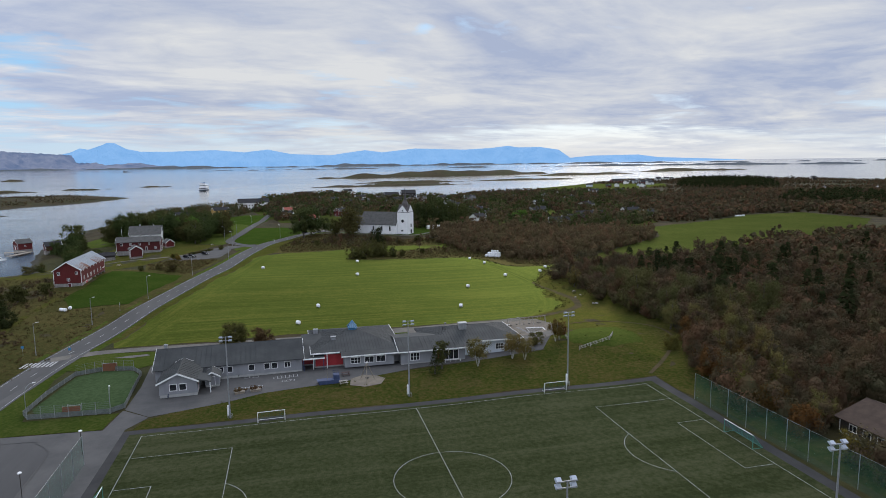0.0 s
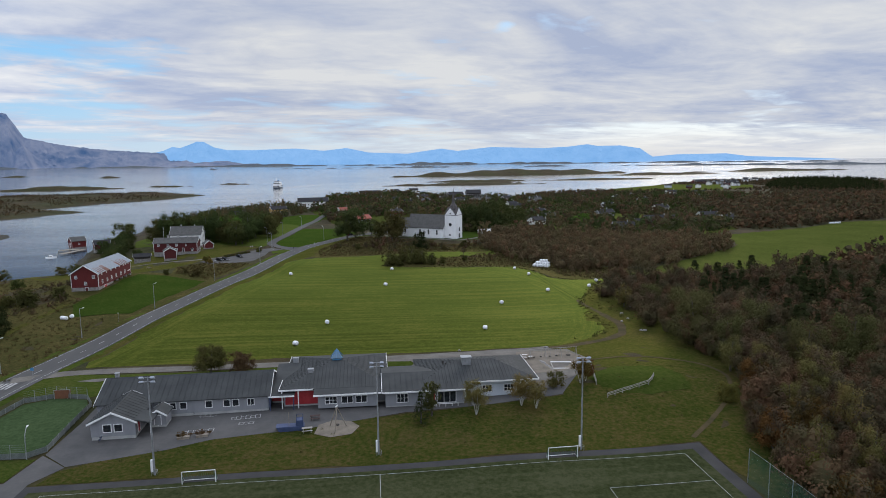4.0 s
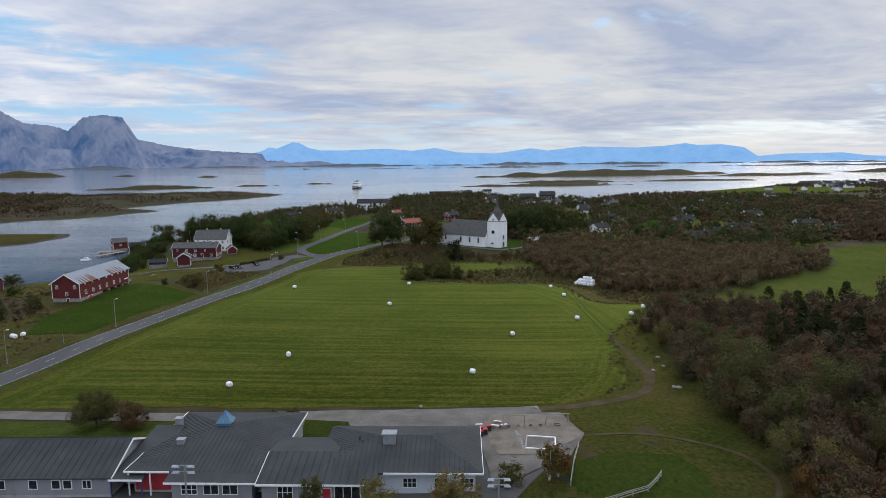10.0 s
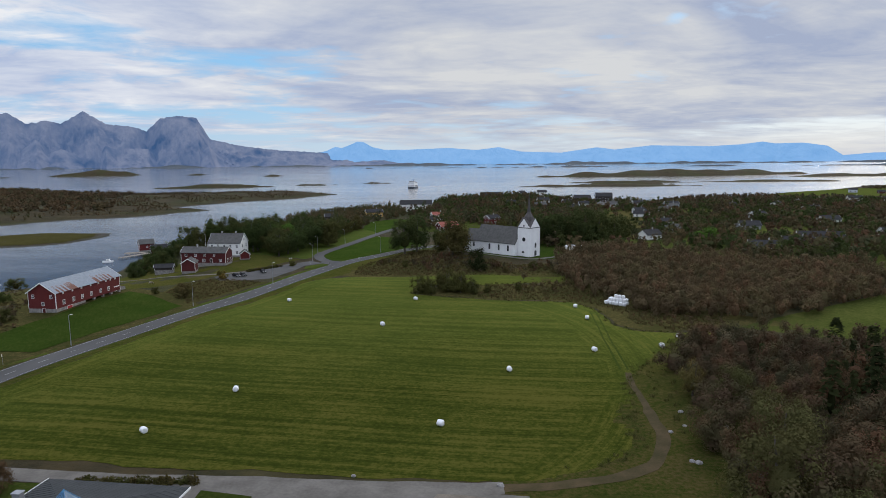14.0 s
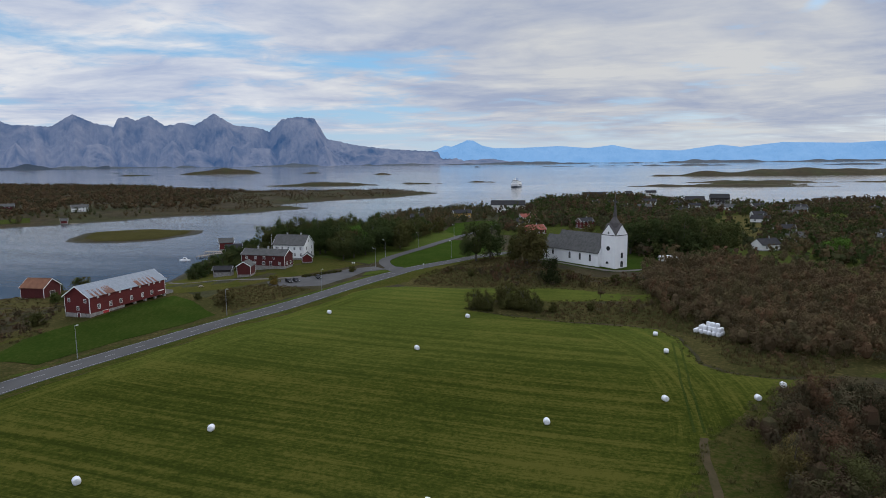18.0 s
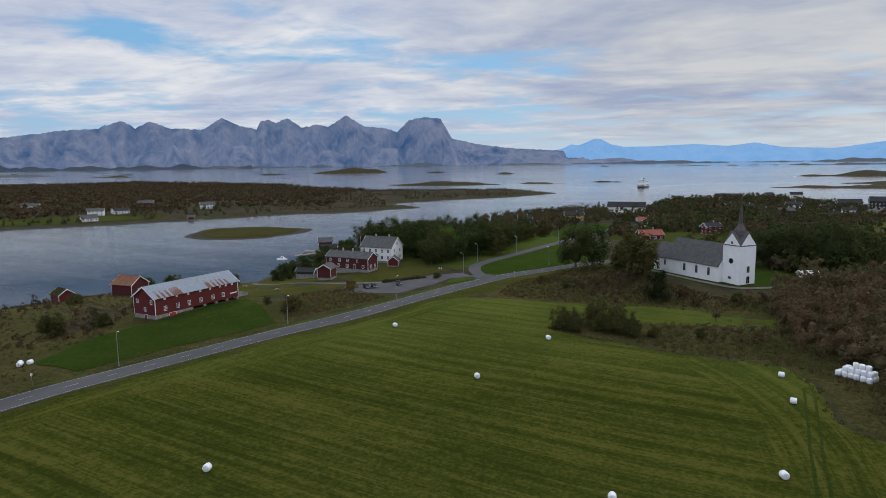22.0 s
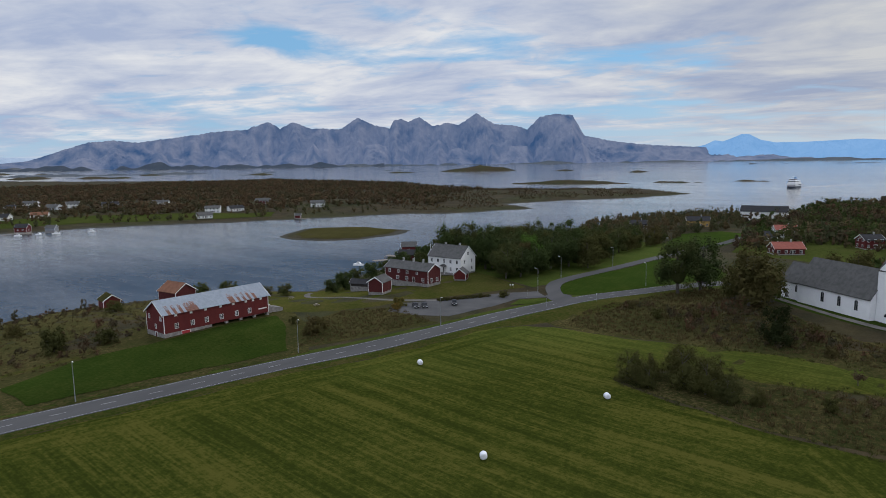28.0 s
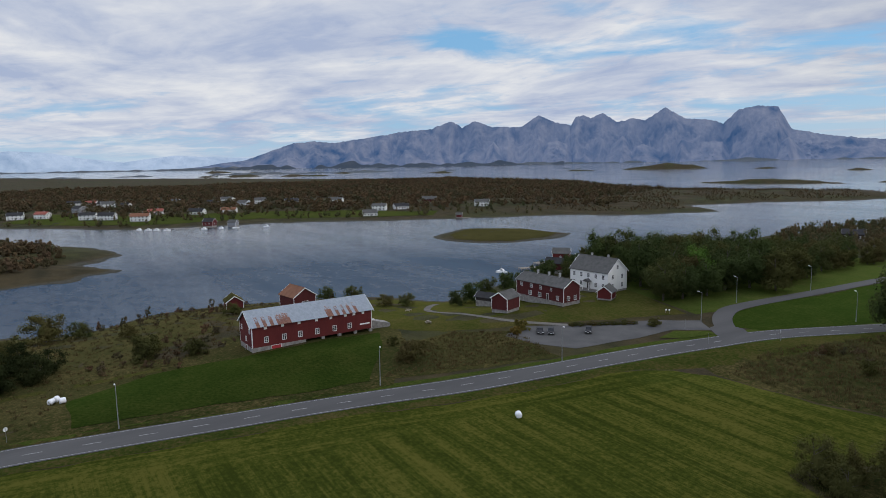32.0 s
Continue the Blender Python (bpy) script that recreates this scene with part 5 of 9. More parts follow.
drape("farm_lawn", [(-124, 206), (-106, 204), (-94, 214), (-88, 230), (-82, 246), (-74, 262), (-66, 284), (-86, 292), (-122, 302), (-134, 280), (-148, 258), (-166, 244), (-172, 226), (-150, 210)], M_BANK, 0.05, 9.0, "farmyard lawn among the red houses", "lawn", 1.0)
drape("farm_track", ribbon(smooth_line([(-78, 247), (-92, 236), (-106, 232), (-122, 228), (-136, 236), (-146, 246)]), 2.2), M_GRAVEL, 0.09, 9.0, "gravel track across the farmyard", "track", 0.3)
STRIP = [(-4, 240), (6, 246), (18, 247.5), (35, 249.5), (50, 249.8), (61, 249.6), (66, 244.5), (65, 236), (54, 232), (43.5, 229.4), (32, 227), (22, 227.5), (12, 226), (3, 226)]
drape("church_lawn", [(8, 316), (16, 303.5), (27, 293.5), (38, 286), (50, 280.5), (62, 284), (73, 297), (84, 310), (90, 332), (60, 345), (20, 345)], M_LAWN, 0.05, 9.0, "mown churchyard lawn", "lawn", 0.5)
drape("church_path", ribbon(smooth_line([(-2, 346), (8, 320), (17, 307), (28, 297), (39, 288.5), (50, 283), (60, 287), (70, 299), (82, 314)]), 2.4), M_GRAVEL, 0.1, 9.0, "gravel path round the church", "path", 0.2)
drape("meadow", MEADOW, M_MEADOW, 0.05, 12.0, "green mown meadow between the woods", "field", 1.5)
drape("village_gardens", VILLAGE, M_MEADOW, 0.04, 18.0, "green gardens and plots between the village houses", "lawn", 1.5)
drape("island_meadow", [(-730, 105), (-655, 170), (-604, 215), (-592, 327), (-548, 405), (-505, 478), (-530, 500), (-600, 420), (-650, 330), (-690, 240), (-790, 150)], M_MEADOW, 0.25, 18.0, "green plots between the island houses", "lawn", 2.0)
drape("islet_grass", [(-345, 388), (-326, 380), (-309, 385), (-292, 404), (-292, 436), (-305, 461), (-348, 462), (-376, 430)], M_HEATH, 0.2, 12.0, "rough olive grass on the islet", "grass", 1.5)
drape("far_meadow", FAR_FIELD, M_MEADOW, 0.3, 20.0, "green fields by the far shore", "field", 3.0)
drape("shore_meadow", [(-50, 400), (-44, 440), (-38, 500), (-66, 520), (-84, 500), (-76, 450), (-62, 420)], M_LAWN, 0.1, 12.0, "green sloping garden meadow above the sea", "lawn", 1.0)
drape("fence_verge", [(55.4, 5.0), (57, 6.2), (68, 7), (66, -8), (64, -52), (58.6, -52), (57, -12), (55.4, -6)], M_BANK, 0.042, 6.0, "rough grass behind the pitch fence", "grass", 0.3)
drape("school_bank", [(-53, 3.6), (55.2, 3.6), (57, 6), (66, 6), (80, 28), (86, 60), (80, 78), (70, 74), (60, 66), (46, 63), (38, 27), (5, 23.5), (-18, 19.5), (-40, 15.5), (-52, 8)], M_BANK, 0.04, 6.0, "rough grass bank between the school and the pitch", "grass", 0.5)
drape("mound_lawn", [(57 + (10.6 + 0.9 * math.sin(3 * a)) * math.cos(a), 32.5 + (9.6 + 0.7 * math.sin(2 * a + 1)) * math.sin(a)) for a in (k * math.pi / 18 for k in range(36))], M_MOUND, 0.075, 4.0, "green mown mound beside the playground", "lawn", 1.6)
drape("school_lawn", [(-78, 45.5), (-76, 55), (-73.5, 60), (-62, 58.6), (-40, 57.6), (-22, 58.6), (-22, 47), (-52, 47.4), (-58, 44.5), (-61, 42.2), (-68, 44.2)], M_VERGE, 0.09, 9.0, "lawn behind the school", "lawn", 0.3)
drape("court_verge", [(-79.5, 40), (-82.6, 20), (-83.4, 6.6), (-58.8, 5.4), (-57.6, 13.0), (-75, 13.8), (-76.6, 28), (-77.4, 40)], M_VERGE, 0.075, 9.0, "uneven grass round the ball court", "grass", 0.3)
drape("bare_patch", [(-68.6, 54), (-64, 53.2), (-60, 55.2), (-61, 56.4), (-65, 55.6)], M_GRAVEL, 0.13, 9.0, "bare pale patch of gravel in the lawn", "gravel", 0.6)
drape("footpath", ribbon(smooth_line([(-77.4, 63), (-78.6, 54), (-80.2, 44), (-81.4, 35), (-83.2, 24), (-84.5, 10)]), 2.6), M_ASPHALT, 0.12, 9.0, "grey asphalt footpath beside the road", "path")
drape("courtyard_lawn", [(0.2, 58.8), (8.6, 58.0), (9.2, 56), (7.2, 52), (7, 47), (1.7, 46.5), (1.0, 53)], M_MOUND, 0.25, 3.0, "small green lawn behind the school", "lawn", 0.2)
drape("school_drive", [(-100, 6.2), (-76, 6.2), (-58.6, 5.0), (-57.2, 14.4), (-51.5, 9.4), (-54.6, 4.2), (-55.2, -40), (-55.2, -60), (-100, -60)], M_ASPHALT, 0.055, 9.0, "dark asphalt drive to the school", "pavement")
drape("skating_lot", [(-100, 3.0), (-72, 2.8), (-68.6, 1.4), (-66, -1.4), (-65, -5), (-64.6, -20), (-66, -34), (-100, -36)], M_ROADTAR, 0.08, 9.0, "pale asphalt lot with a rounded kerb", "pavement")
drape("lot_kerb", ribbon(smooth_line([(-100, 3.1), (-72, 2.9), (-68.5, 1.5), (-65.9, -1.3), (-64.9, -5), (-64.5, -20), (-65.9, -34)]), 0.22), M_ASPHALT, 0.12, 9.0, "pale kerb round the asphalt lot", "kerb")
drape("field_track", ribbon(smooth_line([(-84, 56), (-66, 61.5), (-30, 60.5), (0, 62), (20, 63), (36, 64), (46, 65.2)]), 4.2), M_GRAVEL, 0.11, 6.0, "gravel track along the edge of the hay field", "track", 0.4)
drape("track_verge", [(44, 63), (54, 64.5), (66, 67), (75, 76), (78, 95), (77, 112), (83, 128), (92, 146), (86, 150), (70, 126), (66, 100), (66, 85), (60, 73), (50, 69), (44, 68)], M_BANK, 0.045, 6.0, "worn grass beside the dirt track", "grass", 0.4)
drape("dirt_track", ribbon(smooth_line([(45, 65.1), (53, 66.6), (63.6, 69.8), (70, 75), (73.7, 84.6), (73.6, 94), (73.2, 110), (73.4, 125)]), [2.8] * 18 + [2.3] * 15 + [1.4] * 10), M_DIRT, 0.1, 6.0, "brown dirt track curving round the field", "track", 0.4)
for dx in (0.0, 1.8):
    drape("tyre_track", ribbon(smooth_line([(70.2 + dx, 188), (70.9 + dx, 165), (71.1 + dx, 150), (72 + dx, 127)]), 0.55), M_MOUND, 0.085, 4.0, "dark tyre track pressed into the mown grass", "track", 0.15)
drape("wood_verge", [(73.5, 77), (81, 72), (87, 64), (92, 78), (93, 110), (93, 142), (95, 152), (90, 150), (80.5, 129), (75.5, 112), (75.8, 95)], M_BANK, 0.065, 6.0, "rough green grass between the track and the wood", "grass", 0.9)
drape("back_yard", [(-20, 53), (3, 53), (3.5, 47), (34, 46.5), (35, 30), (48, 40), (52, 50), (50, 62.5), (34, 63.5), (-20, 62)], M_GRAVEL, 0.18, 3.0, "gravel yard behind the school", "pavement", 0.4)
drape("playground_sand", [(35.5, 47), (37, 42), (43, 42), (47.5, 45), (52, 50.2), (50, 56.5), (49, 61), (36, 61.5), (34.6, 55)], M_SANDY, 0.24, 3.0, "pale sandy gravel of the playground", "sand", 0.6)
drape("wood_path", ribbon(smooth_line([(55, 5.2), (61, 10.5), (68, 18), (74, 26), (77.5, 33.5), (76, 40.7), (69.6, 45.7), (62, 48.8), (50, 49.5)]), 0.9), M_DIRT, 0.09, 6.0, "trodden dirt path over the grass", "path", 0.2)
drape("ball_court", [(-73, 15), (-60, 14), (-57.5, 17), (-58.5, 36), (-61, 41), (-68, 43), (-73, 40), (-75.5, 20)], M_COURT, 0.14, 9.0, "green artificial turf of a small ball court", "pitch")

drape("west_rough", [(-86, 0), (-84, 70), (-77, 112), (-73, 132), (-68, 160), (-64.5, 182), (-89, 200), (-106, 205), (-122, 207), (-150, 210), (-172, 224), (-190, 212), (-199, 185), (-200, 158), (-186, 130), (-194, 108), (-205, 40), (-205, 0)], M_ROUGH, 0.04, 9.0, "rough straw-coloured grass bank above the shore", "grass", 1.0)
drape("shore_track", ribbon(smooth_line([(-92, 30), (-98, 50), (-106, 78), (-110, 98), (-111, 122), (-109, 143)]), 2.6), M_BANK, 0.07, 6.0, "mown green track across the rough grass", "track", 0.4)
drape("road_rough", [(-68.5, 182), (-62, 205), (-58, 224), (-66, 225), (-83, 230), (-93, 215), (-89, 198)], M_ROUGH, 0.07, 9.0, "long straw-coloured grass beside the road", "grass", 0.6)
drape("church_rough", [(-34, 246), (-28, 242.5), (-4, 244.5), (6, 247), (35, 250.5), (61, 250.6), (67, 244.5), (66, 236), (54, 231), (43.5, 228.4), (32, 226), (14, 225), (8, 218), (8, 211), (22, 206), (40, 203), (67, 204.5), (73, 194), (74.4, 184), (77, 170), (82, 165), (90, 164), (104, 167), (128, 171), (122, 182), (104, 198), (88, 210), (80, 240), (76, 262), (58, 274), (44, 270), (28, 283), (12, 298), (-2, 318), (-12, 324), (-24, 296), (-32, 266)], M_ROUGH, 0.035, 9.0, "rough tussocky grass below the church", "grass", 1.0)
# painted marks
M_PITCHLINE = surface("worn_pitch_line", (0.15, 0.17, 0.14), (0.36, 0.37, 0.35), 0.8, 0.8, 0.1)


def line(name, pts, w, lift=0.12, label=""):
    turf = name.startswith("pitch")
    drape(name, ribbon(pts, w), M_PITCHLINE if turf else M_LINE, lift + 0.06 * turf, 8.0 if turf else 30.0, label or "white painted line on the turf", "line")


HALF, Y0, Y1 = 50.85, 0.0, -58.8
for a, b in (((-HALF, Y0), (HALF, Y0)), ((-HALF, Y1), (HALF, Y1)), ((-HALF, Y0), (-HALF, Y1)), ((HALF, Y0), (HALF, Y1)), ((0, Y0), (0, Y1))):
    line("pitch_line", [a, b], 0.09)
for s in (-1, 1):
    for depth, off in ((16.5, 9.24), (5.5, 20.24)):
        e, i = s * HALF, s * (HALF - depth)
        line("pitch_line", [(e, -off), (i, -off)], 0.09)
        line("pitch_line", [(i, -off), (i, Y1 + off)], 0.09)
        line("pitch_line", [(i, Y1 + off), (e, Y1 + off)], 0.09)
    line("pitch_arc", [(s * (HALF - 11) - s * 9.15 * math.cos(a), Y1 / 2 + 9.15 * math.sin(a)) for a in np.linspace(-0.925, 0.925, 25)], 0.09)
ring = [(9.15 * math.cos(a), Y1 / 2 + 9.15 * math.sin(a)) for a in np.linspace(0, 2 * math.pi, 61)]
line("pitch_circle", ring, 0.09)


def along(pts, start, length):
    """The piece of a line from start metres on."""
    out, run = [], 0.0
    for (ax, ay), (bx, by) in zip(pts, pts[1:]):
        d = math.hypot(bx - ax, by - ay)
        for s in (start, start + length):
            if run <= s < run + d:
                f = (s - run) / d
                out.append((ax + (bx - ax) * f, ay + (by - ay) * f))
        run += d
    return out


for k in range(0, 48):
    seg = along(ROAD, 4 + k * 9.0, 3.0)
    if len(seg) == 2:
        line("lane_mark", seg, 0.13, 0.125, "worn white dash on the asphalt")
for side in (-1, 1):
    edge = []
    for i, (x, y) in enumerate(ROAD):
        ax, ay = ROAD[max(0, i - 1)]
        bx, by = ROAD[min(len(ROAD) - 1, i + 1)]
        d = math.hypot(bx - ax, by - ay)
        edge.append((x - side * (by - ay) / d * 3.45, y + side * (bx - ax) / d * 3.45))
    line("edge_line", edge, 0.11, 0.125, "worn white edge line of the road")
for k in range(8):
    line("crossing_bar", [(-88.6 + k * 0.95, 50.2), (-88.2 + k * 0.95, 54.2)], 0.5, 0.13, "white bar of a pedestrian crossing")

# hopscotch squares and rings painted on the school yard
def hopscotch(x, y, rot, cells):
    c, d = math.cos(radians(rot)), math.sin(radians(rot))

    def at(u, v):
        return (x + u * c - v * d, y + u * d + v * c)
    for u, v, w, h in cells:
        for a, b in (((u, v), (u + w, v)), ((u + w, v), (u + w, v + h)), ((u + w, v + h), (u, v + h)), ((u, v + h), (u, v))):
            line("yard_mark", [at(*a), at(*b)], 0.11, 0.10, "white hopscotch line painted on the school yard")


CHAIN = [(i * 0.9, -0.45 if i % 2 == 0 else -0.9, 0.9, 0.9 if i % 2 == 0 else 1.8) for i in range(6)]
hopscotch(-34.6, 27.6, 0, [(0, 0, 1, 1), (1, 0, 1, 1), (2, 0, 1, 1), (0, 1, 1, 1), (1, 1, 1, 1), (2, 1, 1, 1)])
hopscotch(-28.2, 25.9, 4, CHAIN)
hopscotch(-35.8, 20.4, 4, CHAIN)
hopscotch(-26.2, 22.6, 2, [(0, 0, 0.9, 0.9), (0.9, 0, 0.9, 0.9), (1.8, 0, 0.9, 0.9)])

# ---- buildings ----
def boards(name, a, b, upright=True, pitch=5.5, rough=0.75):
    """Painted timber cladding."""
    def build(N, bsdf, pos):
        xyz = N.add("ShaderNodeSeparateXYZ", {0: pos})
        along_wall = N.math("ADD", xyz.outputs[0], xyz.outputs[1]) if upright else xyz.outputs[2]
        groove = N.math("PINGPONG", N.math("MULTIPLY", along_wall, pitch), 0.5)
        n1 = N.noise(N.mapping(pos, scale=(1, 1, 0.25)), 0.9, 5.0)
        n2 = N.noise(N.mapping(pos, scale=(6, 6, 0.6)), 2.5, 4.0)
        f = N.math("ADD", N.math("MULTIPLY", N.ramp(n1, 0.3, 0.7), 0.6), N.math("MULTIPLY", n2, 0.4))
        N.put(bsdf.inputs["Base Color"], N.mix(f, rgb(*a), rgb(*b)))
        bsdf.inputs["Roughness"].default_value = rough
        bsdf.inputs["Specular IOR Level"].default_value = 0.25
        bn = N.add("ShaderNodeBump", {"Strength": 0.5, "Distance": 0.03, "Height": N.ramp(groove, 0.0, 0.12)})
        N.put(bsdf.inputs["Normal"], bn.outputs[0])
    return material(name, build)


M_RED = boards("red_boards", (0.085, 0.014, 0.014), (0.135, 0.022, 0.020))
M_DKRED = boards("dark_red_boards", (0.062, 0.013, 0.013), (0.095, 0.018, 0.017))
M_WHITEB = boards("white_boards", (0.70, 0.70, 0.68), (0.82, 0.82, 0.80), False, 6.0)
M_GREYB = boards("grey_boards", (0.20, 0.205, 0.22), (0.27, 0.275, 0.29), False, 6.5)
M_LTGREYB = boards("light_grey_boards", (0.46, 0.50, 0.55), (0.55, 0.59, 0.63), False, 6.5)
M_YELLOWB = boards("yellow_boards", (0.42, 0.27, 0.08), (0.52, 0.34, 0.11), False, 6.0)
M_DARKB = boards("dark_stained_boards", (0.030, 0.026, 0.024), (0.055, 0.046, 0.040))
M_TRIM = surface("white_trim", (0.70, 0.70, 0.69), (0.80, 0.80, 0.79), 1.2, 0.6, 0.05)
M_PLASTER = surface("limewashed_plaster", (0.74, 0.74, 0.74), (0.85, 0.85, 0.84), 0.35, 0.85, 0.25, 3.0)
M_STONE = surface("rough_stone", (0.13, 0.125, 0.115), (0.33, 0.31, 0.29), 1.1, 0.9, 0.8, 2.2, dist=0.12)
M_CONCRETE = surface("concrete", (0.28, 0.28, 0.27), (0.40, 0.40, 0.38), 0.6, 0.9, 0.2)
M_SLATE = surface("grey_slate", (0.060, 0.060, 0.057), (0.112, 0.109, 0.103), 0.8, 0.85, 0.6, 3.5, dist=0.05, spec=0.15)
M_DKROOF = surface("dark_roof", (0.026, 0.026, 0.028), (0.046, 0.045, 0.046), 0.5, 0.85, 0.3, 3, spec=0.1)
M_SCHOOLROOF = surface("dark_grey_sheet", (0.030, 0.033, 0.034), (0.055, 0.058, 0.058), 0.25, 0.65, 0.12, 3, spec=0.12)
M_REDROOF = surface("red_tile_roof", (0.20, 0.055, 0.04), (0.30, 0.09, 0.06), 0.8, 0.8, 0.4, 4)
M_RUSTROOF = surface("rusty_roof", (0.13, 0.055, 0.03), (0.22, 0.10, 0.055), 0.6, 0.9, 0.4, 4)
M_COPPER = surface("spire_shingle", (0.055, 0.050, 0.050), (0.095, 0.085, 0.080), 1.2, 0.7, 0.4, 4)
M_STEEL = surface("galvanised_steel", (0.24, 0.25, 0.26), (0.34, 0.35, 0.36), 2.0, 0.5, 0.05, metal=0.4)
M_TIMBER = surface("weathered_timber", (0.17, 0.14, 0.11), (0.30, 0.26, 0.21), 1.5, 0.85, 0.3, 6)
M_BARK = surface("bark", (0.05, 0.042, 0.034), (0.12, 0.105, 0.09), 2.0, 0.9, 0.6, 6)
M_BIRCH = surface("birch_bark", (0.30, 0.29, 0.27), (0.62, 0.61, 0.58), 2.5, 0.8, 0.3, 6)
M_WRAP = surface("white_bale_wrap", (0.72, 0.73, 0.75), (0.84, 0.84, 0.85), 2.0, 0.38, 0.35, 4, spec=0.5)
M_RUBBER = surface("tyre_rubber", (0.02, 0.02, 0.02), (0.04, 0.04, 0.04), 3, 0.8, 0.1)
M_BLUE_P = surface("blue_paint", (0.045, 0.16, 0.30), (0.07, 0.22, 0.38), 1.0, 0.45, 0.05)
M_NAVY = surface("navy_boards", (0.03, 0.045, 0.10), (0.05, 0.07, 0.14), 1.0, 0.6, 0.1)
M_REDP = surface("red_paint", (0.30, 0.025, 0.03), (0.40, 0.04, 0.045), 1.0, 0.5, 0.05)
M_NET = surface("green_net", (0.016, 0.075, 0.05), (0.03, 0.11, 0.075), 1.0, 0.7, 0.0)


def glass_look(N, bsdf, pos):
    N.put(bsdf.inputs["Base Color"], N.mix(N.ramp(N.noise(pos, 1.3, 2.0), 0.4, 0.6), rgb(0.012, 0.014, 0.017), rgb(0.03, 0.033, 0.036)))
    bsdf.inputs["Roughness"].default_value = 0.06
    bsdf.inputs["Specular IOR Level"].default_value = 0.3


M_GLASS = material("window_glass", glass_look)


def sheet_look(rusty):
    """Old zinc sheets; the rusty ones have lost their coat towards the eaves."""
    def build(N, bsdf, pos):
        lot = N.math("MULTIPLY", N.add("ShaderNodeObjectInfo").outputs["Random"], 50.0)
        moved = N.add("ShaderNodeVectorMath", {0: pos, 1: N.add("ShaderNodeCombineXYZ", {0: lot, 1: lot, 2: 0.0}).outputs[0]}, operation="ADD").outputs[0]
        n = N.noise(moved, 0.9, 6.0, 0.65)
        zinc = N.mix(N.ramp(n, 0.3, 0.7), rgb(0.20, 0.23, 0.26), rgb(0.30, 0.33, 0.365))
        y = N.add("ShaderNodeSeparateXYZ", {0: pos}).outputs[1]
        reach = N.math("ADD", N.math("MULTIPLY", N.math("SUBTRACT", 3.6, y), 0.16), N.math("MULTIPLY", N.math("SUBTRACT", n, 0.5), 1.6))
        rust = N.ramp(reach, 0.0, 0.22) if rusty else 0.0
        N.put(bsdf.inputs["Base Color"], N.mix(rust, zinc, N.mix(N.ramp(n, 0.4, 0.6), rgb(0.11, 0.035, 0.018), rgb(0.19, 0.075, 0.04))))
        bsdf.inputs["Metallic"].default_value = 0.0 if rusty else 0.2
        bsdf.inputs["Roughness"].default_value = 0.6
    return build


M_RUSTSHEET = material("rusty_zinc_sheet", sheet_look(True))
M_SHEET = material("zinc_sheet", sheet_look(False))


def thing(name, x, y, z, rot=0, label="", category="", group=""):
    ob = new(name)
    ob.empty_display_size = 0.5
    ob.matrix_world = pose(x, y, z, 0, 0, rot)
    return tagged(ob, label, category, group)


CACHE = {}


def shared(key, make):
    if key not in CACHE:
        CACHE[key] = make()
    return CACHE[key]


def child(name, me, parent, m=None, label=""):
    ob = new(name, me)
    ob.parent = parent
    if m is not None:
        ob.matrix_local = m
    return tagged(ob, label)


def window_meshes(w, h, cols, rows):
    """A window facing -y, its centre at the origin: casing with bars, and the pane behind."""
    def frame_mesh():
        bm, t = bmesh.new(), 0.11
        box(bm, -w / 2 - t, w / 2 + t, -0.07, 0.02, h / 2, h / 2 + t)
        box(bm, -w / 2 - t, w / 2 + t, -0.09, 0.02, -h / 2 - t, -h / 2)
        box(bm, -w / 2 - t, -w / 2, -0.07, 0.02, -h / 2, h / 2)
        box(bm, w / 2, w / 2 + t, -0.07, 0.02, -h / 2, h / 2)
        for i in range(1, cols):
            x = -w / 2 + w * i / cols
            box(bm, x - 0.045, x + 0.045, -0.055, 0.02, -h / 2, h / 2)
        for i in range(1, rows):
            z = -h / 2 + h * i / rows
            box(bm, -w / 2, w / 2, -0.045, 0.015, z - 0.03, z + 0.03)
        return mesh_of("window_frame", bm, M_TRIM)

    def pane_mesh():
        bm = bmesh.new()
        box(bm, -w / 2, w / 2, -0.025, 0.0, -h / 2, h / 2)
        return mesh_of("pane", bm, M_GLASS)
    return shared(("frame", w, h, cols, rows), frame_mesh), shared(("pane", w, h), pane_mesh)


def side_matrix(side, u, z, L, W):
    """The place of a thing on a wall: F front (-y), B back, L left end, R right end; u along the wall from its middle."""
    return {"F": pose(u, -W / 2, z), "B": pose(-u, W / 2, z, 0, 0, 180), "L": pose(-L / 2, -u, z, 0, 0, -90), "R": pose(L / 2, u, z, 0, 0, 90)}[side]


def add_window(parent, m, w=1.0, h=1.3, cols=2, rows=2):
    fr, pa = window_meshes(w, h, cols, rows)
    ob = child("window", fr, parent, m)
    child("pane", pa, ob, pose(0, -0.012, 0))


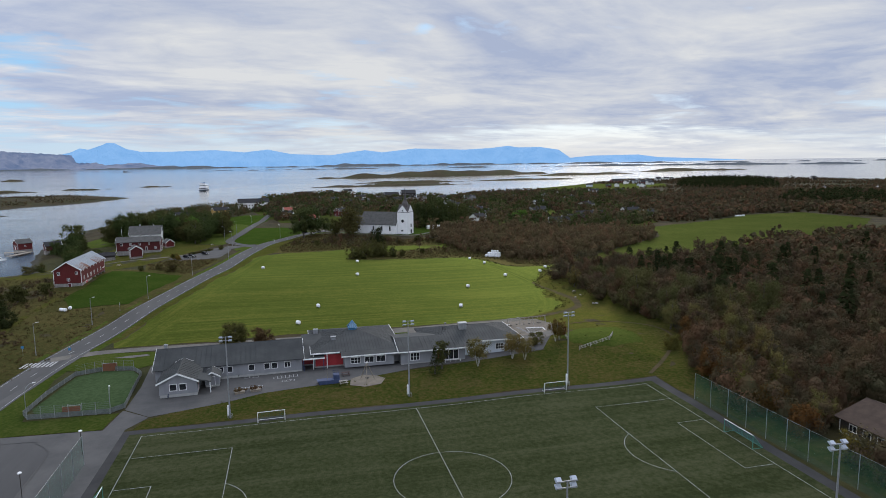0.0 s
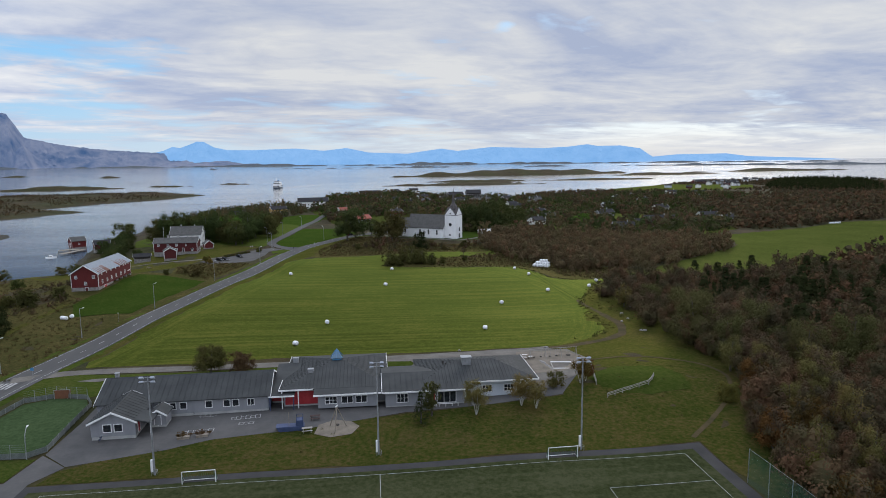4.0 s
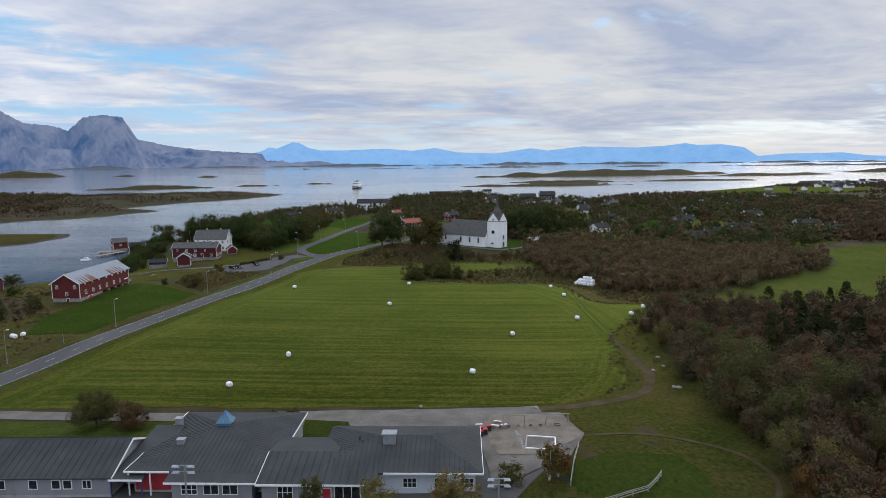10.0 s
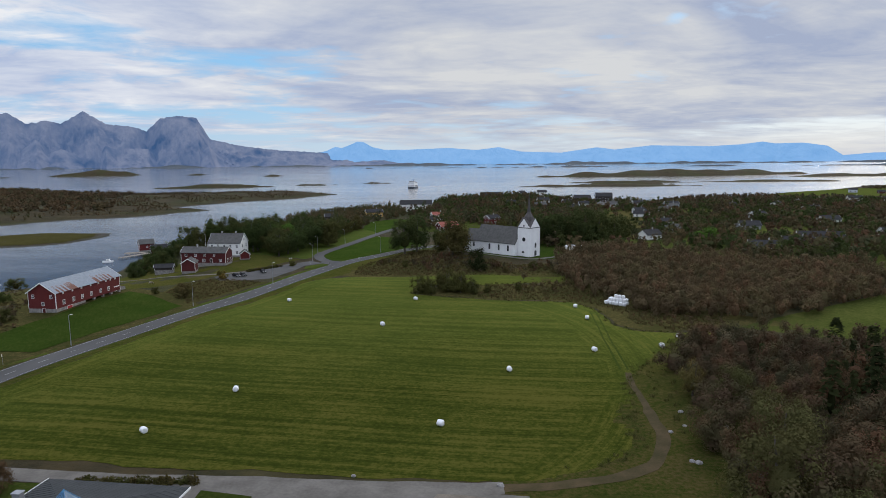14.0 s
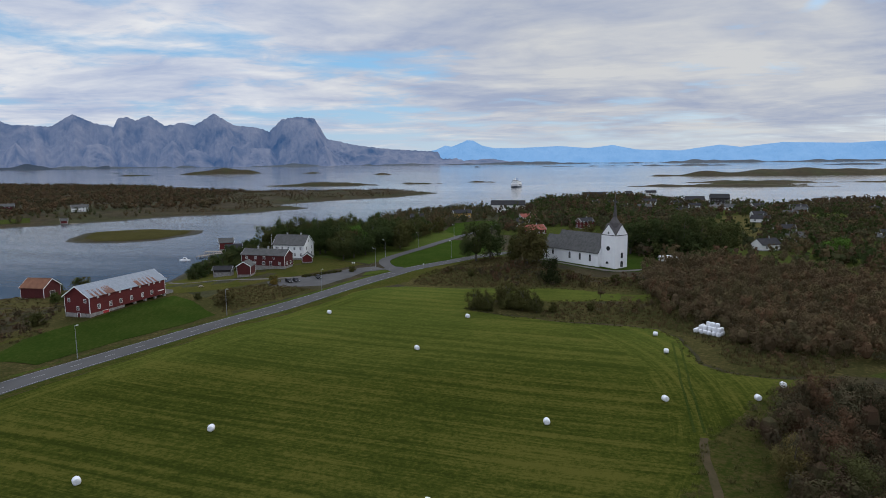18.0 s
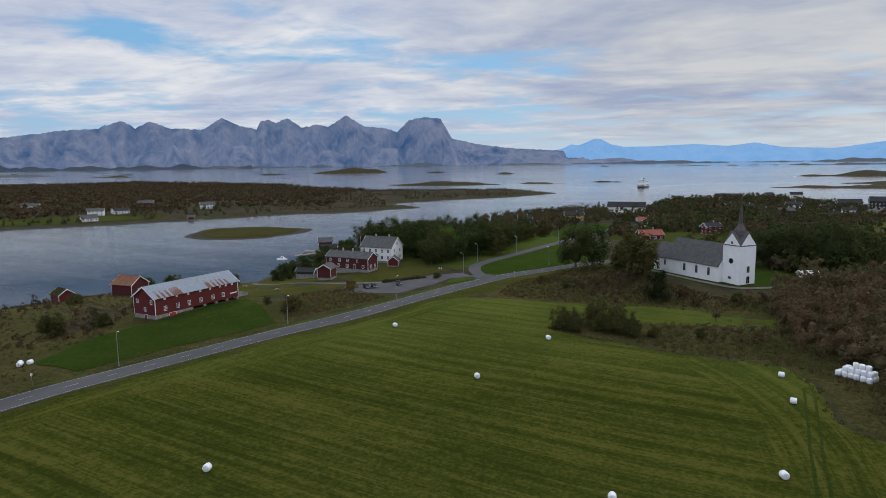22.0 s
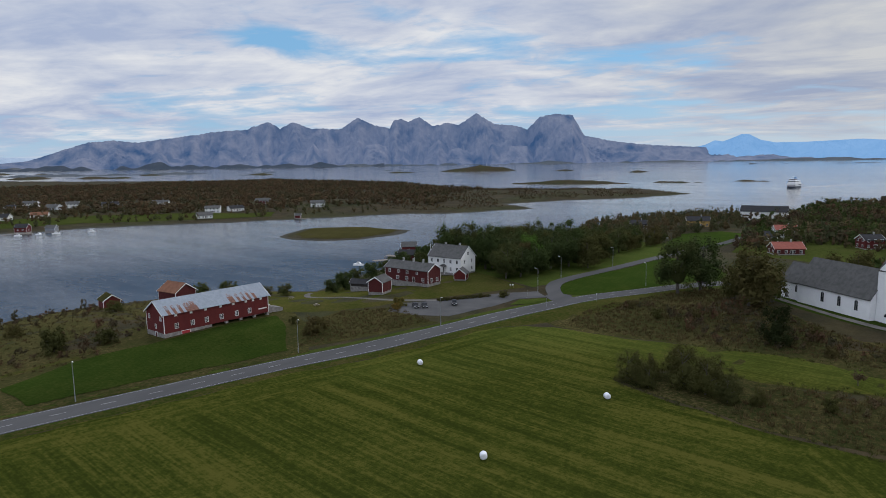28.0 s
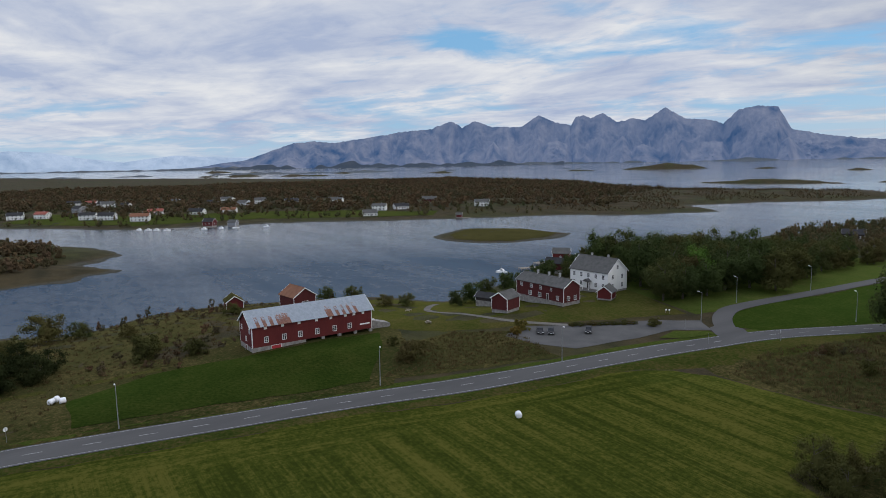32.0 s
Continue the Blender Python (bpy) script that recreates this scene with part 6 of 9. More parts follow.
def add_door(parent, m, w=1.0, h=2.05, mat=None, label="panelled door"):
    def leaf():
        bm = bmesh.new()
        box(bm, -w / 2, w / 2, -0.05, 0.0, 0, h)
        box(bm, -w / 2 + 0.12, w / 2 - 0.12, -0.07, -0.05, 0.15, h * 0.45)
        box(bm, -w / 2 + 0.12, w / 2 - 0.12, -0.07, -0.05, h * 0.52, h - 0.15)
        return mesh_of("door", bm, mat or M_TRIM)

    def case():
        bm = bmesh.new()
        for x in (-w / 2 - 0.1, w / 2):
            box(bm, x, x + 0.1, -0.08, 0, 0, h)
        box(bm, -w / 2 - 0.1, w / 2 + 0.1, -0.08, 0, h, h + 0.1)
        return mesh_of("door_frame", bm, M_TRIM)
    d = child("door", shared(("door", w, h, (mat or M_TRIM).name), leaf), parent, m, label)
    child("door_frame", shared(("case", w, h), case), d)


def gable_roof(parent, L, W, wh, rh, over, mat, trim=True, thick=0.16, name="roof", seams=0.0):
    """Two roof slopes, with barge boards at the gables."""
    slope = rh / (W / 2)
    for s in (-1, 1):
        bm = bmesh.new()
        yo, zo = s * (W / 2 + over), wh - slope * over
        prism(bm, [(0, wh + rh), (0, wh + rh + thick), (yo, zo + thick), (yo, zo)], "x", -L / 2 - over, L / 2 + over)
        part("roof_slope", bm, mat, parent)
        if seams:
            x = -L / 2 - over + seams
            while x < L / 2 + over - 0.05:
                rib = bmesh.new()
                prism(rib, [(0, wh + rh + thick), (0, wh + rh + thick + 0.07), (yo, zo + thick + 0.07), (yo, zo + thick)], "x", x - 0.025, x + 0.025)
                part("roof_seam", rib, mat, parent)
                x += seams
        if trim:
            for e in (-1, 1):
                bm = bmesh.new()
                x0 = e * (L / 2 + over)
                prism(bm, [(0, wh + rh - 0.16), (0, wh + rh + thick + 0.03), (yo, zo + thick + 0.03), (yo, zo - 0.16)], "x", x0, x0 + e * 0.06)
                part("barge_board", bm, M_TRIM, parent)
    bm = bmesh.new()
    prism(bm, [(-0.2, wh + rh + thick - 0.05), (0, wh + rh + thick + 0.07), (0.2, wh + rh + thick - 0.05)], "x", -L / 2 - over, L / 2 + over)
    part("ridge_cap", bm, mat, parent)


def chimney(parent, x, y, z, h=1.2, w=0.6, mat=None):
    bm = bmesh.new()
    box(bm, x - w / 2, x + w / 2, y - w / 2, y + w / 2, z - 0.8, z + h)
    box(bm, x - w / 2 - 0.07, x + w / 2 + 0.07, y - w / 2 - 0.07, y + w / 2 + 0.07, z + h, z + h + 0.1)
    part("chimney", bm, mat or M_CONCRETE, parent)


def gable_house(name, label, x, y, rot, L, W, wh, rh, wall, roof, windows=(), doors=(), chimneys=(), base=0.5, z=None, category="house", group="", corners=True, over=0.4, base_mat=None, seams=0.0, trim=True):
    z = hz(x, y) if z is None else z
    ob = thing(name, x, y, z, rot, label, category, group)
    bm = bmesh.new()
    box(bm, -L / 2 + 0.06, L / 2 - 0.06, -W / 2 + 0.06, W / 2 - 0.06, -2.0, base)
    part("foundation", bm, base_mat or M_STONE, ob)
    bm = bmesh.new()
    prism(bm, [(-W / 2, base), (W / 2, base), (W / 2, wh), (0, wh + rh), (-W / 2, wh)], "x", -L / 2, L / 2)
    part("wall", bm, wall, ob)
    gable_roof(ob, L, W, wh, rh, over, roof, trim, seams=seams)
    if corners:
        for sx in (-1, 1):
            for sy in (-1, 1):
                bm = bmesh.new()
                cx, cy = sx * L / 2, sy * W / 2
                box(bm, min(cx - sx * 0.14, cx + sx * 0.03), max(cx - sx * 0.14, cx + sx * 0.03), min(cy - sy * 0.14, cy + sy * 0.03), max(cy - sy * 0.14, cy + sy * 0.03), base, wh - 0.02)
                part("corner_board", bm, M_TRIM, ob)
    for side, u, zz, w, h, c, r in windows:
        add_window(ob, side_matrix(side, u, zz, L, W), w, h, c, r)
    for side, u, zz, w, h, m in doors:
        add_door(ob, side_matrix(side, u, zz, L, W), w, h, m)
    for cx, cy in chimneys:
        chimney(ob, cx, cy, wh + rh * (1 - abs(cy) / (W / 2)))
    return ob


# the long red barn on stone walls
def build_barn():
    L, W, wh, rh = 34.2, 10.2, 6.4, 3.3
    z = 1.2
    ob = thing("barn", -111.8, 181.0, z, 90, "long dark red timber barn with a rusting sheet roof", "barn")
    # front of the thing looks towards +x of the world
    bm = bmesh.new()
    box(bm, -L / 2, -3.5, -W / 2 - 0.02, W / 2, -2.5, 0.9)
    box(bm, -3.5, L / 2, -W / 2 + 3.2, W / 2, -2.5, 0.9)
    part("stone_wall", bm, M_STONE, ob, "rough grey stone base")
    for px in (-3.1, 2.3, 7.2, 12.0, 16.8):
        bm = bmesh.new()
        box(bm, px - 0.45, px + 0.45, -W / 2 + 0.05, -W / 2 + 0.9, -2.5, 0.9)
        part("stone_pillar", bm, M_STONE, ob)
    bm = bmesh.new()
    prism(bm, [(-W / 2, 0.9), (W / 2, 0.9), (W / 2, wh), (0, wh + rh), (-W / 2, wh)], "x", -L / 2, L / 2)
    part("wall", bm, M_RED, ob)
    slope = rh / (W / 2)
    over, n = 0.5, 38
    wsheet = (L + 2 * over) / n
    ln = math.hypot(W / 2 + over, slope * (W / 2 + over))

    def sheet():
        bm = bmesh.new()
        box(bm, 0.0, wsheet - 0.02, 0, ln, 0, 0.05)
        box(bm, -0.04, 0.04, 0, ln, 0.05, 0.09)
        box(bm, wsheet * 0.45, wsheet * 0.5, 0, ln, 0.05, 0.075)
        return mesh_of("roof_sheet", bm, M_SHEET)
    me = shared("barn_sheet", sheet)
    worn = me.copy()
    worn.materials.clear()
    worn.materials.append(M_RUSTSHEET)
    front, back = (2, 4, 6, 8, 9, 10, 11, 23, 24, 26, 28, 30, 32), (6, 13, 14, 27)
    ang = math.degrees(math.atan(slope))
    for s in (0, 1):
        for i in range(n):
            if s == 0:
                m = pose(-L / 2 - over + i * wsheet, 0, wh + rh + 0.05) @ pose(0, 0, 0, 0, 0, 0) @ pose(0, -(W / 2 + over), -slope * (W / 2 + over), ang, 0, 0)
            else:
                m = pose(0, 0, 0, 0, 0, 180) @ pose(-L / 2 - over + i * wsheet, -(W / 2 + over), wh + rh + 0.05 - slope * (W / 2 + over), ang, 0, 0)
            child("roof_sheet", worn if i in (back if s else front) else me, ob, m)
    for e in (-1, 1):
        for s in (-1, 1):
            bm = bmesh.new()
            yo, zo = s * (W / 2 + over), wh - slope * over
            x0 = e * (L / 2 + over)
            prism(bm, [(0, wh + rh - 0.25), (0, wh + rh + 0.14), (yo, zo + 0.14), (yo, zo - 0.25)], "x", x0, x0 + e * 0.08)
            part("barge_board", bm, M_TRIM, ob)
        for s in (-1, 1):
            bm = bmesh.new()
            cx, cy = e * L / 2, s * W / 2
            box(bm, min(cx - e * 0.16, cx + e * 0.03), max(cx - e * 0.16, cx + e * 0.03), min(cy - s * 0.16, cy + s * 0.03), max(cy - s * 0.16, cy + s * 0.03), 0.9, wh)
            part("corner_board", bm, M_TRIM, ob)
    for u in (-13.4, -8.6, -4.2, 0.6, 5.7, 10.2):
        add_window(ob, side_matrix("F", u, 2.6, L, W), 0.95, 1.35, 2, 3)
    for u in (-13.5, -8.9, -4.4, 0.5, 4.7, 9.0, 11.6, 14.4):
        def hatch():
            bm = bmesh.new()
            box(bm, -0.38, 0.38, -0.06, 0.0, -0.4, 0.4)
            box(bm, -0.03, 0.03, -0.08, -0.06, -0.4, 0.4)
            return mesh_of("hatch", bm, M_TRIM)
        child("hatch", shared("hatch", hatch), ob, side_matrix("F", u, 5.75, L, W), "small white shutter under the eaves")
    for u, zz in ((-3.2, 5.0), (3.4, 5.0), (0.3, 2.5)):
        add_window(ob, side_matrix("L", u, zz, L, W), 0.8, 1.1, 2, 2)
    add_door(ob, side_matrix("F", -10.8, -0.9, L, W) @ pose(0, -0.03, 0), 2.5, 1.7, M_REDP, "low red double door in the stone base")
    add_door(ob, side_matrix("L", 0.6, -0.6, L, W) @ pose(0, -0.03, 0), 1.1, 1.5, M_DKRED, "dark red door")
    bm = bmesh.new()
    box(bm, 13.4, 16.4, -W / 2 - 0.06, -W / 2, 2.3, 2.65)
    part("white_board", bm, M_TRIM, ob, "plain white board on the wall")
    # the ramp to the upper floor at the far end
    bm = bmesh.new()
    prism(bm, [(L / 2, 2.6), (L / 2 + 7.5, 0.6), (L / 2 + 7.5, -2), (L / 2, -2)], "y", -2.2, 1.8)
    part("ramp", bm, M_STONE, ob, "grey stone ramp to the upper floor")
    bm = bmesh.new()
    box(bm, L / 2, L / 2 + 2.0, -3.2, -2.2, 2.5, 2.75)
    box(bm, L / 2, L / 2 + 0.8, -3.0, -2.3, 0.0, 2.5)
    part("landing", bm, M_TRIM, ob, "white landing beside the ramp")


build_barn()

# white house
WW = [("F", u, zz, 0.95, 1.45, 2, 3) for u in (-6.6, -3.3, 0.0, 3.3, 6.6) for zz in (5.3, 2.2) if not (u == 0.0 and zz < 3)]
WW += [("R", u, zz, 0.95, 1.4, 2, 3) for u in (-2.6, 2.6) for zz in (5.3, 2.2)] + [("R", 0.0, 8.6, 0.95, 1.3, 2, 2)] + [("B", u, 5.3, 0.95, 1.45, 2, 3) for u in (-5, 0, 5)]
white = gable_house("white_farmhouse", "large white two-storey farmhouse with grey slate roof", -106.9, 290.5, 3, 17.0, 10.6, 7.1, 4.4, M_WHITEB, M_SLATE, WW, [("F", 0.0, 0.6, 1.1, 2.1, M_DARKB)], [(-3.2, 0.3), (4.2, 0.3)], 0.6, 2.2)
bm = bmesh.new()
prism(bm, [(-1.6, 3.2), (0, 4.2), (1.6, 3.2)], "y", -7.0, -5.25)
part("porch_roof", bm, M_SLATE, white, "small dark porch roof")
for px in (-1.35, 1.35):
    bm = bmesh.new()
    box(bm, px - 0.08, px + 0.08, -6.9, -6.74, 0.2, 3.2)
    part("porch_post", bm, M_TRIM, white)
# red houses of the farm
LW = [("F", u, zz, 1.0, 1.1, 2, 2) for u in (-8.6, -3.8, 0.6) for zz in (4.0,)] + [("F", u, 1.55, 1.25, 1.3, 3, 2) for u in (-4.4, 0.3)] + [("F", 5.6, 4.0, 0.6, 0.9, 1, 2)] + [("R", u, 1.6, 1.1, 1.3, 2, 2) for u in (-1.6, 1.6)] + [("F", 8.6, 1.6, 1.0, 1.2, 2, 2)]
longred = gable_house("red_longhouse", "long dark red two-storey farmhouse with slate roof", -105.4, 264.2, 1.5, 22.4, 7.6, 5.3, 2.3, M_DKRED, M_SLATE, LW, [("F", 4.0, 0.4, 1.0, 2.0, M_DARKB)], [(-4.5, 0), (0.8, 0), (5.8, 0)], 0.4, 2.4)
gable_house("red_storehouse", "small dark red storehouse with slate roof and white corners", -103.4, 244.3, -72, 7.2, 5.9, 4.3, 1.8, M_DKRED, M_SLATE, [("F", 1.5, 2.6, 0.5, 1.2, 1, 2), ("L", -1.2, 3.4, 0.6, 0.6, 1, 1), ("L", 1.4, 2.6, 0.5, 0.7, 1, 1)], [("F", -1.0, 0.7, 1.1, 1.9, M_RED)], [], 0.6, 1.4)
gable_house("red_shed", "small red shed with two white windows beside the farmhouse", -93.0, 279.5, -64, 5.6, 4.8, 2.6, 1.8, M_RED, M_SLATE, [("L", -0.9, 1.5, 0.8, 0.9, 2, 2), ("L", 0.9, 1.5, 0.8, 0.9, 2, 2)], [], [], 0.3, 2.2)
gable_house("sunken_shed", "low dark tarred shed with a felt roof", -119.0, 249.5, 20, 8.0, 4.0, 1.4, 1.3, M_DARKB, M_DKROOF, [], [], [], 0.2, 1.0)
# boathouses by the sound
gable_house("boathouse", "dark red boathouse with a rusty sheet roof", -170, 200.5, 8, 10.5, 9.0, 4.6, 3.0, M_DKRED, M_RUSTROOF, [], [("R", 0, 0.3, 2.4, 2.4, M_DARKB)], [], 0.3, -3.2, group="boathouses")
gable_house("boathouse", "small red boathouse with an overgrown turf roof", -184, 181, -8, 7.0, 6.0, 3.6, 2.0, M_RED, M_ROUGH, [], [("L", 0, 0.3, 1.8, 2.0, M_DARKB)], [], 0.3, -4.2, group="boathouses")
gable_house("boathouse", "red boathouse on a stone pier with white trim", -199, 362, 40, 9.0, 7.5, 4.6, 2.4, M_RED, M_SLATE, [("L", -1.5, 2.8, 0.9, 0.9, 2, 2), ("L", 1.5, 2.8, 0.9, 0.9, 2, 2), ("F", 0, 2.6, 0.9, 0.9, 2, 2)], [("L", 0, 0.4, 1.2, 2.0, M_TRIM)], [], 0.4, -5.6, group="boathouses")
gable_house("boathouse", "dark red boathouse among the shore trees", -171, 331, 30, 9.0, 6.0, 3.6, 2.2, M_DKRED, M_DKROOF, [], [], [], 0.4, -3.6, group="boathouses")


# the white church
def build_church():
    z = 3.4
    ob = thing("church", 50.0, 292.0, z, -37.5, "white plastered church with slate roof and a dark spire", "church")
    # nave runs along -x from the tower, which stands round the origin
    nl, nw, nwh, nrh, x1 = 27.0, 11.4, 6.0, 7.6, -4.0
    bm = bmesh.new()
    prism(bm, [(-nw / 2, -2), (nw / 2, -2), (nw / 2, nwh), (0, nwh + nrh), (-nw / 2, nwh)], "x", x1 - nl, x1 + 0.0)
    part("nave_wall", bm, M_PLASTER, ob)
    cl, cw, cwh, crh = 8.5, 8.6, 5.4, 5.6
    bm = bmesh.new()
    prism(bm, [(-cw / 2, -2), (cw / 2, -2), (cw / 2, cwh), (0, cwh + crh), (-cw / 2, cwh)], "x", x1 - nl - cl, x1 - nl)
    part("chancel_wall", bm, M_PLASTER, ob)
    for nm, a, b, w, wh, rh in (("nave_roof", x1 - nl - 0.3, x1 + 0.25, nw, nwh, nrh), ("chancel_roof", x1 - nl - cl - 0.3, x1 - nl - 0.3, cw, cwh, crh)):
        for s in (-1, 1):
            bm = bmesh.new()
            sl, o = rh / (w / 2), 0.35
            prism(bm, [(0, wh + rh), (0, wh + rh + 0.25), (s * (w / 2 + o), wh - sl * o + 0.25), (s * (w / 2 + o), wh - sl * o)], "x", a, b)
            part(nm, bm, M_SLATE, ob, "grey slate roof slope")
    t, th, gh = 3.9, 14.0, 4.6
    bm = bmesh.new()
    box(bm, -t, t, -t, t, -2, th)
    part("tower_wall", bm, M_PLASTER, ob, "white plastered tower")
    for i in range(4):
        bm = bmesh.new()
        prism(bm, [(-t, th), (t, th), (0, th + gh)], "y", -t, -t + 0.5, pose(0, 0, 0, 0, 0, 90 * i))
        part("tower_gable", bm, M_PLASTER, ob)
    # four gables meet in a cross roof
    for i in range(2):
        for s in (-1, 1):
            bm = bmesh.new()
            sl, o = gh / t, 0.12
            prism(bm, [(0, th + gh + 0.05), (0, th + gh + 0.22), (s * (t + o), th - sl * o + 0.22), (s * (t + o), th - sl * o + 0.05)], "y", -t - 0.1, t + 0.1, pose(0, 0, 0, 0, 0, 90 * i))
            part("tower_roof", bm, M_COPPER, ob, "dark shingled tower roof")
    bm = bmesh.new()
    rings = []
    for r, zz in ((2.6, th + gh - 1.0), (2.2, th + gh + 0.8), (1.25, th + gh + 2.3), (0.85, th + gh + 3.2), (0.09, th + gh + 11.5)):
        rings.append([bm.verts.new((r * math.cos(math.pi / 4 * k + math.pi / 8), r * math.sin(math.pi / 4 * k + math.pi / 8), zz)) for k in range(8)])
    for a, b in zip(rings, rings[1:]):
        for k in range(8):
            bm.faces.new((a[k], a[(k + 1) % 8], b[(k + 1) % 8], b[k]))
    bm.faces.new(rings[0][::-1])
    bm.faces.new(rings[-1])
    part("spire", bm, M_COPPER, ob, "slender dark shingled spire")
    bm = bmesh.new()
    tube(bm, (0, 0, th + gh + 11.4), (0, 0, th + gh + 13.2), 0.05, 0.03, 6)
    tube(bm, (-0.35, 0, th + gh + 12.6), (0.35, 0, th + gh + 12.6), 0.04, 0.04, 6)
    part("finial", bm, M_STEEL, ob)

    def arched(w, h, n=8):
        def make():
            bm = bmesh.new()
            pts = [(-w / 2, 0), (w / 2, 0)] + [(w / 2 * math.cos(math.pi * k / n), h - w / 2 + w / 2 * math.sin(math.pi * k / n)) for k in range(n + 1)]
            prism(bm, pts, "y", -0.05, 0.02)
            return mesh_of("pane", bm, M_GLASS)

        def rim_mesh():
            bm = bmesh.new()
            pts = [(-w / 2, 0)] + [(-w / 2 * math.cos(math.pi * k / n), h - w / 2 + w / 2 * math.sin(math.pi * k / n)) for k in range(n + 1)] + [(w / 2, 0)]
            for (ax, az), (bx, bz) in zip(pts, pts[1:]):
                if abs(ax - bx) + abs(az - bz) > 1e-6:
                    tube(bm, (ax, -0.07, az), (bx, -0.07, bz), 0.07, 0.07, 4)
            box(bm, -0.035, 0.035, -0.09, -0.05, 0, h - 0.05)
            return mesh_of("window_frame", bm, M_CONCRETE)
        return shared(("arch", w, h), make), shared(("archrim", w, h), rim_mesh)

    def arch(w, h, m):
        pa, fr = arched(w, h)
        o = child("window", fr, ob, m)
        child("pane", pa, o)
    for u in (-26.3, -20.8, -14.6, -8.6):
        if u > -26:
            arch(1.15, 3.0, pose(u, -nw / 2, 1.9))
        arch(1.15, 3.0, pose(u, nw / 2, 1.9, 0, 0, 180))
    arch(1.1, 2.2, pose(x1 - nl - 1.8, -cw / 2, 2.4))
    arch(1.0, 2.0, pose(x1 - nl - 6.0, -cw / 2, 0.0))
    arch(0.8, 1.0, pose(0, -t, th + 0.6))
    arch(1.3, 2.4, pose(t, 0.3, 4.2, 0, 0, 90))
    arch(1.5, 1.0, pose(-0.4, -t, 1.6))
    arch(1.6, 2.7, pose(t, 0.3, 0.2, 0, 0, 90))
    bm = bmesh.new()
    tube(bm, (0, -t - 0.08, 8.3), (0, -t + 0.05, 8.3), 0.95, 0.95, 20)
    part("round_window", bm, M_GLASS, ob, "round dark tower window")
    bm = bmesh.new()
    for k in range(20):
        a, b = 2 * math.pi * k / 20, 2 * math.pi * (k + 1) / 20
        tube(bm, (math.cos(a), -t - 0.1, 8.3 + math.sin(a)), (math.cos(b), -t - 0.1, 8.3 + math.sin(b)), 0.09, 0.09, 4)
    part("round_frame", bm, M_CONCRETE, ob)


build_church()


# ---- the school ----
def hip_roof(parent, bm, x0, x1, y0, y1, ze, ax, bx, ry, zr, thick=0.22, seams=0.75):
    """A hipped roof over a rectangle, its ridge from ax to bx at ry."""
    c = [bm.verts.new(p) for p in ((x0, y0, ze), (x1, y0, ze), (x1, y1, ze), (x0, y1, ze))]
    low = [bm.verts.new((v.co.x, v.co.y, ze - thick)) for v in c]
    A, B = bm.verts.new((ax, ry, zr)), bm.verts.new((bx, ry, zr))
    bm.faces.new((c[0], c[1], B, A))
    bm.faces.new((c[1], c[2], B))
    bm.faces.new((c[2], c[3], A, B))
    bm.faces.new((c[3], c[0], A))
    for i in range(4):
        bm.faces.new((low[i], low[(i + 1) % 4], c[(i + 1) % 4], c[i]))
    bm.faces.new(low[::-1])

    def seam(p, q):
        p, q = Vector(p), Vector(q)
        if (q - p).length > 0.4:
            rib = bmesh.new()
            tube(rib, p + Vector((0, 0, 0.02)), q + Vector((0, 0, 0.02)), 0.035, 0.035, 3)
            part("roof_seam", rib, M_SCHOOLROOF, parent)
    x = x0 + seams
    while x < x1:
        f = min(1.0, (x - x0) / max(ax - x0, 1e-3), (x1 - x) / max(x1 - bx, 1e-3))
        for ye in (y0, y1):
            seam((x, ye, ze), (x, ye + (ry - ye) * f, ze + (zr - ze) * f))
        x += seams
    y = y0 + seams
    while y < y1:
        f = min(1.0, (y - y0) / (ry - y0), (y1 - y) / (y1 - ry))
        for xe, xr in ((x0, ax), (x1, bx)):
            seam((xe, y, ze), (xe + (xr - xe) * f, y, ze + (zr - ze) * f))
        y += seams


def school_block(name, label, x0, x1, y0, y1, wall, wh, z=0.6):
    ob = thing(name, (x0 + x1) / 2, y0, z, 0, label, "school")
    bm = bmesh.new()
    box(bm, x0 - (x0 + x1) / 2, x1 - (x0 + x1) / 2, 0, y1 - y0, 0.25, wh)
    part("wall", bm, wall, ob)
    bm = bmesh.new()
    box(bm, x0 - (x0 + x1) / 2 + 0.05, x1 - (x0 + x1) / 2 - 0.05, 0.05, y1 - y0 - 0.05, -1.5, 0.25)
    part("foundation", bm, M_CONCRETE, ob)
    return ob


def fascia(parent, pts):
    """White eaves boards along a line of points."""
    for a, b in zip(pts, pts[1:]):
        a, b = Vector(a), Vector(b)
        d = (b - a)
        bm = bmesh.new()
        m = Matrix.Translation(a) @ d.to_track_quat("X", "Z").to_matrix().to_4x4()
        box(bm, 0, d.length, -0.04, 0.04, -0.26, 0.03, m)
        part("fascia", bm, M_TRIM, parent)


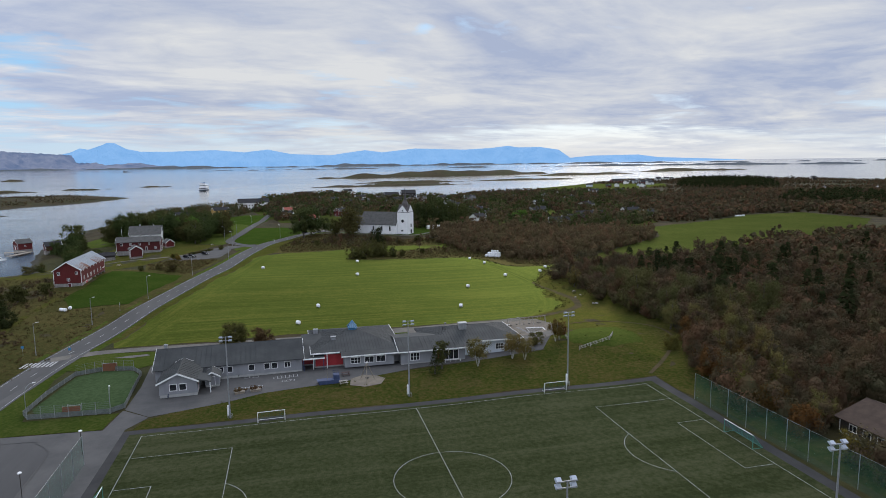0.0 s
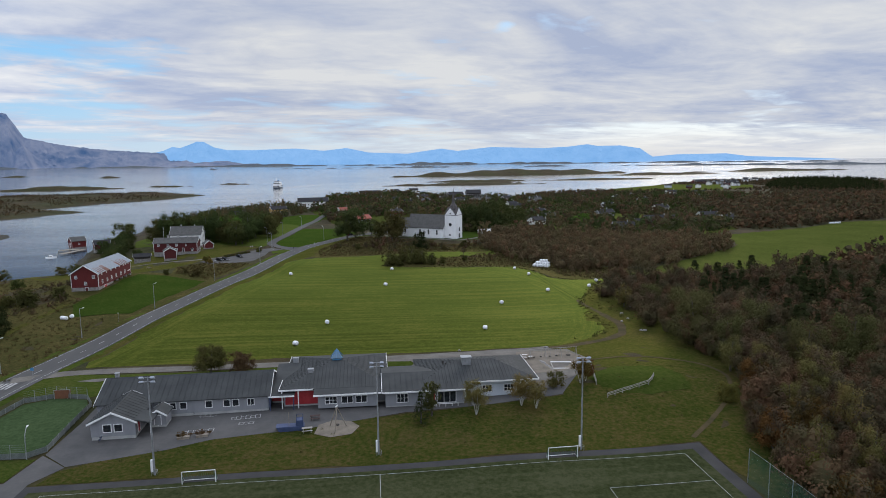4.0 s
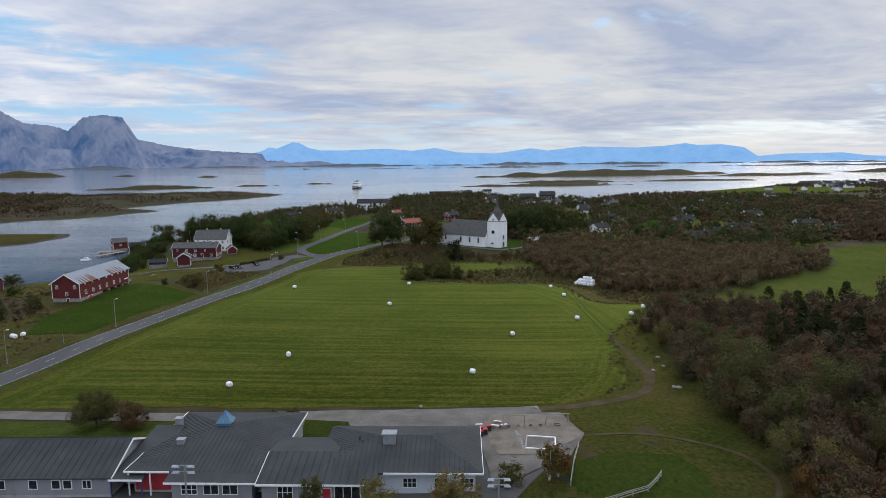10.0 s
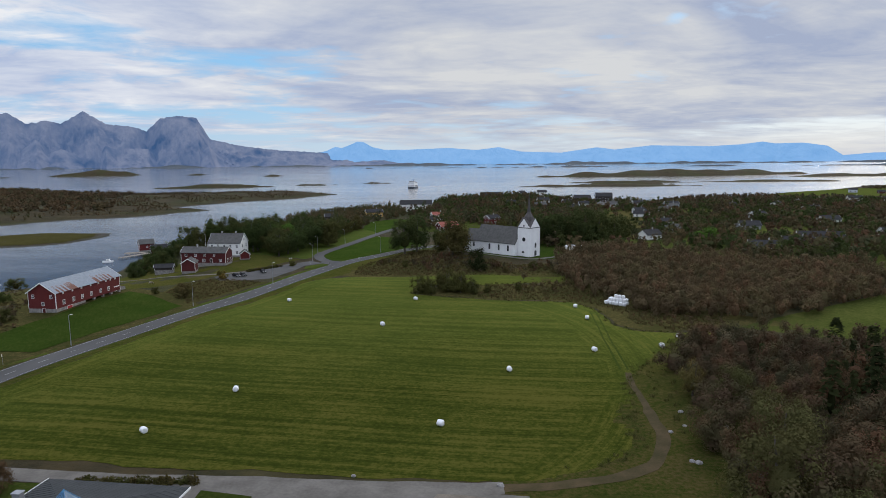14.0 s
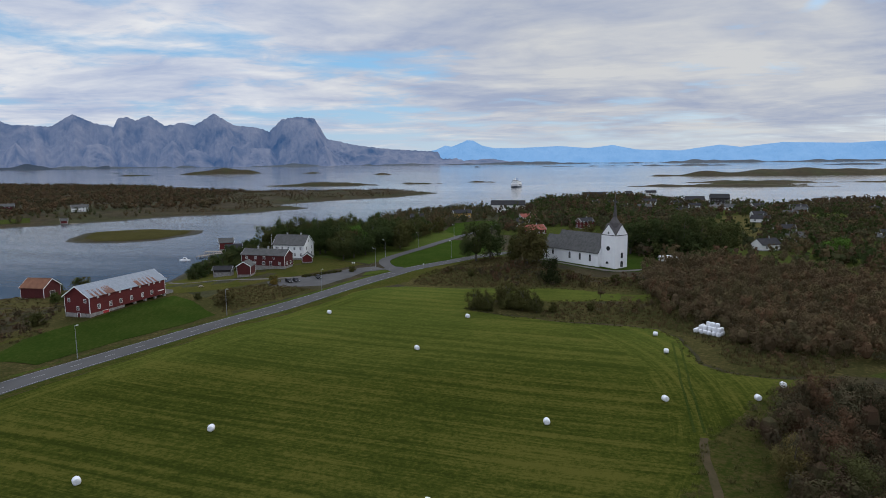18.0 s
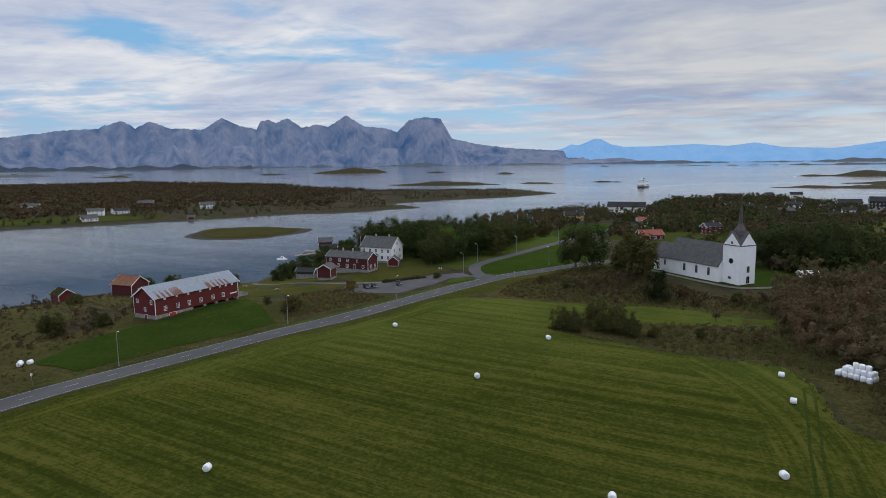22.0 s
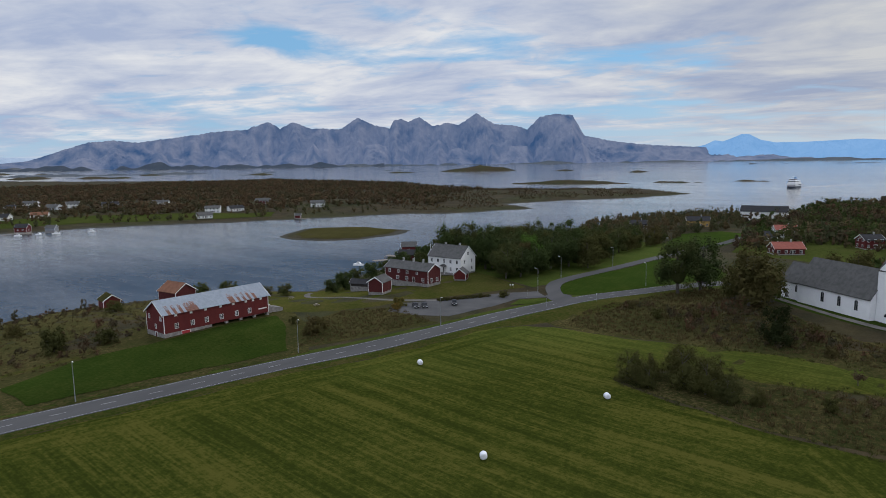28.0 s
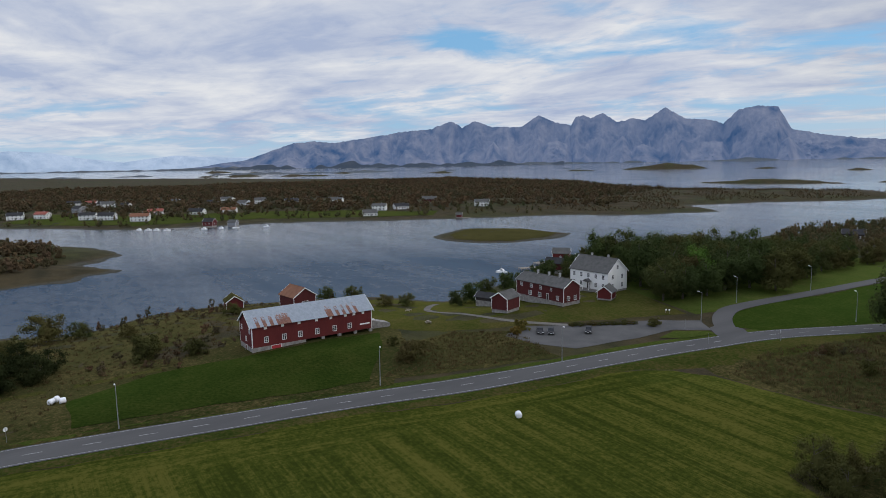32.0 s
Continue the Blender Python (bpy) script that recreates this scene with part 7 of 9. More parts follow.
def build_school():
    # west wing
    a = gable_house("school_west_wing", "low grey timber school wing with a dark sheet roof", -37.8, 35.5, 1.5, 32.0, 13.6, 3.1, 2.8, M_GREYB, M_SCHOOLROOF,
                    [("F", u, 1.9, 1.15, 1.25, 1, 1) for u in (-4.2, -2.2, -0.2, 4.6, 8.0, 9.7)] + [("F", u, 1.9, 1.2, 1.2, 2, 1) for u in (12.6,)], [], [], 0.3, 0.6, "school", corners=False, over=0.5, base_mat=M_CONCRETE, seams=1.1)
    chimney(a, -14.6, 0.6, 5.9, 0.9, 0.7, M_STEEL)
    b = gable_house("school_gable_wing", "grey timber gable wing with white-framed windows", -47.6, 24.6, 91.5, 10.5, 7.6, 3.0, 1.8, M_GREYB, M_SCHOOLROOF,
                    [("L", -1.0, 1.8, 1.3, 1.3, 1, 1), ("L", 0.9, 1.8, 1.3, 1.3, 1, 1)], [("F", -3.4, 0.3, 1.0, 2.1, M_REDP)], [], 0.3, 0.6, "school", corners=False, over=0.5, base_mat=M_CONCRETE, seams=1.1)
    bm = bmesh.new()
    prism(bm, [(-3.8, 3.05), (-6.6, 2.35), (-6.6, 2.55), (-3.8, 3.25)], "x", -5.4, -0.6)
    part("porch_roof", bm, M_SCHOOLROOF, b, "sheet roof over the side entrance")
    for px in (-5.2, -0.9):
        bm = bmesh.new()
        box(bm, px - 0.08, px + 0.08, -6.5, -6.34, 0, 2.5)
        part("porch_post", bm, M_TRIM, b)
    gable_house("garden_shed", "small grey shed with a sheet roof beside the school", -41.2, 25.6, 91.5, 3.6, 3.0, 2.2, 0.9, M_GREYB, M_SCHOOLROOF, [], [("L", 0, 0.2, 1.1, 1.8, M_GREYB)], [], 0.2, 0.6, "shed", corners=False, over=0.35, base_mat=M_CONCRETE)
    # link with the entrance porch
    k = school_block("school_link", "low porch with a sloping sheet roof and red walls", -21.5, -16.6, 33.0, 44.0, M_REDP, 2.9)
    bm = bmesh.new()
    prism(bm, [(-4.6, 2.75), (11.0, 4.6), (11.0, 4.8), (-4.6, 2.95)], "x", -2.4, 2.6)
    part("roof", bm, M_SCHOOLROOF, k)
    fascia(k, [(-2.4, -4.62, 2.95), (2.6, -4.62, 2.95)])
    for px in (-2.2, 2.4):
        bm = bmesh.new()
        box(bm, px - 0.09, px + 0.09, -4.4, -4.22, -0.3, 2.8)
        part("porch_post", bm, M_NAVY, k, "blue wooden post")
    # middle block with the glass lantern
    c = school_block("school_main_block", "grey school block under a broad dark hipped sheet roof", -18.8, 1.6, 30.6, 51.4, M_GREYB, 3.4)
    bm = bmesh.new()
    hip_roof(c, bm, -11.0, 11.0, -1.2, 21.6, 3.75, -0.4, 0.9, 10.8, 6.2)
    part("roof", bm, M_SCHOOLROOF, c)
    bm = bmesh.new()
    box(bm, -3.2, 8.6, -2.8, 0, 0.25, 3.1)
    part("front_bay", bm, M_GREYB, c)
    bm = bmesh.new()
    prism(bm, [(-3.6, 3.05), (0.4, 3.9), (0.4, 4.05), (-3.6, 3.25)], "x", -4.0, 9.4)
    part("bay_roof", bm, M_SCHOOLROOF, c)
    fascia(c, [(-4.0, -3.62, 3.25), (9.4, -3.62, 3.25)])
    fascia(c, [(-11.0, 21.6, 3.78), (-11.0, -1.22, 3.78), (-4.2, -1.22, 3.78)])
    fascia(c, [(11.0, 21.6, 3.78), (11.0, 3.0, 3.78)])
    bm = bmesh.new()
    box(bm, -9.9, -3.4, -0.06, 0.0, 0.3, 3.0)
    part("red_wall", bm, M_REDP, c, "red painted wall in the entrance recess")
    for px in (-10.4, -7.2):
        bm = bmesh.new()
        box(bm, px - 0.09, px + 0.09, -1.1, -0.92, -0.3, 3.5)
        part("porch_post", bm, M_TRIM, c)
    for u, w, cc in ((-0.6, 2.2, 3), (2.6, 2.1, 2), (5.4, 2.1, 2)):
        add_window(c, pose(u, -2.8, 1.85), w, 1.35, cc, 2 if cc == 3 else 1)
    bm = bmesh.new()
    box(bm, -1.0, 1.0, 10.05, 12.05, 5.6, 6.35)
    part("lantern_base", bm, M_BLUE_P, c, "blue base of the roof lantern")

    def pyramid(r0, r1, z0, z1):
        bm = bmesh.new()
        lo = [bm.verts.new((sx * r0, 11.05 + sy * r0, z0)) for sx, sy in ((-1, -1), (1, -1), (1, 1), (-1, 1))]
        tp = bm.verts.new((0, 11.05, z1))
        for i in range(4):
            bm.faces.new((lo[i], lo[(i + 1) % 4], tp))
        bm.faces.new(lo[::-1])
        return bm
    part("lantern_glass", pyramid(1.25, 0, 6.55, 8.3), surface("lantern_pane", (0.045, 0.11, 0.18), (0.08, 0.16, 0.24), 1.0, 0.12, 0.0, spec=0.7), c, "pale blue glass pyramid")
    bm = bmesh.new()
    for sx, sy in ((-1, -1), (1, -1), (1, 1), (-1, 1)):
        tube(bm, (sx * 1.25, 11.05 + sy * 1.25, 6.57), (0, 11.05, 8.34), 0.05, 0.05, 5)
    for f in (-0.5, 0.0, 0.5):
        tube(bm, (f * 1.25, 11.05 - 1.27, 6.58), (0, 11.03, 8.34), 0.035, 0.035, 4)
    part("lantern_bar", bm, M_BLUE_P, c, "blue glazing bars")
    for x, y in ((-5.2, 5.6), (-9.2, 14.0)):
        bm = bmesh.new()
        box(bm, x - 0.55, x + 0.55, y - 0.45, y + 0.45, 4.4, 5.75)
        box(bm, x - 0.65, x + 0.65, y - 0.55, y + 0.55, 5.75, 5.85)
        part("vent_hood", bm, M_STEEL, c, "metal roof vent")
    # dark gap and the east wing
    d = school_block("school_front_wing", "grey timber wing with a red door and large windows", 1.6, 17.6, 27.2, 34.2, M_GREYB, 3.2)
    bm = bmesh.new()
    prism(bm, [(-0.7, 3.1), (6.6, 4.75), (6.6, 4.95), (-0.7, 3.3)], "x", -8.7, 8.6)
    part("roof", bm, M_SCHOOLROOF, d)
    for i in range(15):
        x = -8.2 + i * 1.15
        bm = bmesh.new()
        prism(bm, [(-0.7, 3.3), (6.6, 4.95), (6.6, 5.02), (-0.7, 3.37)], "x", x - 0.025, x + 0.025)
        part("roof_seam", bm, M_SCHOOLROOF, d)
    bm = bmesh.new()
    prism(bm, [(6.6, 4.75), (14, 3.7), (14, 3.9), (6.6, 4.95)], "x", -8.7, 2.0)
    part("roof_back", bm, M_SCHOOLROOF, d)
    fascia(d, [(-8.7, 6.6, 4.97), (-8.7, -0.72, 3.32), (8.6, -0.72, 3.32)])
    add_window(d, pose(-4.6, 0, 1.8), 2.1, 1.7, 3, 2)
    add_door(d, pose(1.4, 0, 0.3), 1.2, 2.1, M_REDP, "bright red door with small panes")
    add_window(d, pose(4.4, 0, 1.6), 3.6, 2.2, 3, 1)
    bm = bmesh.new()
    box(bm, 0.6, 2.3, -1.0, 0, -0.5, 0.15)
    part("door_step", bm, M_CONCRETE, d)
    bm = bmesh.new()
    box(bm, 2.6, 6.6, -1.3, -1.2, 0.6, 0.68)
    for x in (2.65, 4.0, 5.3, 6.5):
        box(bm, x - 0.04, x + 0.04, -1.3, -1.2, -0.3, 0.6)
    part("railing", bm, M_TRIM, d, "low white railing")
    e = school_block("school_east_wing", "light grey school wing under a dark hipped roof", 9.5, 32.4, 30.0, 45.2, M_LTGREYB, 3.5)
    bm = bmesh.new()
    hip_roof(e, bm, -12.6, 12.6, -1.0, 16.0, 3.85, -3.8, 4.4, 7.5, 6.0)
    part("roof", bm, M_SCHOOLROOF, e)
    fascia(e, [(-2.0, -1.02, 3.88), (12.6, -1.02, 3.88), (12.6, 16.0, 3.88)])
    for u in (1.8, 6.4, 10.2):
        add_window(e, pose(u, 0, 1.9), 1.9, 1.35, 3, 2)
    bm = bmesh.new()
    box(bm, -2.7, -0.8, 5.2, 6.6, 5.2, 7.0)
    box(bm, -2.9, -0.6, 5.0, 6.8, 7.0, 7.15)
    part("vent_house", bm, M_STEEL, e, "light metal vent housing")
    bm = bmesh.new()
    tube(bm, (-6.6, 7.0, 4.6), (-6.6, 7.0, 6.0), 0.14, 0.14, 8)
    tube(bm, (-6.1, 6.4, 4.6), (-6.1, 6.4, 5.7), 0.12, 0.12, 8)
    part("flue", bm, M_DARKB, e, "dark flue pipes")


build_school()

# ---- single trees and bushes ----
def make_tree(name, label, spots, shape, trunk_mat, leaf_mat, h, r, leaf=0.5, n=620, group="", lumps=11, conifer=False, stem=0.3, stems=1, category="tree"):
    """A tapered trunk with limbs and a crown of leafy sprays; one is built, the rest are copies. spots: x, y, size."""
    h = h * 1.12
    rs = np.random.RandomState(len(name) * 7 + int(h * 10) + len(spots))
    x, y, s = spots[0]
    root = thing(name, x, y, hz(x, y) - 0.05, rs.uniform(0, 360), label, category, group)
    root.scale = (s, s, s)
    bm = bmesh.new()
    for k in range(stems):
        lean = Vector((rs.uniform(-0.12, 0.12), rs.uniform(-0.12, 0.12), 1.0)) if stems == 1 else Vector((math.cos(k * 2.4) * 0.28, math.sin(k * 2.4) * 0.28, 1.0))
        r0 = (0.028 if stems == 1 else 0.017) * h / math.sqrt(stems)
        p0, p1, p2 = Vector((0, 0, -0.3)), lean * h * 0.38, lean * h * 0.8
        tube(bm, p0, p1, r0, r0 * 0.7, 7)
        tube(bm, p1, p2, r0 * 0.7, r0 * 0.2, 6)
        for i in range(6 if not conifer else 0):
            f = rs.uniform(0.5, 1.0)
            a = rs.uniform(0, 6.28)
            st = p1 * f if f < 0.9 else p1 + (p2 - p1) * rs.uniform(0, 0.6)
            en = st + Vector((math.cos(a) * r * 0.62, math.sin(a) * r * 0.62, h * rs.uniform(0.12, 0.3)))
            tube(bm, st, en, r0 * 0.38, r0 * 0.1, 5)
    part("trunk", bm, trunk_mat, root)
    if conifer:
        q = needles(rs, n, r, h * 0.95, leaf)
    else:
        ch = h * (1 - stem)
        r, leaf = r * 1.16, leaf * 0.9
        q = np.concatenate([crown(rs, int(n * 4.2), r, ch, leaf * 0.82, lumps * 2 + 10), blob(r * 0.7, r * 0.7, ch / 2 * 0.8)]) + np.array([0, 0, h * stem])
    V = q.reshape(-1, 3)
    ob = new("crown", soup("crown", V, np.arange(len(V)).reshape(-1, 4), leaf_mat))
    ob.parent = root
    for x, y, s in spots[1:]:
        sz = Matrix.Diagonal((s / root.scale.x, s / root.scale.x, s / root.scale.x * rs.uniform(0.9, 1.12), 1))
        copy_thing(root, pose(x, y, hz(x, y) - 0.05, 0, 0, rs.uniform(0, 360)) @ sz)
    return root


GROVE = [(-122, 304), (-96, 303), (-88, 290), (-80, 283), (-76, 292), (-70, 305), (-68, 335), (-62, 360), (-62, 400), (-72, 450), (-104, 446), (-138, 400), (-160, 360), (-148, 322), (-134, 308)]
drape("grove_floor", [(-63, 286), (-57, 330), (-53, 395), (-60, 430), (-72, 450), (-104, 446), (-138, 400), (-160, 360), (-148, 322), (-122, 303), (-86, 292)], M_VERGE, 0.06, 9.0, "shaded grass under the farm grove", "grass", 0.8)
gs = spots_in(GROVE, 10.5, 0.85, 1.35, 61, lambda x, y: (x < -65 - 0.06 * (y - 300)) & (np.hypot(x + 107, y - 291) > 12) & (np.hypot(x + 93, y - 280) > 6) & (np.hypot(x + 171, y - 331) > 8) & (x > -130 - 0.12 * (y - 300)))
gs = [(x, y, z * (0.7 if y > 368 else 1.0)) for x, y, z in gs]
make_tree("grove_tree", "tall dark green broadleaf tree in the farm grove", gs[0::2], "b", M_BARK, M_GREEN, 12.5, 5.2, 0.52, 1300, "farm grove", stem=0.1)
make_tree("grove_tree", "broad green broadleaf tree turning olive in the grove", [p for p in gs[1::2] if p != gs[1]] or gs[:1], "b", M_BARK, M_DKOLIVE, 11.5, 5.4, 0.52, 1300, "farm grove", stem=0.1)
make_tree("bright_tree", "bright green maple among darker trees", [(-84, 318, 1.1), (-97, 330, 1.0)], "b", M_BARK, M_BRIGHT, 12.5, 5.0, 0.65, 760, stem=0.1)
make_tree("shore_tree", "rounded dark green tree by the shore", [(-132, 246, 0.62), (-136, 256, 0.8), (-141, 267, 0.8), (-144, 280, 0.85), (-146, 292, 0.8), (-127, 268, 0.5), (-131, 277, 0.55), (-157, 306, 0.8), (-166, 320, 0.8), (-172, 345, 0.8), (-150, 306, 0.9), (-168, 360, 1.45), (-155, 326, 0.9), (-160, 336, 0.9), (-150, 318, 0.8)], "b", M_BARK, M_GREEN, 9.0, 4.8, 0.6, 700, "shore trees", stem=0.04)
make_tree("roadside_tree", "large dark green tree beside the church road", [(-15, 304, 1.4), (-10, 312, 1.3), (56, 338, 1.25), (71, 336, 1.3), (80, 331, 1.4), (88, 334, 1.4), (97, 340, 1.25), (64, 346, 1.2), (0, 330, 0.8), (104, 352, 1.1)], "b", M_BARK, M_GREEN, 13.5, 5.2, 0.5, 1100, "churchyard trees", stem=0.1)
make_tree("autumn_tree", "large dark tree turning olive beside the church", [(12, 290, 1.3), (16, 299, 1.0), (5, 300, 0.75), (26, 330, 0.9), (34, 345, 0.9)], "b", M_BARK, M_DKOLIVE, 13.5, 5.2, 0.7, 780, "churchyard trees", stem=0.06)
make_tree("clipped_conifer", "dense dark round conifer below the church", [(27, 259, 1.0)], "c", M_BARK, M_FIR, 9.6, 3.6, 0.45, 700, stem=0.03)
make_tree("field_bush", "broad dark bush at the edge of the hay field", [(8, 213, 1.0), (11, 217, 0.8), (19, 216, 1.25), (24, 214, 1.05), (16, 222, 1.0), (24, 221, 0.9), (29, 212, 0.75), (34, 214, 0.5), (13, 211, 0.7)], "b", M_BARK, M_DKOLIVE, 6.8, 3.0, 0.26, 1500, "field bushes", stem=0.02)
make_tree("rough_bush", "brown-green bush in rough grass", [(-134, 145, 0.8), (-116, 152, 1.0), (-122, 141, 1.4), (-130, 144, 1.0), (-77, 193, 1.2), (-84, 200, 0.6), (-91, 196, 0.55), (40, 255, 0.6), (52, 262, 0.8), (34, 268, 0.7), (72, 232, 0.8), (-8, 268, 0.7), (2, 272, 0.7), (-20, 276, 0.6), (60, 222, 0.5), (46, 218, 0.6), (84, 232, 0.9), (-140, 112, 1.2), (-133, 108, 1.1)], "b", M_BARK, M_DKOLIVE, 4.2, 2.4, 0.38, 420, "bushes", stem=0.02, category="bush")
make_tree("shore_thicket", "dense dark green thicket in the rough grass", [(-125, 100, 1.0), (-118, 98, 0.9), (-112, 103, 0.8), (-122, 108, 1.1), (-116, 109, 1.0), (-129, 110, 1.0), (-121, 117, 1.0), (-128, 120, 0.9), (-115, 84, 0.5), (-134, 104, 1.0), (-137, 114, 0.9)], "b", M_BARK, M_FIR, 6.0, 3.4, 0.4, 700, "thicket", stem=0.02, category="bush")
make_tree("shore_willow", "rounded grey-green willow on the shore", [(-170, 121, 1.45), (-172, 130, 0.9), (-182, 217, 0.85), (-176, 226, 1.0), (-148, 112, 1.1), (-133, 262, 0.6), (-128, 272, 0.55), (-148, 225, 0.75), (-145, 232, 0.8), (-158, 142, 0.6), (-150, 190, 0.7), (-168, 176, 0.7)], "b", M_BARK, M_OLIVE, 5.8, 3.6, 0.42, 560, "willows", stem=0.02)
make_tree("yellow_bush", "golden autumn bush beside the parked cars", [(-82, 233, 1.0), (-80, 229, 0.8)], "b", M_BARK, M_GOLD, 3.0, 1.9, 0.32, 420, stem=0.02, category="bush")
make_tree("birch", "slender white-stemmed birch with thin golden leaves", [(19, 21, 1.0), (28.5, 23.5, 1.0), (31, 21.5, 0.9)], "b", M_BIRCH, M_BIRCHLEAF, 6.4, 2.3, 0.22, 1000, "school birches", stem=0.28, stems=4)
make_tree("rust_birch", "rust-brown young birch on the mound", [(43.5, 32, 0.95), (45, 33, 0.8)], "b", M_BIRCH, M_RUST, 6.4, 1.8, 0.28, 520, "school birches", stem=0.2, stems=3)
make_tree("school_shrub", "grey-green shrub by the playground", [(37.5, 31, 0.8)], "b", M_BARK, M_OLIVE, 4.4, 2.3, 0.3, 420, stem=0.05, category="bush")
make_tree("small_spruce", "small dark spruce in front of the school", [(8, 18.5, 1.0)], "c", M_BARK, M_FIR, 6.0, 2.0, 0.34, 700, conifer=True)
make_tree("young_tree", "young dark tree against the school wall", [(10.3, 21.5, 1.0)], "b", M_BARK, M_DKOLIVE, 6.6, 1.7, 0.28, 520, stem=0.18)
make_tree("round_tree", "round brown-green tree behind the school", [(-39, 55.5, 1.0)], "b", M_BARK, M_DKOLIVE, 6.6, 3.2, 0.19, 4200, stem=0.14, lumps=16)
make_tree("round_tree", "round copper-brown tree behind the school", [(-32, 55, 1.0)], "b", M_BARK, M_COPPERLEAF, 5.0, 2.5, 0.18, 3200, stem=0.08, lumps=15)
make_tree("edge_willow", "large grey-green willow at the forest edge", [(83, 57, 1.15), (87, 69, 1.05), (90, 80, 0.9), (85, 44, 0.9), (98, 56, 1.1), (108, 34, 1.1), (96, 33, 0.9), (90, 100, 0.8)], "b", M_BARK, M_WILLOW, 11.5, 5.2, 0.30, 2300, "edge willows", stem=0.04)
make_tree("autumn_birch", "tall tree with yellowing leaves at the forest edge", [(83, 13, 1.0), (79, -2, 1.0), (73, -14, 0.9), (82, 27, 1.0), (84, 108, 0.8), (69, -28, 0.7), (74, 6, 0.8), (70, -6, 0.7), (88, 20, 1.1), (80, 36, 0.8)], "b", M_BARK, M_BIRCHLEAF, 10.0, 3.0, 0.24, 1500, "edge birches", stem=0.1)
make_tree("golden_bush", "golden-yellow bush behind the pitch fence", [(63.5, -14, 1.0), (63, -41, 0.9), (67, -8, 0.8), (72, 10, 0.9), (70, 20, 0.8)], "b", M_BARK, M_GOLD, 5.0, 2.4, 0.25, 1000, "golden bushes", stem=0.04, category="bush")
make_tree("russet_bush", "rust-brown bush at the forest edge", [(64, -22, 1.0), (63, -31, 1.0), (66, -1, 1.1), (78, 24, 1.1), (75, 2, 1.2)], "b", M_BARK, M_RUST, 5.6, 2.6, 0.25, 1100, "russet bushes", stem=0.04, category="bush")
make_tree("village_tree", "bright yellow-green tree in a village garden", [(150, 345, 1.1)], "b", M_BARK, M_BRIGHT, 9.0, 5.0, 0.6, 560)
make_tree("meadow_bush", "small bare rowan in the rough strip", [(48, 236, 1.0)], "b", M_BARK, M_SCRUB, 3.4, 1.4, 0.25, 90, stem=0.3, category="bush")
# hedge by the parking area
make_tree("hedge_bush", "low clipped hedge bush along the parking area", [(-76.5 + i * 0.78, 246.5 + i * 1.35, 1.0 + 0.15 * math.sin(i * 2.0)) for i in range(13)] + [(-62.5, 265.5, 2.0)], "b", M_BARK, M_DKOLIVE, 1.1, 0.85, 0.2, 170, "parking hedge", stem=0.0, category="hedge")

make_tree("hedge_bush", "low dark hedge bush along the gravel track", [(-20 + i * 1.1, 59.0 + i * 0.13, 1.0 + 0.2 * math.sin(i * 1.7)) for i in range(17)], "b", M_BARK, M_DKOLIVE, 1.1, 0.8, 0.2, 170, "track hedge", stem=0.0, category="hedge")
# rough grass and heath tufts
BANK_W = [(-86, 40), (-82, 80), (-86, 116), (-104, 124), (-107, 150), (-122, 162), (-122, 204), (-150, 210), (-176, 222), (-192, 212), (-200, 185), (-202, 158), (-188, 130), (-196, 108), (-205, 40)]
VERGE = [(-70, 182), (-64, 205), (-60, 224), (-82, 230), (-92, 216), (-88, 199)]
CHURCH_ROUGH = [(-28, 246), (-4, 246), (6, 249), (35, 252), (62, 252), (70, 246), (74, 246), (72, 260), (58, 272), (44, 270), (28, 283), (12, 298), (-2, 314), (-10, 320), (-22, 294), (-30, 266)]
RIM_E = [(30, 206), (47, 204), (67, 206), (74, 198), (80, 188), (83, 173), (92, 166), (100, 164), (112, 180), (104, 198), (88, 212), (82, 232), (68, 236), (54, 229.5), (34, 225)]
for nm, poly, gap, lo, hi, seed in (("rough_grass_bank", BANK_W, 2.6, 0.3, 0.75, 71), ("rough_grass_verge", VERGE, 1.3, 0.35, 0.75, 72), ("rough_grass_church", CHURCH_ROUGH, 1.6, 0.4, 0.9, 73), ("rough_grass_rim", RIM_E, 1.7, 0.4, 0.9, 74)):
    scatter(nm, "long straw-coloured rough grass and heather tussocks", "grass", T_TUFT, spots_in(poly, gap, lo, hi, seed, lambda x, y: inside_distance(STRIP, x, y) < -0.3), M_STRAW, seed)
SHRUBBY = [(-26, 250), (-4, 249), (20, 253), (62, 254), (70, 246), (76, 250), (72, 262), (58, 271), (44, 267), (26, 281), (10, 295), (-4, 310), (-12, 316), (-22, 292)]
scatter("heath_shrubs", "low russet and olive shrubs in the rough grass below the church", "scrub", T_LOW, [p for p in spots_in(SHRUBBY, 4.0, 0.5, 1.35, 81) if math.sin(p[0] / 9.0) + math.sin(p[1] / 7.0 + p[0] / 21.0) > -0.2], M_SCRUB, 81)
scatter("rim_shrubs", "low shrubs in the rough grass at the field's corner", "scrub", T_LOW, [p for p in spots_in(RIM_E, 4.4, 0.4, 1.1, 82) if math.sin(p[0] / 8.0 + 1) + math.sin(p[1] / 9.0) > 0.1], M_RUSSET, 82)
scatter("bank_shrubs", "low olive and brown shrubs on the shore bank", "scrub", T_LOW, [p for p in spots_in(BANK_W, 6.0, 0.5, 1.3, 83) if math.sin(p[0] / 11.0) + math.sin(p[1] / 13.0 + 2) > 0.35], M_SCRUB, 83)
rs = np.random.RandomState(31)
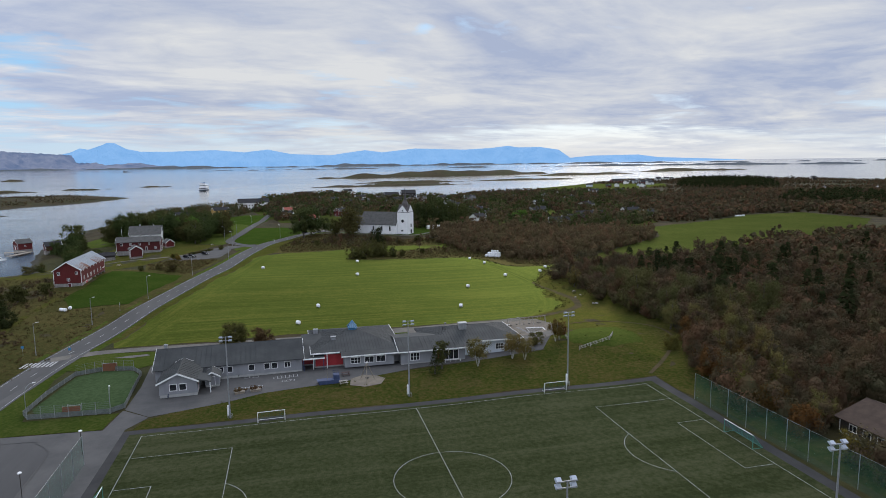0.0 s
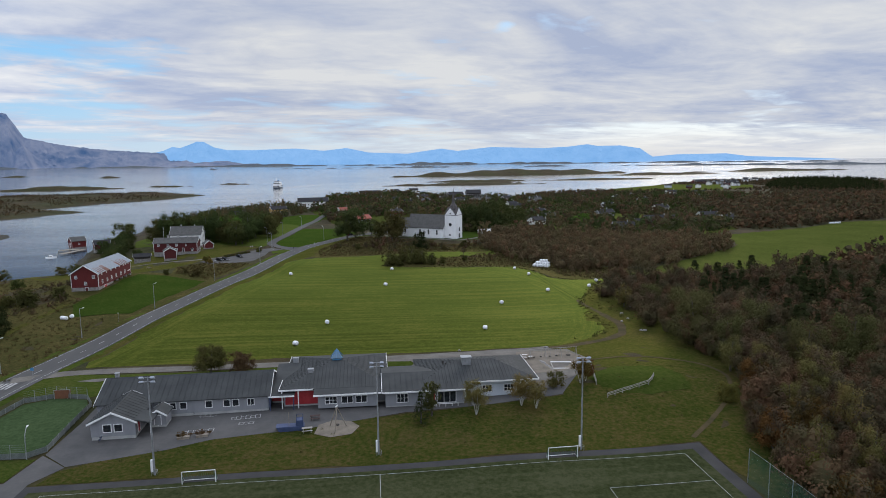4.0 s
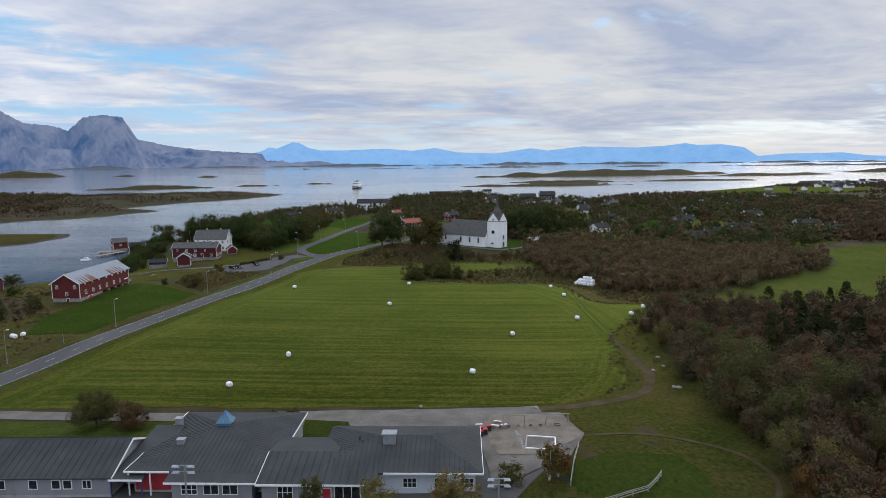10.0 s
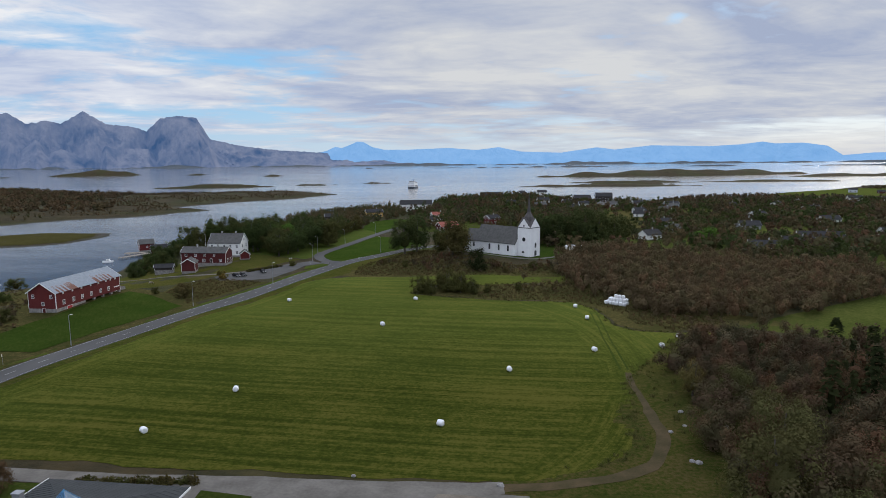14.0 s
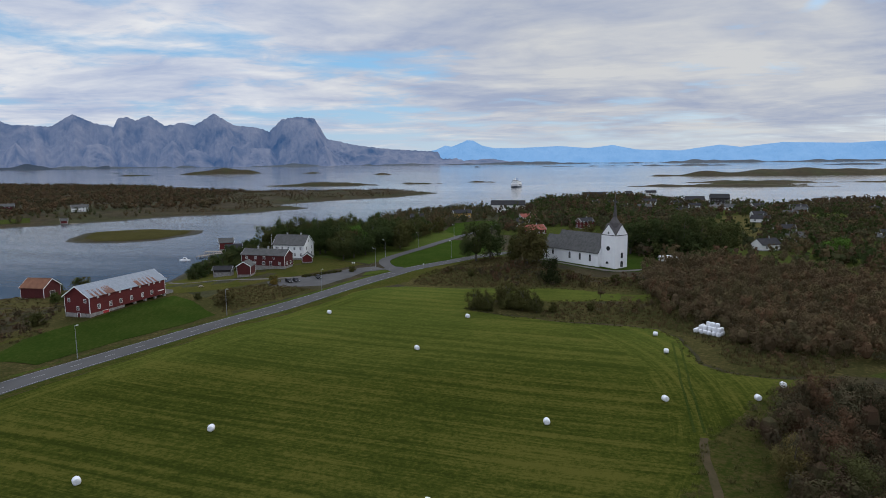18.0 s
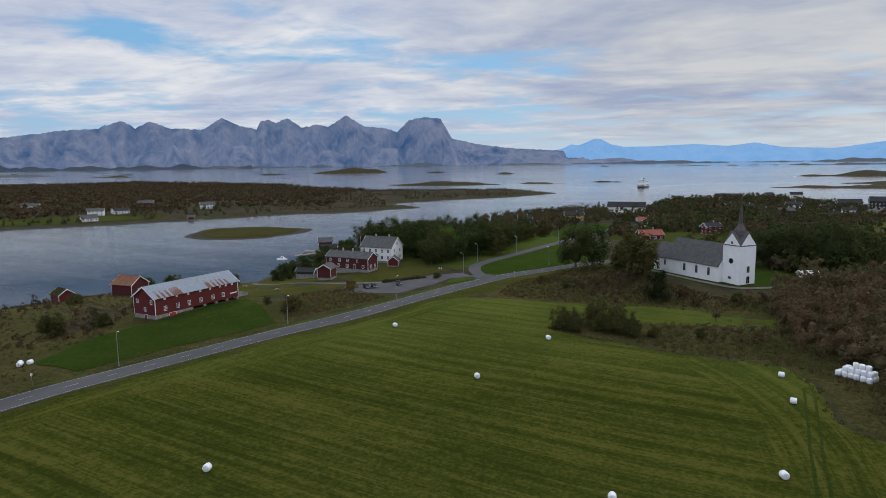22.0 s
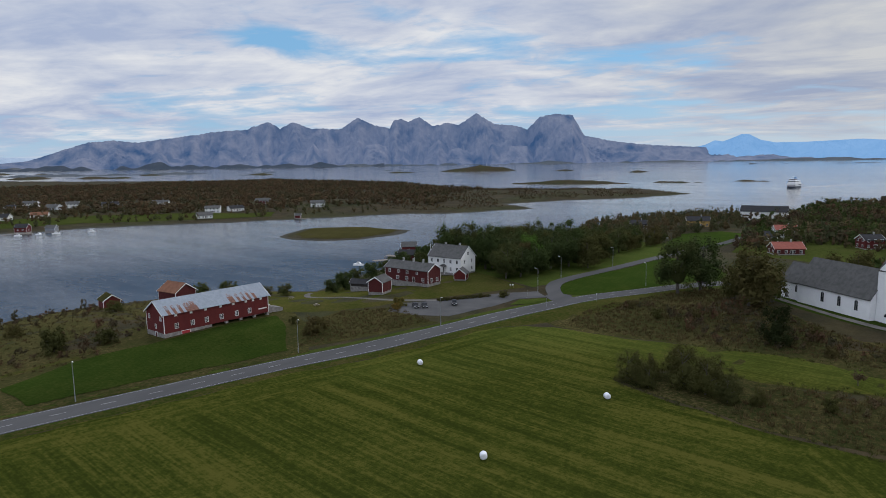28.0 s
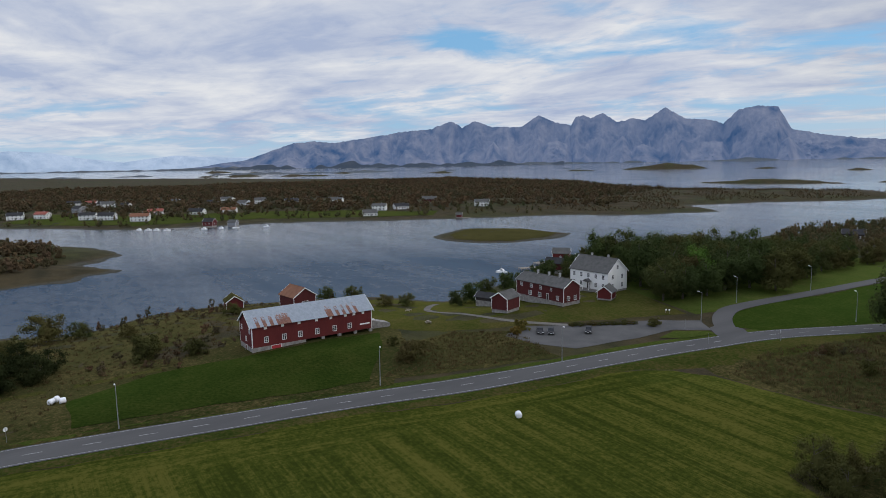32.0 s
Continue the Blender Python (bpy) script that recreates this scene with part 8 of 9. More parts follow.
rim_spots = []
for edge in (FIELD,):
    for (ax, ay), (bx, by) in zip(edge, edge[1:] + edge[:1]):
        n = int(math.hypot(bx - ax, by - ay) / 0.7)
        for k in range(n):
            t = (k + rs.uniform(0, 1)) / n
            rim_spots.append((ax + (bx - ax) * t + rs.normal() * 1.0, ay + (by - ay) * t + rs.normal() * 1.0, rs.uniform(0.25, 0.7)))
scatter("field_edge_tufts", "uncut tufts of grass along the field's edge", "grass", T_TUFT, [p for p in rim_spots if p[1] > 72 and p[0] > 4], M_BANKTUFT, 77)
scatter("bank_tufts", "short tufts of grass on the school bank", "grass", T_TUFT, spots_in([(-50, 7), (56, 7), (64, 8), (74, 24), (76, 40), (62, 44), (44, 30), (36, 26), (5, 22), (-18, 18), (-38, 14)], 2.3, 0.18, 0.42, 75)[::2], M_BANKTUFT, 75)
scatter("forest_floor_scrub", "low scrub along the forest edge", "scrub", T_TUFT, spots_in([(74, 118), (78, 96), (76, 84), (86, 80), (90, 60), (86, 44), (92, 40), (96, 90), (94, 140), (100, 160), (90, 156)], 2.0, 0.3, 0.8, 76)[::2], M_BANKTUFT, 76)

# ---- hay bales ----
def bale_mesh():
    bm = bmesh.new()
    prof = [(0.0, -0.60), (0.42, -0.62), (0.58, -0.56), (0.63, -0.42), (0.645, 0.0), (0.63, 0.42), (0.58, 0.56), (0.42, 0.62), (0.0, 0.60)]
    n, rings = 18, []
    for r, yy in prof[1:-1]:
        rings.append([bm.verts.new((r * math.cos(2 * math.pi * i / n) * (1.05 if math.sin(2 * math.pi * i / n) < -0.6 else 1), yy + 0.015 * math.sin(i * 5.0), r * math.sin(2 * math.pi * i / n) * (0.95 if math.sin(2 * math.pi * i / n) < -0.6 else 1))) for i in range(n)])
    for a, b in zip(rings, rings[1:]):
        for i in range(n):
            bm.faces.new((a[i], b[i], b[(i + 1) % n], a[(i + 1) % n]))
    bm.faces.new(rings[0])
    bm.faces.new(rings[-1][::-1])
    bmesh.ops.recalc_face_normals(bm, faces=bm.faces[:])
    for f in bm.faces:
        f.smooth = True
    return mesh_of("hay_bale", bm, M_WRAP)


BALE = bale_mesh()
BALES = [(-14.8, 102.5, 20), (33.0, 88.9, 70), (-21.9, 78.9, 55), (45.2, 123.6, 15), (5.0, 162.3, 40), (-36.6, 192.6, 60), (67.2, 141.7, 30), (8.9, 199.8, 50), (68.4, 176.8, 90), (66, 194.5, 75), (85.6, 147.2, 20), (92.1, 157.0, 10), (151, 252, 80), (228, 316, 30), (-99.6, 119.4, 40), (-101.0, 120.4, 70), (-98.6, 121.4, 10)]
for i, (x, y, a) in enumerate(BALES):
    b = new("hay_bale", BALE)
    b.matrix_world = pose(x, y, hz(x, y) + 0.66, 0, 0, a)
    tagged(b, "round hay bale in white plastic wrap on the grass", "bale", "wrapped bales")
rs = np.random.RandomState(9)
for layer, (nx, ny) in enumerate(((6, 3), (5, 2), (3, 1))):
    for i in range(nx):
        for j in range(ny):
            b = new("stacked_bale", BALE)
            u, v = (i - (nx - 1) / 2) * 1.34 + rs.uniform(-0.12, 0.12) + layer * 0.5, (j - (ny - 1) / 2) * 1.32 + rs.uniform(-0.1, 0.1)
            a = radians(-32)
            x, y = 81 + u * math.cos(a) - v * math.sin(a), 202 + u * math.sin(a) + v * math.cos(a)
            b.matrix_world = pose(x, y, hz(81, 202) + 0.62 + layer * 1.16, 90 + rs.uniform(-5, 5) * (layer > 0), rs.uniform(-5, 5) * (layer > 0), rs.uniform(0, 90))
            tagged(b, "white wrapped hay bale standing on end in a stack", "bale", "bale stack")
for i in range(7):
    b = new("stacked_bale", BALE)
    x, y = 340 + i * 1.35, 345
    b.matrix_world = pose(x, y, hz(x, y) + 0.62, 90, 0, i * 31)
    tagged(b, "white wrapped hay bale in a row across the meadow", "bale", "meadow bale row")

# ---- lamps, masts, signs ----
def street_lamp(spots, h=8.6):
    x, y, a = spots[0]
    root = thing("street_lamp", x, y, hz(x, y), a, "slim galvanised street lamp beside the road", "lamp", "street lamps")
    bm = bmesh.new()
    tube(bm, (0, 0, -0.3), (0, 0, h), 0.09, 0.055, 8)
    tube(bm, (0, 0, -0.3), (0, 0, 1.2), 0.12, 0.12, 8)
    part("pole", bm, M_STEEL, root)
    bm = bmesh.new()
    tube(bm, (0, 0, h - 0.05), (0.75, 0, h + 0.18), 0.04, 0.04, 6)
    part("arm", bm, M_STEEL, root)
    bm = bmesh.new()
    prism(bm, [(0.6, h + 0.1), (1.3, h + 0.2), (1.35, h + 0.28), (1.2, h + 0.34), (0.65, h + 0.28)], "y", -0.14, 0.09)
    part("lamp_head", bm, M_TRIM, root)
    for x, y, a in spots[1:]:
        copy_thing(root, pose(x, y, hz(x, y), 0, 0, a))


street_lamp([(-74.9, 129, -10), (-66.4, 179, -15), (-54.6, 221.5, -20), (-84.5, 95, 0), (-57.5, 280, 200), (-64.5, 309, 180), (-60, 347, 180), (-30, 312, 150), (-89, 62, 0), (-52, 392, 180)])


def low_lamp(spots, h=4.2):
    x, y = spots[0]
    root = thing("yard_lamp", x, y, hz(x, y), 0, "short lamp post with a white cap", "lamp", "yard lamps")
    bm = bmesh.new()
    tube(bm, (0, 0, -0.3), (0, 0, h), 0.06, 0.05, 8)
    part("pole", bm, M_DARKB, root)
    bm = bmesh.new()
    tube(bm, (0, 0, h), (0, 0, h + 0.12), 0.32, 0.28, 12)
    tube(bm, (0, 0, h + 0.12), (0, 0, h + 0.22), 0.28, 0.08, 12)
    part("lamp_cap", bm, M_TRIM, root)
    for x, y in spots[1:]:
        copy_thing(root, pose(x, y, hz(x, y)))


low_lamp([(-59.2, -5.0), (-63.2, -19.5)])


M_LAMPGREY = surface("pale_grey_lamp_metal", (0.32, 0.35, 0.40), (0.42, 0.45, 0.50), 2.0, 0.4, 0.0)


def flood_mast(spots):
    x, y, a = spots[0]
    root = thing("floodlight_mast", x, y, hz(x, y), a, "tall galvanised floodlight mast beside the football pitch", "floodlight", "floodlights")
    bm = bmesh.new()
    tube(bm, (0, 0, -0.3), (0, 0, 16.2), 0.17, 0.09, 10)
    part("pole", bm, M_STEEL, root)
    bm = bmesh.new()
    box(bm, -0.45, -0.15, -0.3, 0.05, 0.6, 2.6)
    part("cabinet", bm, M_TRIM, root, "white electrical cabinet")
    bm = bmesh.new()
    for k in range(14):
        p, q = 2 * math.pi * k / 14, 2 * math.pi * (k + 1) / 14
        tube(bm, (0.5 * math.cos(p), 0.5 * math.sin(p), 0.7), (0.5 * math.cos(q), 0.5 * math.sin(q), 0.7), 0.03, 0.03, 5)
        if k % 3 == 0:
            tube(bm, (0.5 * math.cos(p), 0.5 * math.sin(p), -0.2), (0.5 * math.cos(p), 0.5 * math.sin(p), 0.7), 0.03, 0.03, 5)
    part("guard_rail", bm, M_STEEL, root)
    for zz in (15.5, 16.2):
        bm = bmesh.new()
        box(bm, -1.1, 1.1, -0.05, 0.05, zz - 0.05, zz + 0.05)
        part("crossarm", bm, M_STEEL, root)
        for sx in (-0.85, 0.85):
            bm = bmesh.new()
            m = pose(sx, -0.35, zz + 0.05, -32, 0, 0)
            box(bm, -0.34, 0.34, -0.3, 0.3, -0.12, 0.0, m)
            box(bm, -0.28, 0.28, -0.2, 0.25, 0.0, 0.16, m)
            part("floodlight", bm, M_LAMPGREY, root, "square floodlight head")
    for x, y, a in spots[1:]:
        copy_thing(root, pose(x, y, hz(x, y), 0, 0, a))


flood_mast([(-35.9, 5.0, 0), (-0.1, 7.2, 0), (34.3, 4.0, 0), (3.6, -63.5, 180), (37.2, -63.5, 180)])


def road_sign(x, y, a, mat, label, round_plate=False):
    root = thing("road_sign", x, y, hz(x, y), a, label, "sign")
    bm = bmesh.new()
    tube(bm, (0, 0, -0.2), (0, 0, 2.9), 0.035, 0.035, 6)
    part("post", bm, M_STEEL, root)
    bm = bmesh.new()
    if round_plate:
        tube(bm, (0, -0.05, 2.5), (0, -0.03, 2.5), 0.4, 0.4, 16)
    else:
        box(bm, -0.35, 0.35, -0.06, -0.03, 2.1, 2.8)
    part("plate", bm, mat, root)


road_sign(-79.4, 57, 0, M_BLUE_P, "blue square crossing sign beside the road")
road_sign(-92, 62, 0, M_BLUE_P, "blue square crossing sign on the verge")
road_sign(-80.4, 111.8, -60, M_TRIM, "white round traffic sign on the verge", True)
road_sign(-55, 269, -60, M_DARKB, "dark notice sign on the junction island")
road_sign(-33, 278, -60, M_TRIM, "white arrow sign beside the road")
road_sign(-43, 262, -60, M_DARKB, "dark direction sign at the junction")

# ---- football goals and fences ----
M_GOALNET = surface("sea_green_net", (0.03, 0.13, 0.10), (0.05, 0.18, 0.14), 1.0, 0.7, 0.0)
M_GOALGREEN = surface("sea_green_paint", (0.05, 0.20, 0.16), (0.08, 0.26, 0.21), 1.0, 0.5, 0.05)


def goal(x, y, rot, w, h, d, label, net_mat, group, back_mat=None):
    root = thing("football_goal", x, y, hz(x, y) + 0.1, rot, label, "goal", group)
    for s in (-1, 1):
        bm = bmesh.new()
        tube(bm, (s * w / 2, 0, 0), (s * w / 2, 0, h), 0.06, 0.06, 8)
        part("post", bm, back_mat or M_TRIM, root)
        bm = bmesh.new()
        tube(bm, (s * w / 2, 0, 0.05), (s * w / 2, d, 0.05), 0.045, 0.045, 6)
        tube(bm, (s * w / 2, 0, h), (s * w / 2, d, 0.05), 0.03, 0.03, 6)
        part("side_frame", bm, back_mat or M_STEEL, root)
    bm = bmesh.new()
    tube(bm, (-w / 2, 0, h), (w / 2, 0, h), 0.06, 0.06, 8)
    part("crossbar", bm, M_TRIM, root)
    bm = bmesh.new()
    tube(bm, (-w / 2, d, 0.05), (w / 2, d, 0.05), 0.045, 0.045, 6)
    part("ground_bar", bm, back_mat or M_TRIM, root)
    bm = bmesh.new()
    k = int(w / 0.3)
    for i in range(k + 1):
        u = -w / 2 + w * i / k
        tube(bm, (u, 0.02, h - 0.03), (u, d, 0.08), 0.02, 0.02, 3)
    for i in range(1, 9):
        f = i / 9
        tube(bm, (-w / 2, d * f, h + (0.08 - h) * f), (w / 2, d * f, h + (0.08 - h) * f), 0.012, 0.012, 3)
        for s in (-1, 1):
            tube(bm, (s * w / 2, d * f, 0.05), (s * w / 2, d * f, h + (0.08 - h) * f), 0.012, 0.012, 3)
    part("net", bm, net_mat, root)


goal(51.0, -29.5, -90, 7.32, 2.44, 2.0, "full-size football goal with a white crossbar and green net", M_GOALNET, "full-size goals", M_GOALGREEN)
goal(-51.2, -27.2, 90, 7.32, 2.44, 2.0, "full-size football goal with a white crossbar and green net", M_GOALNET, "full-size goals", M_GOALGREEN)
goal(-28, 0.9, 2, 5.0, 2.0, 1.2, "small white training goal beside the pitch", M_NET, "training goals")
goal(30.2, 1.0, 2, 5.0, 2.0, 1.2, "small white training goal beside the pitch", M_NET, "training goals")


def net_fence(pts, h, label, step=4.6):
    """Tall posts with a fine green net between them."""
    x0, y0 = pts[0]
    root = thing("net_fence", x0, y0, 0, 0, label, "fence", "ball fences")

    def net_look(N, bsdf, pos):
        bsdf.inputs["Base Color"].default_value = rgb(0.035, 0.13, 0.085)
        bsdf.inputs["Roughness"].default_value = 0.8
        bsdf.inputs["Alpha"].default_value = 0.27
    mat = material("sheer_green_net", net_look)
    line_pts = []
    for (ax, ay), (bx, by) in zip(pts, pts[1:]):
        n = max(1, round(math.hypot(bx - ax, by - ay) / step))
        line_pts += [(ax + (bx - ax) * i / n, ay + (by - ay) * i / n) for i in range(n)]
    line_pts.append(pts[-1])
    for i, (x, y) in enumerate(line_pts):
        z = hz(x, y)
        bm = bmesh.new()
        tube(bm, (x - x0, y - y0, z - 0.3), (x - x0, y - y0, z + h), 0.055, 0.055, 7)
        part("post", bm, M_STEEL, root)
        if i + 1 < len(line_pts):
            u, v = line_pts[i + 1]
            w = hz(u, v)
            bm = bmesh.new()
            d = Vector((u - x, v - y, 0)).normalized()
            nn = Vector((-d.y, d.x, 0)) * 0.012
            a, b = Vector((x - x0, y - y0, z)), Vector((u - x0, v - y0, w))
            vs = [bm.verts.new(p) for p in (a - nn, b - nn, b - nn + Vector((0, 0, h - 0.1)), a - nn + Vector((0, 0, h - 0.1)))]
            bm.faces.new(vs)
            part("net_panel", bm, mat, root)
            bm = bmesh.new()
            tube(bm, a + Vector((0, 0, h - 0.05)), b + Vector((0, 0, h - 0.05)), 0.02, 0.02, 4)
            part("wire", bm, M_STEEL, root)


net_fence([(55.6, -10.5), (56.2, -30), (57.2, -62)], 5.4, "tall green netting fence on galvanised posts by the pitch")
net_fence([(-57.7, -9.3), (-57.7, -30), (-57.7, -52)], 5.0, "tall green netting fence on galvanised posts by the drive")


def rail_fence(pts, label, h=1.0, step=2.4, mat=None, rails=(0.4, 0.75, 1.0)):
    x0, y0 = pts[0]
    root = thing("rail_fence", x0, y0, 0, 0, label, "fence")
    run = []
    for (ax, ay), (bx, by) in zip(pts, pts[1:]):
        n = max(1, round(math.hypot(bx - ax, by - ay) / step))
        run += [(ax + (bx - ax) * i / n, ay + (by - ay) * i / n) for i in range(n)]
    run.append(pts[-1])
    for i, (x, y) in enumerate(run):
        z = hz(x, y)
        bm = bmesh.new()
        box(bm, x - x0 - 0.06, x - x0 + 0.06, y - y0 - 0.06, y - y0 + 0.06, z - 0.3, z + h)
        part("post", bm, mat or M_TIMBER, root)
        if i + 1 < len(run):
            u, v = run[i + 1]
            w = hz(u, v)
            for r in rails:
                bm = bmesh.new()
                tube(bm, (x - x0, y - y0, z + r), (u - x0, v - y0, w + r), 0.055, 0.055, 5)
                part("rail", bm, mat or M_TIMBER, root)


M_PALEWOOD = surface("pale_timber", (0.20, 0.185, 0.165), (0.33, 0.31, 0.28), 1.5, 0.85, 0.3, 6)
rail_fence([(46.3, 23.5), (52, 25.8), (57, 28.2), (59.2, 31), (60.2, 32.6)], "weathered pale timber rail fence on the grass mound", mat=M_PALEWOOD)
rail_fence([(50, 44), (48, 37), (46.3, 30)], "pale timber rail fence beside the playground", mat=M_PALEWOOD)
# the ball court's boards
def ball_court():
    pts = [(-74.5, 14.6), (-59.5, 13.6), (-57.2, 16), (-57.9, 28), (-58.4, 37), (-61, 41.5), (-68, 43.6), (-73.5, 41), (-75.6, 28), (-76, 17), (-74.5, 14.6)]
    root = thing("ball_court_fence", -66, 28, 0, 0, "timber-boarded fence round a small ball court", "fence")
    for i, ((ax, ay), (bx, by)) in enumerate(zip(pts, pts[1:])):
        n = max(1, round(math.hypot(bx - ax, by - ay) / 2.4))
        ends = i in (0, 5, 6)
        for k in range(n):
            x, y = ax + (bx - ax) * k / n + 66, ay + (by - ay) * k / n - 28
            u, v = ax + (bx - ax) * (k + 1) / n + 66, ay + (by - ay) * (k + 1) / n - 28
            z = hz(x - 66, y + 28)
            top = 2.6 if ends else 1.15
            bm = bmesh.new()
            tube(bm, (x, y, z - 0.3), (x, y, z + top), 0.05, 0.05, 6)
            part("post", bm, M_STEEL, root)
            m = Matrix.Translation((x, y, z)) @ Vector((u - x, v - y, 0)).to_track_quat("X", "Z").to_matrix().to_4x4()
            ln = math.hypot(u - x, v - y)
            for b in range(5):
                bm = bmesh.new()
                box(bm, 0.03, ln - 0.03, -0.02, 0.02, 0.08 + b * 0.21, 0.26 + b * 0.21, m)
                part("board", bm, M_GREYWOOD, root)
            if ends:
                for b in range(4):
                    bm = bmesh.new()
                    tube(bm, m @ Vector((0, 0, 1.4 + b * 0.38)), m @ Vector((ln, 0, 1.4 + b * 0.38)), 0.018, 0.018, 4)
                    part("wire", bm, M_GREYWOOD, root)
    for y, a in ((14.5, 0), (42.6, 180)):
        g = thing("court_goal", -66.5, y, hz(-66.5, y) + 0.1, a, "small wooden ball court goal with brown boards", "goal", "court goals")
        bm = bmesh.new()
        box(bm, -1.6, 1.6, -0.3, -0.2, 0, 1.9)
        part("back_board", bm, M_RUSTROOF, g)
        for sx in (-1.6, 1.6):
            bm = bmesh.new()
            tube(bm, (sx, 0.1, 0), (sx, 0.1, 2.0), 0.05, 0.05, 6)
            part("post", bm, M_STEEL, g)
        bm = bmesh.new()
        tube(bm, (-1.6, 0.1, 2.0), (1.6, 0.1, 2.0), 0.05, 0.05, 6)
        part("crossbar", bm, M_STEEL, g)


M_GREYWOOD = surface("grey_green_boards", (0.085, 0.10, 0.095), (0.15, 0.165, 0.155), 1.5, 0.85, 0.3, 6)
ball_court()
for x, y, a in ((-77, 21, 20), (-59.2, 13.2, 100)):
    root = thing("court_lamp", x, y, hz(x, y), a, "curved lamp post leaning over the ball court", "lamp", "court lamps")
    bm = bmesh.new()
    pp = [(0, 0, -0.2), (0, 0, 3.2), (0.3, 0, 4.4), (0.9, 0, 5.1), (1.6, 0, 5.3)]
    for p, q in zip(pp, pp[1:]):
        tube(bm, p, q, 0.06, 0.055, 7)
    part("pole", bm, M_STEEL, root)
    bm = bmesh.new()
    box(bm, 1.5, 2.1, -0.12, 0.12, 5.24, 5.36)
    part("lamp_head", bm, M_TRIM, root)

# ---- the school yard's things ----
def planter(x, y):
    z = hz(x, y)
    root = thing("planter", x, y, z, 8, "dark-leaved bush in a low timber planter", "planter", "yard planters")
    bm = bmesh.new()
    box(bm, -1.0, 1.0, -0.55, 0.55, 0, 0.45)
    box(bm, -1.08, 1.08, -0.63, 0.63, 0.45, 0.55)
    part("box", bm, M_TIMBER, root)
    q = crown(np.random.RandomState(3), 700, 1.15, 0.95, 0.14, 14) * np.array([1, 0.6, 1]) + np.array([0, 0, 0.4])
    V = q.reshape(-1, 3)
    ob = new("bush", soup("bush", V, np.arange(len(V)).reshape(-1, 4), M_COPPERLEAF))
    ob.parent = root


planter(-35, 18)
planter(-31.8, 18.4)


def picnic_table(x, y, rot, mat, label):
    root = thing("picnic_table", x, y, hz(x, y) + 0.06, rot, label, "table", "picnic tables")
    for i in range(5):
        bm = bmesh.new()
        box(bm, -0.95, 0.95, -0.37 + i * 0.15, -0.24 + i * 0.15, 0.72, 0.76)
        part("top_board", bm, mat, root)
    for s in (-1, 1):
        bm = bmesh.new()
        box(bm, -0.95, 0.95, s * 0.75 - 0.14, s * 0.75 + 0.14, 0.43, 0.47)
        part("seat", bm, mat, root)
        bm = bmesh.new()
        tube(bm, (s * 0.7, -0.7, 0), (s * 0.7, -0.25, 0.72), 0.05, 0.05, 4)
        tube(bm, (s * 0.7, 0.7, 0), (s * 0.7, 0.25, 0.72), 0.05, 0.05, 4)
        box(bm, s * 0.7 - 0.04, s * 0.7 + 0.04, -0.8, 0.8, 0.36, 0.43)
        part("leg_frame", bm, mat, root)


picnic_table(-130, 224, 30, M_TIMBER, "weathered grey picnic table on the farm lawn")
picnic_table(-105, 216, -20, M_TIMBER, "weathered grey picnic table beside a low mound")
picnic_table(-12.0, 23.2, 5, surface("dark_stained_wood", (0.045, 0.028, 0.026), (0.09, 0.058, 0.052), 2.0, 0.8, 0.2), "dark red-brown stained picnic table in the school yard")
picnic_table(-13.0, 17.6, 5, M_PALEWOOD, "pale wooden picnic table on the yard's edge")


def toy_ship():
    root = thing("play_ship", -16, 19, hz(-16, 19) + 0.05, 4, "dark blue wooden play ship with a mast", "play ship")
    bm = bmesh.new()
    prism(bm, [(-2.2, 0), (2.0, 0), (2.4, 0.8), (-2.7, 0.9)], "y", -0.9, 0.9)
    part("hull", bm, M_NAVY, root)
    bm = bmesh.new()
    box(bm, 0.9, 2.2, -0.8, 0.8, 0.8, 1.9)
    part("cabin", bm, M_NAVY, root)
    for y in (-0.75, 0.75):
        bm = bmesh.new()
        for xx in (1.0, 2.1):
            box(bm, xx - 0.04, xx + 0.04, y - 0.04, y + 0.04, 1.9, 2.5)
        box(bm, 0.95, 2.15, y - 0.04, y + 0.04, 2.5, 2.58)
        part("railing", bm, M_NAVY, root)
    bm = bmesh.new()
    tube(bm, (-0.4, 0, 0.8), (-0.4, 0, 3.4), 0.05, 0.04, 6)
    part("mast", bm, M_TIMBER, root)


toy_ship()


def ramp_rail():
    """The red railing of the ramp along the west wing."""
    root = thing("ramp_railing", -25.6, 33.0, hz(-25.6, 33.0) + 0.06, 3, "red painted steel railing of a ramp along the wall", "railing")
    for i in range(6):
        bm = bmesh.new()
        tube(bm, (-2.6 + i * 1.04, 0, 0), (-2.6 + i * 1.04, 0, 0.55 + i * 0.1), 0.03, 0.03, 6)
        part("post", bm, M_REDP, root)
    for k in range(4):
        bm = bmesh.new()
        tube(bm, (-2.65, 0, 0.12 + k * 0.14), (2.65, 0, 0.62 + k * 0.14), 0.025, 0.025, 6)
        part("rail", bm, M_REDP, root)


ramp_rail()


